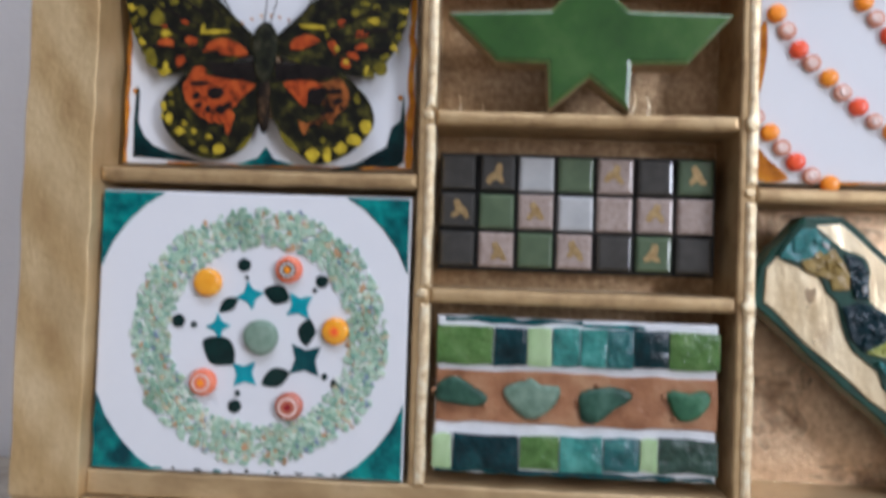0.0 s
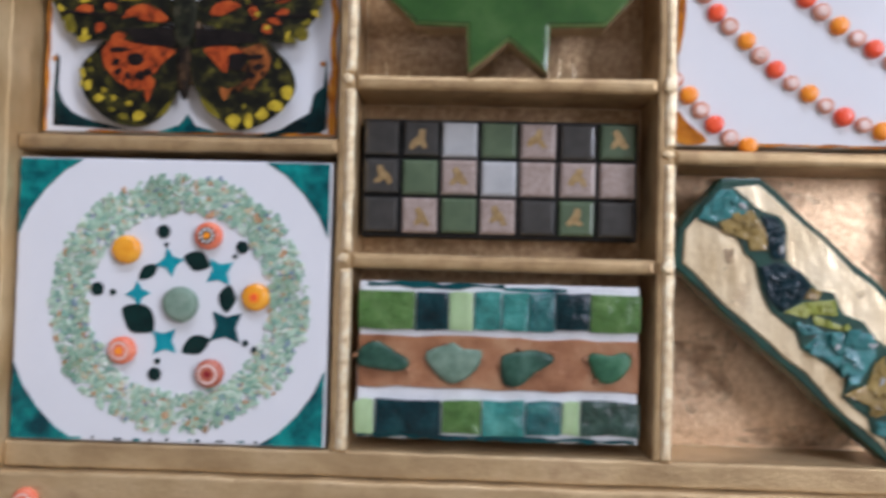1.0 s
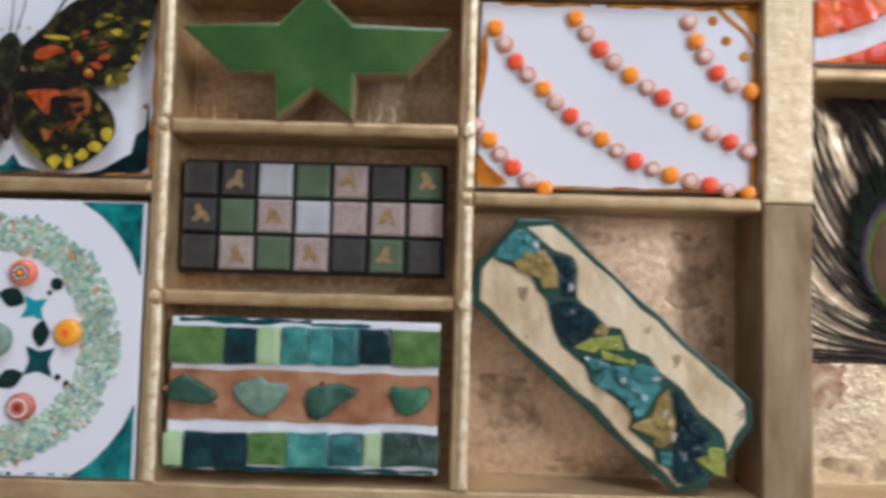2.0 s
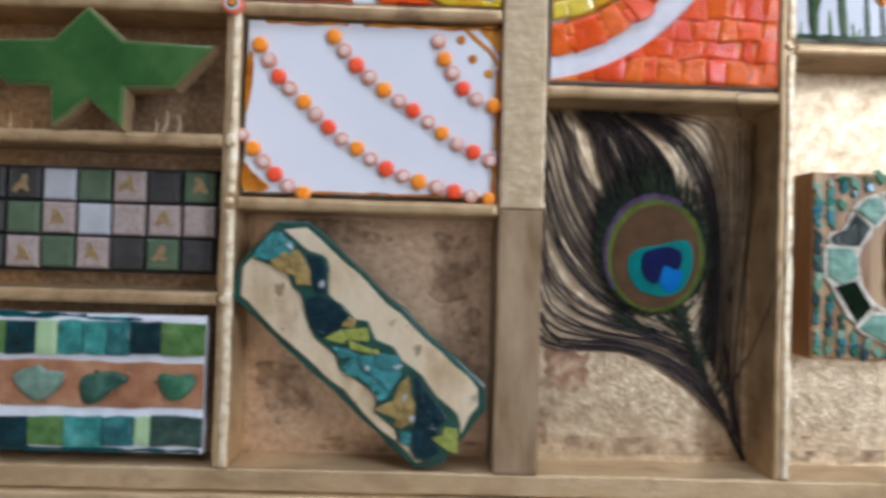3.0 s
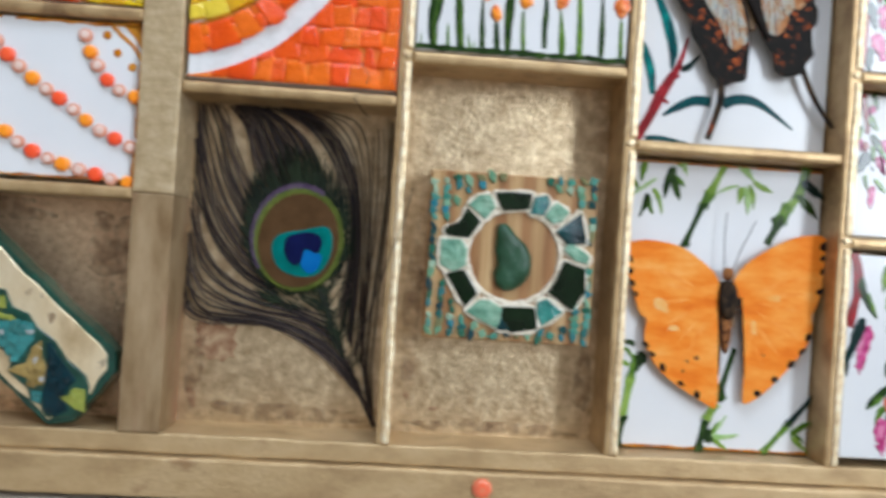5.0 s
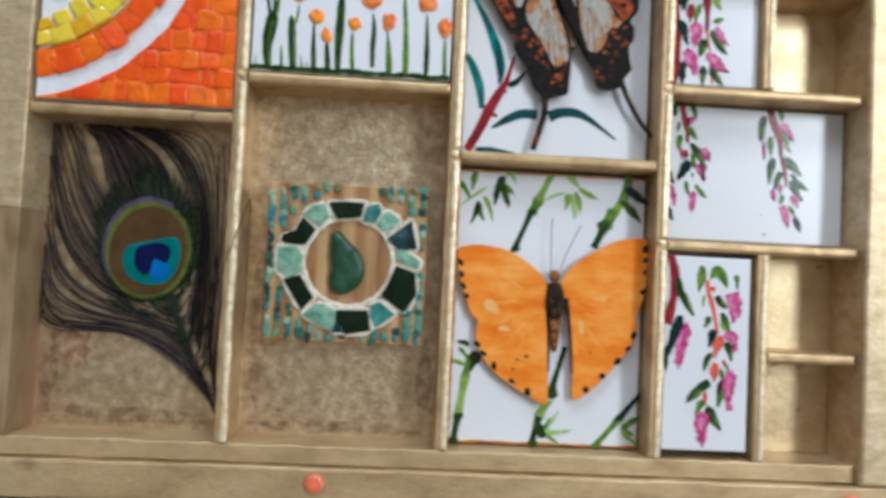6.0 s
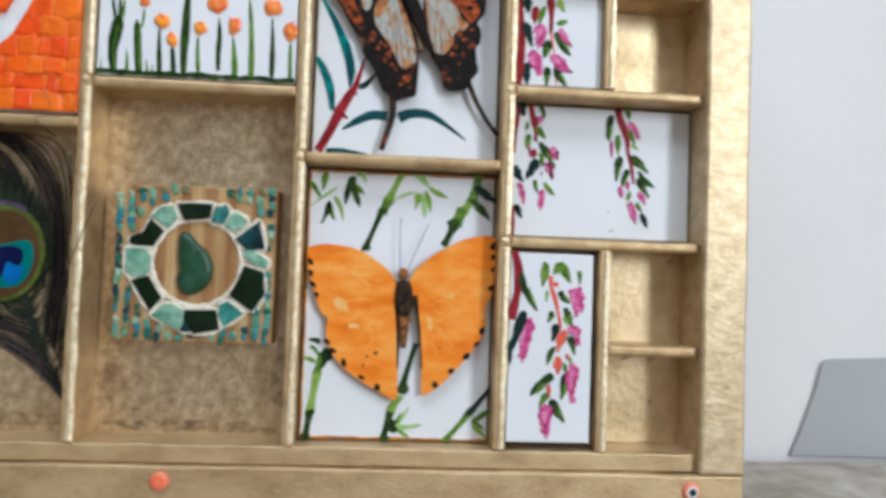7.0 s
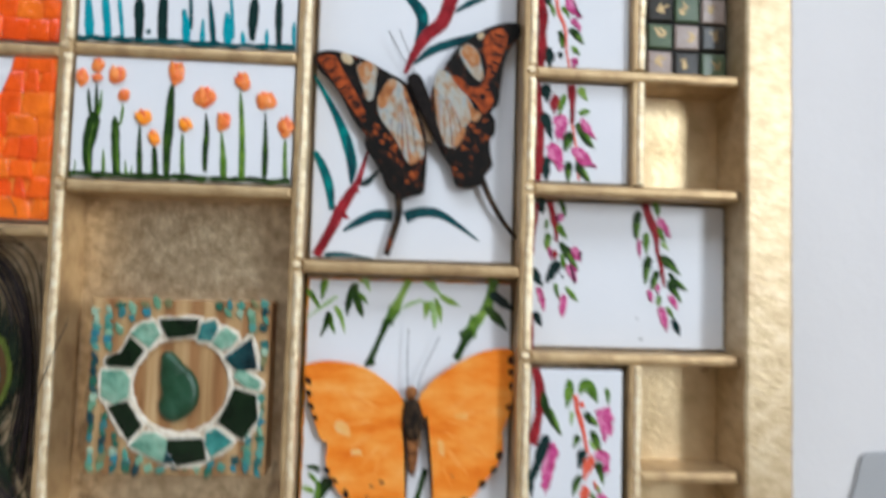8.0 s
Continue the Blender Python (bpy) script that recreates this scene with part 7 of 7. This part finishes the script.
for ax, az, bx, bz, w0, w1, m in ((481.9, 99.4, 489.6, 118.5, 2.6, 2.3, LEAF_DARK), (490.2, 119.1, 493.7, 126.3, 3.8, 4.6, LEAF_MID), (493.7, 126.3, 500, 140.1, 3.6, 2.4, LEAF_LIGHT), (523.4, 103.1, 528.9, 114.5, 2.6, 4.1, LEAF_DARK), (529.2, 114.6, 533.1, 122.7, 5.4, 4.8, LEAF_MID), (533.2, 121.8, 538, 127.9, 4.1, 3.5, LEAF_LIGHT), (537.5, 125.8, 541.2, 141.8, 4.5, 3.6, LEAF_MID), (455.2, 1.7, 457, 14, 2.8, 3.1, LEAF_DARK), (457, 14, 459.9, 34, 3.4, 3.4, LEAF_LIGHT), (459.9, 34, 461.7, 45.6, 3.4, 2.5, LEAF_MID), (495.2, 0.7, 498.5, 15.6, 2.9, 3.2, LEAF_DARK), (498.5, 15.6, 502.8, 24.4, 3.8, 4.1, LEAF_LIGHT), (503.4, 25.2, 510.6, 51.5, 3.5, 2.0, LEAF_DARK), (527.5, 1, 539.4, 15, 2.6, 2.6, LEAF_MID), (539.7, 15.6, 552.5, 30.9, 2.9, 2.0, INK)):
    paint(bamboo_tile, stroke([(ax, az), ((ax + bx) / 2, (az + bz) / 2), (bx, bz)], lambda s: (w0 + (w1 - w0) * s) * (1.55 - 0.5 * math.sin(math.pi * s))), m, FACE - 0.0004 * (ax - 440), "cane_length")
for x, z, a, b, m in ((482.7, 100.6, 2.2, 1.3, LEAF_DARK), (490.5, 119.4, 2.1, 1.3, LEAF_DARK), (528.6, 115.1, 3.4, 2.1, LEAF_DARK), (532.3, 121.8, 3.3, 1.2, LEAF_MID), (539.7, 15.9, 2.1, 1.5, LEAF_DARK), (504.2, 27.6, 3.0, 1.8, LEAF_DARK), (495.8, 1.2, 2.2, 1.3, LEAF_DARK), (456.9, 14.6, 2.1, 1.2, LEAF_DARK), (499.9, 7.9, 2.2, 2.4, LEAF_DARK), (455.7, 2.6, 1.9, 1.3, LEAF_DARK)):
    paint(bamboo_tile, blob(x, z, a * 1.25, b * 1.35, 20, 0.3), m, FACE - 0.1, "cane_joint")
for leaves in (((452.0, 134.1, 458.4, 125.3, 2.2, LEAF_MID), (460.7, 139.7, 459.1, 129.7, 2.6, LEAF_MID), (466.5, 131.7, 451.9, 120.6, 1.2, LEAF_PALE), (462.7, 124.2, 458.9, 112.4, 2.3, LEAF_DARK), (462.7, 123.7, 466.0, 114.1, 2.3, LEAF_MID), (465.2, 126.7, 470.3, 114.0, 1.7, LEAF_LIGHT), (475.5, 138.0, 470.9, 122.5, 3.2, LEAF_DARK), (474.2, 135.0, 478.7, 121.6, 3.2, LEAF_DARK), (475.7, 133.3, 480.8, 128.2, 2.0, LEAF_MID), (478.6, 140.4, 481.8, 133.5, 1.5, LEAF_PALE), (476.4, 138.3, 482.8, 139.7, 1.5, LEAF_LIGHT)),
               ((507.4, 130.9, 495.2, 125.2, 1.2, LEAF_PALE), (508.6, 130.4, 507.7, 122.1, 2.6, LEAF_LIGHT), (510.4, 130.5, 512.6, 117.2, 2.6, LEAF_PALE), (512.7, 131.7, 515.7, 120.0, 2.0, LEAF_LIGHT), (510.3, 140.3, 515.9, 132.8, 2.1, LEAF_PALE), (515.0, 133.3, 524.9, 128.6, 2.3, LEAF_LIGHT), (506.5, 140.1, 512.3, 134.7, 1.4, LEAF_PALE), (539.3, 135.5, 550.9, 126.9, 3.9, INK), (537.1, 128.5, 548.2, 116.7, 3.3, LEAF_DARK)),
               ((501.4, 7.3, 508.8, 18.7, 1.5, LEAF_PALE), (501.3, 7.9, 515.5, 9.5, 2.0, LEAF_PALE), (501.4, 7.3, 510.0, 1.4, 1.7, LEAF_LIGHT), (502.2, 9.4, 504.3, 15.1, 1.5, LEAF_MID), (541.6, 10.7, 551.7, 17.5, 2.6, LEAF_MID), (541.6, 9.8, 550.4, 2.0, 2.1, LEAF_LIGHT), (541.5, 12.7, 548.5, 7.0, 1.5, LEAF_MID), (461.0, 50.4, 454.6, 51.8, 2.2, LEAF_DARK), (459.1, 40.3, 452.1, 42.5, 2.0, LEAF_LIGHT), (464.8, 47.4, 462.0, 37.2, 4.1, LEAF_DARK), (455.9, 48.9, 460.1, 43.8, 1.7, LEAF_MID))):
    for *d, m in leaves:
        paint(bamboo_tile, dab(*d[:4], d[4] * 1.25), m, FACE - 0.0006 * d[0] + 0.23, "painted_leaf")
b3 = paper_butterfly("paper_butterfly", (503, 11, 26), "bright orange printed paper butterfly with black edge spots")
part("foam_pad", plate(rect(498, 62, 508, 84), 14.5, 4.2, 0.2), CARD, b3)
Y3 = 10.6
ow_l = wing(b3, spline([(452.8, 97.9), (456.7, 100.6), (465.2, 101.5), (479.5, 99.1), (491.3, 91.9), (497.3, 86.3), (500.1, 78.5), (500.6, 64.7), (501.1, 50.3), (501.6, 36), (501.2, 22.9), (495.1, 24.8), (484.9, 30.3), (473.2, 38.4), (466.1, 48.2), (463.8, 56.7), (464.6, 63.3), (461.1, 66.1), (457.7, 75.1), (454.1, 86.5)], 3), Y3, WING_ORANGE, "wing")
ow_r = wing(b3, spline([(506, 83.1), (508.7, 89.5), (517.2, 97.3), (531.6, 105.7), (541.8, 108.6), (548.6, 108.6), (551.4, 104), (550.5, 92.2), (549.7, 80.5), (547.2, 73.1), (545.9, 69.3), (546.6, 64.3), (545.4, 57), (540.6, 49.4), (532.2, 39.1), (523.7, 30.3), (515.5, 25.1), (513.9, 28.8), (513.9, 39.1), (513.1, 53.5), (510.7, 64.9), (508, 76.4)], 3), Y3, WING_ORANGE, "wing")
for m, spots in ((ow_l, [(454.5, 92.2), (455.5, 86.5), (456.3, 80.5), (458.3, 75.2), (464.8, 51.6), (468.1, 47.1), (474, 41), (483.1, 33.7), (491.5, 28.7)]), (ow_r, [(549.6, 103.9), (550, 98), (549.9, 91.6), (549.3, 81.9), (545, 59.4), (542.2, 52.6), (537.2, 45.9), (529.3, 37.9), (521.1, 30.9)])):
    for x, z in spots:
        paint(m, blob(x, z, RNG.uniform(1.5, 2.3), RNG.uniform(1.1, 1.6), RNG.uniform(20, 70) * (1 if m is ow_r else -1), 0.3), BODY, Y3 - 0.5, "edge_spot", 0.2)
for m, x, z, a, b in ((ow_l, 471.5, 70.6, 4.6, 3.2), (ow_l, 478.1, 59.9, 3.0, 1.4), (ow_r, 526.6, 76.9, 3.4, 1.5), (ow_r, 517.2, 62.2, 1.8, 3.6)):
    paint(m, blob(x, z, a, b, RNG.uniform(-15, 15), 0.3), WING_GLOW, Y3 - 0.46, "wing_marking", 0.08)
for m, x, z, a in ((ow_l, 490.1, 46.1, 1.3), (ow_l, 485.5, 44.3, 0.9), (ow_l, 483.7, 39.7, 0.8), (ow_r, 522.8, 49.4, 0.7)):
    paint(m, blob(x, z, a, a * 0.8), BODY_RUST, Y3 - 0.52, "wing_spot", 0.12)
# faint deeper and paler rays that run out from the body
for m, cx, sg in ((ow_l, 499.5, -1), (ow_r, 507.5, 1)):
    for k in range(6):
        a = radians(-66 + 20 * k + RNG.uniform(-4, 4))
        q0, q1 = RNG.uniform(8, 16), RNG.uniform(28, 40)
        p = [(cx + sg * q * math.cos(a), 76 + q * math.sin(a) * (0.62 if a > 0 else 1.0)) for q in (q0, (q0 + q1) / 2, q1)]
        paint(m, stroke(p, leaf_width(RNG.uniform(1.4, 2.4))), WING_LIGHT, Y3 - 0.47, "wing_ray", 0.05)
for m, p in ((ow_l, [(499.8, 71.9), (500.8, 59), (501.5, 38.9)]), (ow_r, [(509.4, 76.5), (511.8, 59.2), (513.6, 38.5)])):
    paint(m, stroke(p, taper(2.2, 0.8)), BODY_DUSK, Y3 - 0.5, "wing_base", 0.12)
part("head", pebble(blob(502.7, 87.3, 2.6, 3.2, 0, 0.1, 8, 5), Y3 - 0.4, 2.2), BODY_RUST, b3, "rust-brown head", True)
part("body", pebble(spline([(500.2, 83.5), (499, 78.5), (498.9, 72.7), (500.8, 67.6), (503.7, 65.6), (507.1, 67.7), (508.4, 73), (507.6, 79.3), (505.4, 83.6)], 4), Y3 - 0.4, 2.6), BODY_DUSK, b3, smooth=True)
part("abdomen", pebble(spline([(501.7, 67.6), (501.7, 59), (503.1, 50.1), (505.4, 50.1), (506.6, 59.1), (506, 67.7)], 4), Y3 + 1.0, 2.0), BODY_RUST, b3, "rust-brown abdomen", True)
for pts in ([(501, 87.8), (500.2, 102.3), (500.5, 116.9)], [(504.7, 88.5), (508.9, 100.3), (515.2, 113.9)]):
    part("antenna", plate(stroke(pts, 0.35), Y3 - 0.5, 0.3, 0.1), BODY, b3)

# the flowering vines


def touches(parent, y, items):
    """Leaves and petals, each one touch of the brush from its broad end to its tip; darker leaves take a lighter streak."""
    for i, (ax, az, bx, bz, w, m) in enumerate(items):
        y -= 0.012
        petal = m is PINK or m is CORAL_PAINT
        bx, bz = bx + (bx - ax) * 0.08, bz + (bz - az) * 0.08
        paint(parent, dab(ax, az, bx, bz, w * (1.0 if petal else 0.96), 0.085 if petal else 0.045), m, y - (0.05 if petal else 0), "painted_petal" if petal else "painted_leaf")
        if m is LEAF_DARK and w > 2.4:
            p = [(ax + (bx - ax) * u + 0.12 * w, az + (bz - az) * u) for u in (0.4, 0.98)]
            paint(parent, dab(*p[0], *p[1], w * 0.42), LEAF_MID, y - 0.3, "leaf_streak", 0.1)
        if m is PINK and w > 3.4:
            p = [(ax + (bx - ax) * u - 0.15 * w, az + (bz - az) * u) for u in (0.15, 0.6)]
            paint(parent, dab(*p[0], *p[1], w * 0.4), PINK_PALE, y - 0.36, "petal_streak", 0.08)


def stem(parent, y, p, a, b, m=RED):
    """A painted stem that swells and thins along its way."""
    paint(parent, stroke(p, lambda s: (a + (b - a) * s) * (1 + 0.14 * math.sin(11 * s + a)), 8), m, y, "vine_stem")


stem(vine_mid, 5.4, [(557.5, 237.3), (558.2, 224.8), (560.0, 211.5), (559.5, 199.6), (558.0, 188.8)], 4.8, 4.6)
stem(vine_mid, 5.4, [(574.6, 236.0), (575.4, 227.3), (575.4, 216.8)], 4.6, 1.6)
stem(vine_mid, 5.4, [(575.4, 216.8), (577.1, 208.0), (578.0, 199.1), (579.1, 189.6)], 1.2, 0.9, CORAL_PAINT)
touches(vine_mid, 5.4, ((561.8, 235.5, 562.9, 227.5, 5.2, INK), (561.2, 222.0, 565.4, 209.7, 4.8, INK), (564.2, 200.7, 563.6, 189.4, 4.5, INK), (571.7, 231.0, 569.0, 220.9, 3.0, LEAF_MID), (574.6, 212.9, 572.1, 204.1, 4.8, LEAF_DARK), (578.1, 217.6, 585.6, 206.3, 3.6, LEAF_DARK), (573.5, 198.8, 573.7, 189.3, 3.6, LEAF_DARK), (578.2, 199.7, 583.9, 189.8, 3.6, LEAF_DARK), (578.8, 235.0, 582.3, 229.2, 3.6, LEAF_LIGHT), (578.6, 222.1, 583.9, 223.9, 3.0, LEAF_MID)))
touches(vine_mid, 5.4, ((567.3, 230.7, 566.6, 221.7, 4.4, RED), (571.1, 220.8, 569.0, 209.3, 6.6, PINK), (565.2, 206.1, 570.3, 194.8, 6.6, PINK), (580.1, 219.5, 586.7, 210.9, 3.6, PINK), (576.3, 205.5, 586.4, 197.1, 6.0, PINK)))
stem(vine_top, 5.4, [(557.4, 288.0), (558.4, 276.8), (560.5, 268.6), (560.1, 260.2), (560.3, 251.9), (558.3, 243.2)], 4.6, 4.6)
stem(vine_top, 5.4, [(565.7, 288.5), (566.7, 277.3), (568.2, 270.4), (571.1, 263.6), (572.1, 252.6), (573.7, 244.0)], 2.2, 1.0, CORAL_PAINT)
touches(vine_top, 5.4, ((561.9, 280.4, 562.6, 274.9, 4.5, INK), (562.5, 253.4, 563.7, 244.6, 4.9, INK), (563.1, 275.7, 565.5, 268.9, 2.2, LEAF_MID), (569.5, 274.1, 573.0, 268.8, 2.2, LEAF_MID), (568.4, 262.1, 569.9, 253.8, 3.2, LEAF_DARK), (573.3, 263.2, 579.5, 256.8, 3.9, LEAF_DARK), (574.6, 254.6, 578.3, 250.9, 2.5, LEAF_MID), (568.6, 251.8, 569.2, 248.5, 2.4, INK)))
touches(vine_top, 5.4, ((572.2, 279.3, 578.2, 269.6, 4.5, PINK), (574.4, 268.0, 578.6, 263.2, 3.0, PINK), (576.4, 249.2, 575.3, 244.1, 3.2, PINK)))
stem(vine_wide, 15, [(561.0, 180.1), (560.1, 168.9), (559.3, 154.4)], 3.4, 1.2)
stem(vine_wide, 15, [(559.5, 126.4), (560.0, 117.7), (559.7, 108.5)], 1.4, 2.0)
stem(vine_wide, 15, [(567.7, 180.5), (569.4, 172.4), (570.8, 166.4), (571.0, 160.9)], 3.6, 1.6)
stem(vine_wide, 15, [(615.1, 181.3), (617.1, 174.6), (620.7, 165.6), (621.5, 158.0), (623.9, 148.9), (625.0, 140.4)], 4.6, 1.2)
touches(vine_wide, 15, ((563.7, 181.8, 563.9, 174.8, 4.2, INK), (560.4, 147.8, 564.5, 139.5, 4.2, INK), (561.3, 126.8, 564.5, 120.0, 3.6, INK), (572.6, 181.0, 574.9, 173.8, 2.7, LEAF_DARK), (566.1, 171.6, 565.6, 166.7, 2.1, LEAF_MID), (567.2, 164.7, 566.5, 157.1, 3.6, LEAF_MID), (571.6, 169.1, 575.8, 163.2, 3.7, LEAF_MID), (572.8, 160.7, 581.3, 148.3, 3.9, LEAF_DARK), (571.8, 151.3, 566.6, 141.7, 5.3, INK), (573.8, 155.0, 574.7, 147.5, 2.8, LEAF_MID), (573.8, 145.0, 574.8, 142.6, 0.9, INK), (571.2, 140.7, 572.9, 133.8, 2.4, LEAF_MID), (576.1, 139.1, 581.7, 132.7, 2.7, LEAF_MID)))
touches(vine_wide, 15, ((612.1, 177.4, 610.8, 164.2, 4.3, LEAF_DARK), (616.0, 166.9, 616.2, 156.8, 3.4, LEAF_MID), (619.7, 181.8, 621.4, 175.1, 2.9, LEAF_MID), (622.5, 169.6, 625.4, 163.0, 3.1, LEAF_MID), (623.6, 162.6, 627.1, 159.1, 2.2, LEAF_LIGHT), (617.8, 155.4, 615.6, 142.5, 4.0, LEAF_DARK), (623.1, 155.3, 632.3, 147.4, 4.7, LEAF_DARK), (622.0, 148.2, 618.8, 139.2, 3.7, LEAF_DARK), (627.6, 147.5, 636.2, 139.3, 2.9, LEAF_DARK), (627.1, 143.5, 633.2, 134.0, 4.0, LEAF_DARK), (623.2, 136.1, 622.1, 131.1, 2.8, LEAF_MID), (626.7, 130.7, 630.3, 125.1, 2.2, LEAF_MID), (629.7, 124.7, 632.9, 117.3, 3.4, INK)))
touches(vine_wide, 15, ((562.5, 138.2, 565.2, 128.1, 3.6, PINK), (573.3, 175.0, 571.6, 170.3, 3.1, PINK), (567.7, 158.6, 568.7, 152.3, 1.8, PINK), (579.9, 158.6, 582.8, 152.0, 4.2, PINK), (577.0, 150.0, 580.6, 141.7, 4.3, PINK), (575.0, 135.4, 574.3, 124.8, 3.9, PINK), (621.2, 173.6, 627.3, 165.3, 4.0, PINK), (612.4, 163.7, 612.6, 154.5, 1.9, PINK), (617.3, 138.3, 618.6, 133.1, 2.8, PINK), (622.2, 141.5, 622.0, 136.9, 2.2, PINK), (627.9, 136.2, 631.4, 130.0, 3.1, PINK), (623.3, 130.6, 626.4, 119.8, 4.0, PINK), (570.4, 157.0, 570.3, 151.8, 2.8, RED)))
for x, z, r in ((611.6, 124.8, 0.7), (613.6, 114.6, 1.1)):
    paint(vine_wide, blob(x, z, r, r * 0.8), PLAIN_GREY, 15, "paint_fleck", 0.1)
stem(vine_low, 0.6, [(558.8, 101.2), (561.1, 92.7), (561.3, 82.7), (559.8, 74.1), (557.8, 66.4)], 4.4, 4.6)
stem(vine_low, 0.6, [(578.0, 89.1), (578.7, 83.2), (580.6, 77.5), (582.5, 70.4), (583.9, 62.7)], 2.4, 1.8, CORAL_PAINT)
part("enamel_dot", dome(581.0, 84.9, 0.6, 1.4, 0.5, 10), CORAL_PAINT, vine_low)
paint(vine_low, stroke([(579.7, 89.8), (582.2, 93.9), (585.5, 91.4), (588.3, 85.7)], leaf_width(5.6)), LEAF_MID, 0.6, "painted_leaf")
touches(vine_low, 0.6, ((562.5, 91.0, 570.9, 72.4, 3.8, LEAF_DARK), (575.2, 96.0, 573.8, 84.2, 4.3, LEAF_MID), (592.5, 92.4, 593.3, 85.6, 2.4, LEAF_MID), (576.4, 81.7, 576.0, 75.9, 1.7, LEAF_LIGHT), (582.6, 81.5, 587.7, 75.7, 3.8, LEAF_DARK), (585.7, 73.3, 589.7, 64.5, 3.8, LEAF_DARK), (585.2, 68.2, 588.5, 64.2, 2.3, LEAF_LIGHT), (579.3, 71.2, 577.1, 65.7, 2.9, LEAF_DARK), (581.2, 64.9, 579.7, 56.6, 4.1, INK)))
touches(vine_low, 0.6, ((588.7, 58.8, 591.2, 49.7, 3.5, LEAF_DARK), (581.2, 52.9, 577.7, 44.4, 3.2, LEAF_DARK), (586.4, 45.1, 587.1, 40.0, 2.3, LEAF_MID), (588.9, 48.0, 589.9, 44.3, 1.7, LEAF_MID), (587.1, 40.0, 585.1, 27.2, 4.1, LEAF_DARK), (581.0, 38.7, 569.7, 28.7, 4.9, LEAF_DARK), (577.8, 29.6, 574.5, 21.7, 3.5, LEAF_MID), (579.9, 26.5, 586.3, 15.6, 4.9, LEAF_DARK), (565.1, 71.1, 557.7, 48.8, 4.9, INK), (558.6, 55.6, 558.7, 43.7, 2.9, INK)))
touches(vine_low, 0.6, ((567.2, 67.2, 564.6, 46.1, 6.4, PINK), (590.4, 84.0, 591.9, 69.5, 7.0, PINK), (587.4, 61.3, 594.4, 61.5, 3.8, PINK), (592.1, 63.2, 592.9, 54.0, 4.1, PINK), (591.9, 44.9, 591.5, 25.9, 6.1, PINK), (578.5, 23.4, 578.3, 9.0, 7.2, PINK), (586.3, 61.6, 583.0, 51.6, 4.4, CORAL_PAINT), (583.4, 48.4, 583.3, 39.3, 4.1, CORAL_PAINT), (578.8, 33.9, 579.3, 27.4, 2.0, CORAL_PAINT), (587.7, 49.9, 587.8, 46.8, 1.7, CORAL_PAINT)))

# the small dark mosaic in the corner compartment
corner = thing("small_mosaic_panel", (636, 18, 243.2), "small dark panel of gilt-marked glass tiles", "mosaic panel", "tiles set in the tray")
part("backing_sheet", plate(rect(613.6, 243.4, 656.0, 300), BACK, BACK - 14.2, 0.3), GROUT_DARK, corner)
for row in range(4):
    for col in range(3):
        x, z = 614.8 + 13.7 * col, 245.0 + 13.9 * row
        sq = part("small_tile", plate(rect(x, z, x + 12.3, z + 12.3), 14.2, 2.4, 1.0, steps=2), (KEY_TAUPE, KEY_DARK, KEY_GREEN)[(row * 2 + col) % 3], corner)
        for k in range(2):
            a, b = x + RNG.uniform(4, 8), z + RNG.uniform(3.5, 6)
            paint(sq, stroke([(a, b), (a + RNG.uniform(-2, 2), b + 2.2), (a + RNG.uniform(-3, 3), b + 4.4)], taper(1.9, 0.7)), GILT, 11.8, "gilt_mark", 0.12)

# beads glued along the tray's front
for x, z, y, body, rings in ((-108.7, -19.6, -3.5, BEAD_CORAL, ((0.66, BEAD_PINK), (0.5, BEAD_CORAL))), (116.0, -18.8, -3.5, BEAD_CORAL, ((0.66, BEAD_WHITE), (0.5, BEAD_RED), (0.25, INK))),
                             (388.8, -16.7, -3.5, BEAD_CORAL, ((0.55, BEAD_RED), (0.4, BEAD_CORAL))), (652.4, -17.6, -3.5, BEAD_CORAL, ((0.66, BEAD_WHITE), (0.42, INK))),
                             (113.6, 187.4, -0.4, BEAD_CORAL, ((0.62, BEAD_WHITE), (0.45, INK), (0.25, BEAD_ORANGE)))):
    t = thing("cane_bead", (x, y, z), "round orange patterned glass bead glued on gold wood", "glass bead", "beads on the tray")
    cane_disc(t, x, z, y + 0.3, 4.6, body, 2.6, rings, name="bead_body")
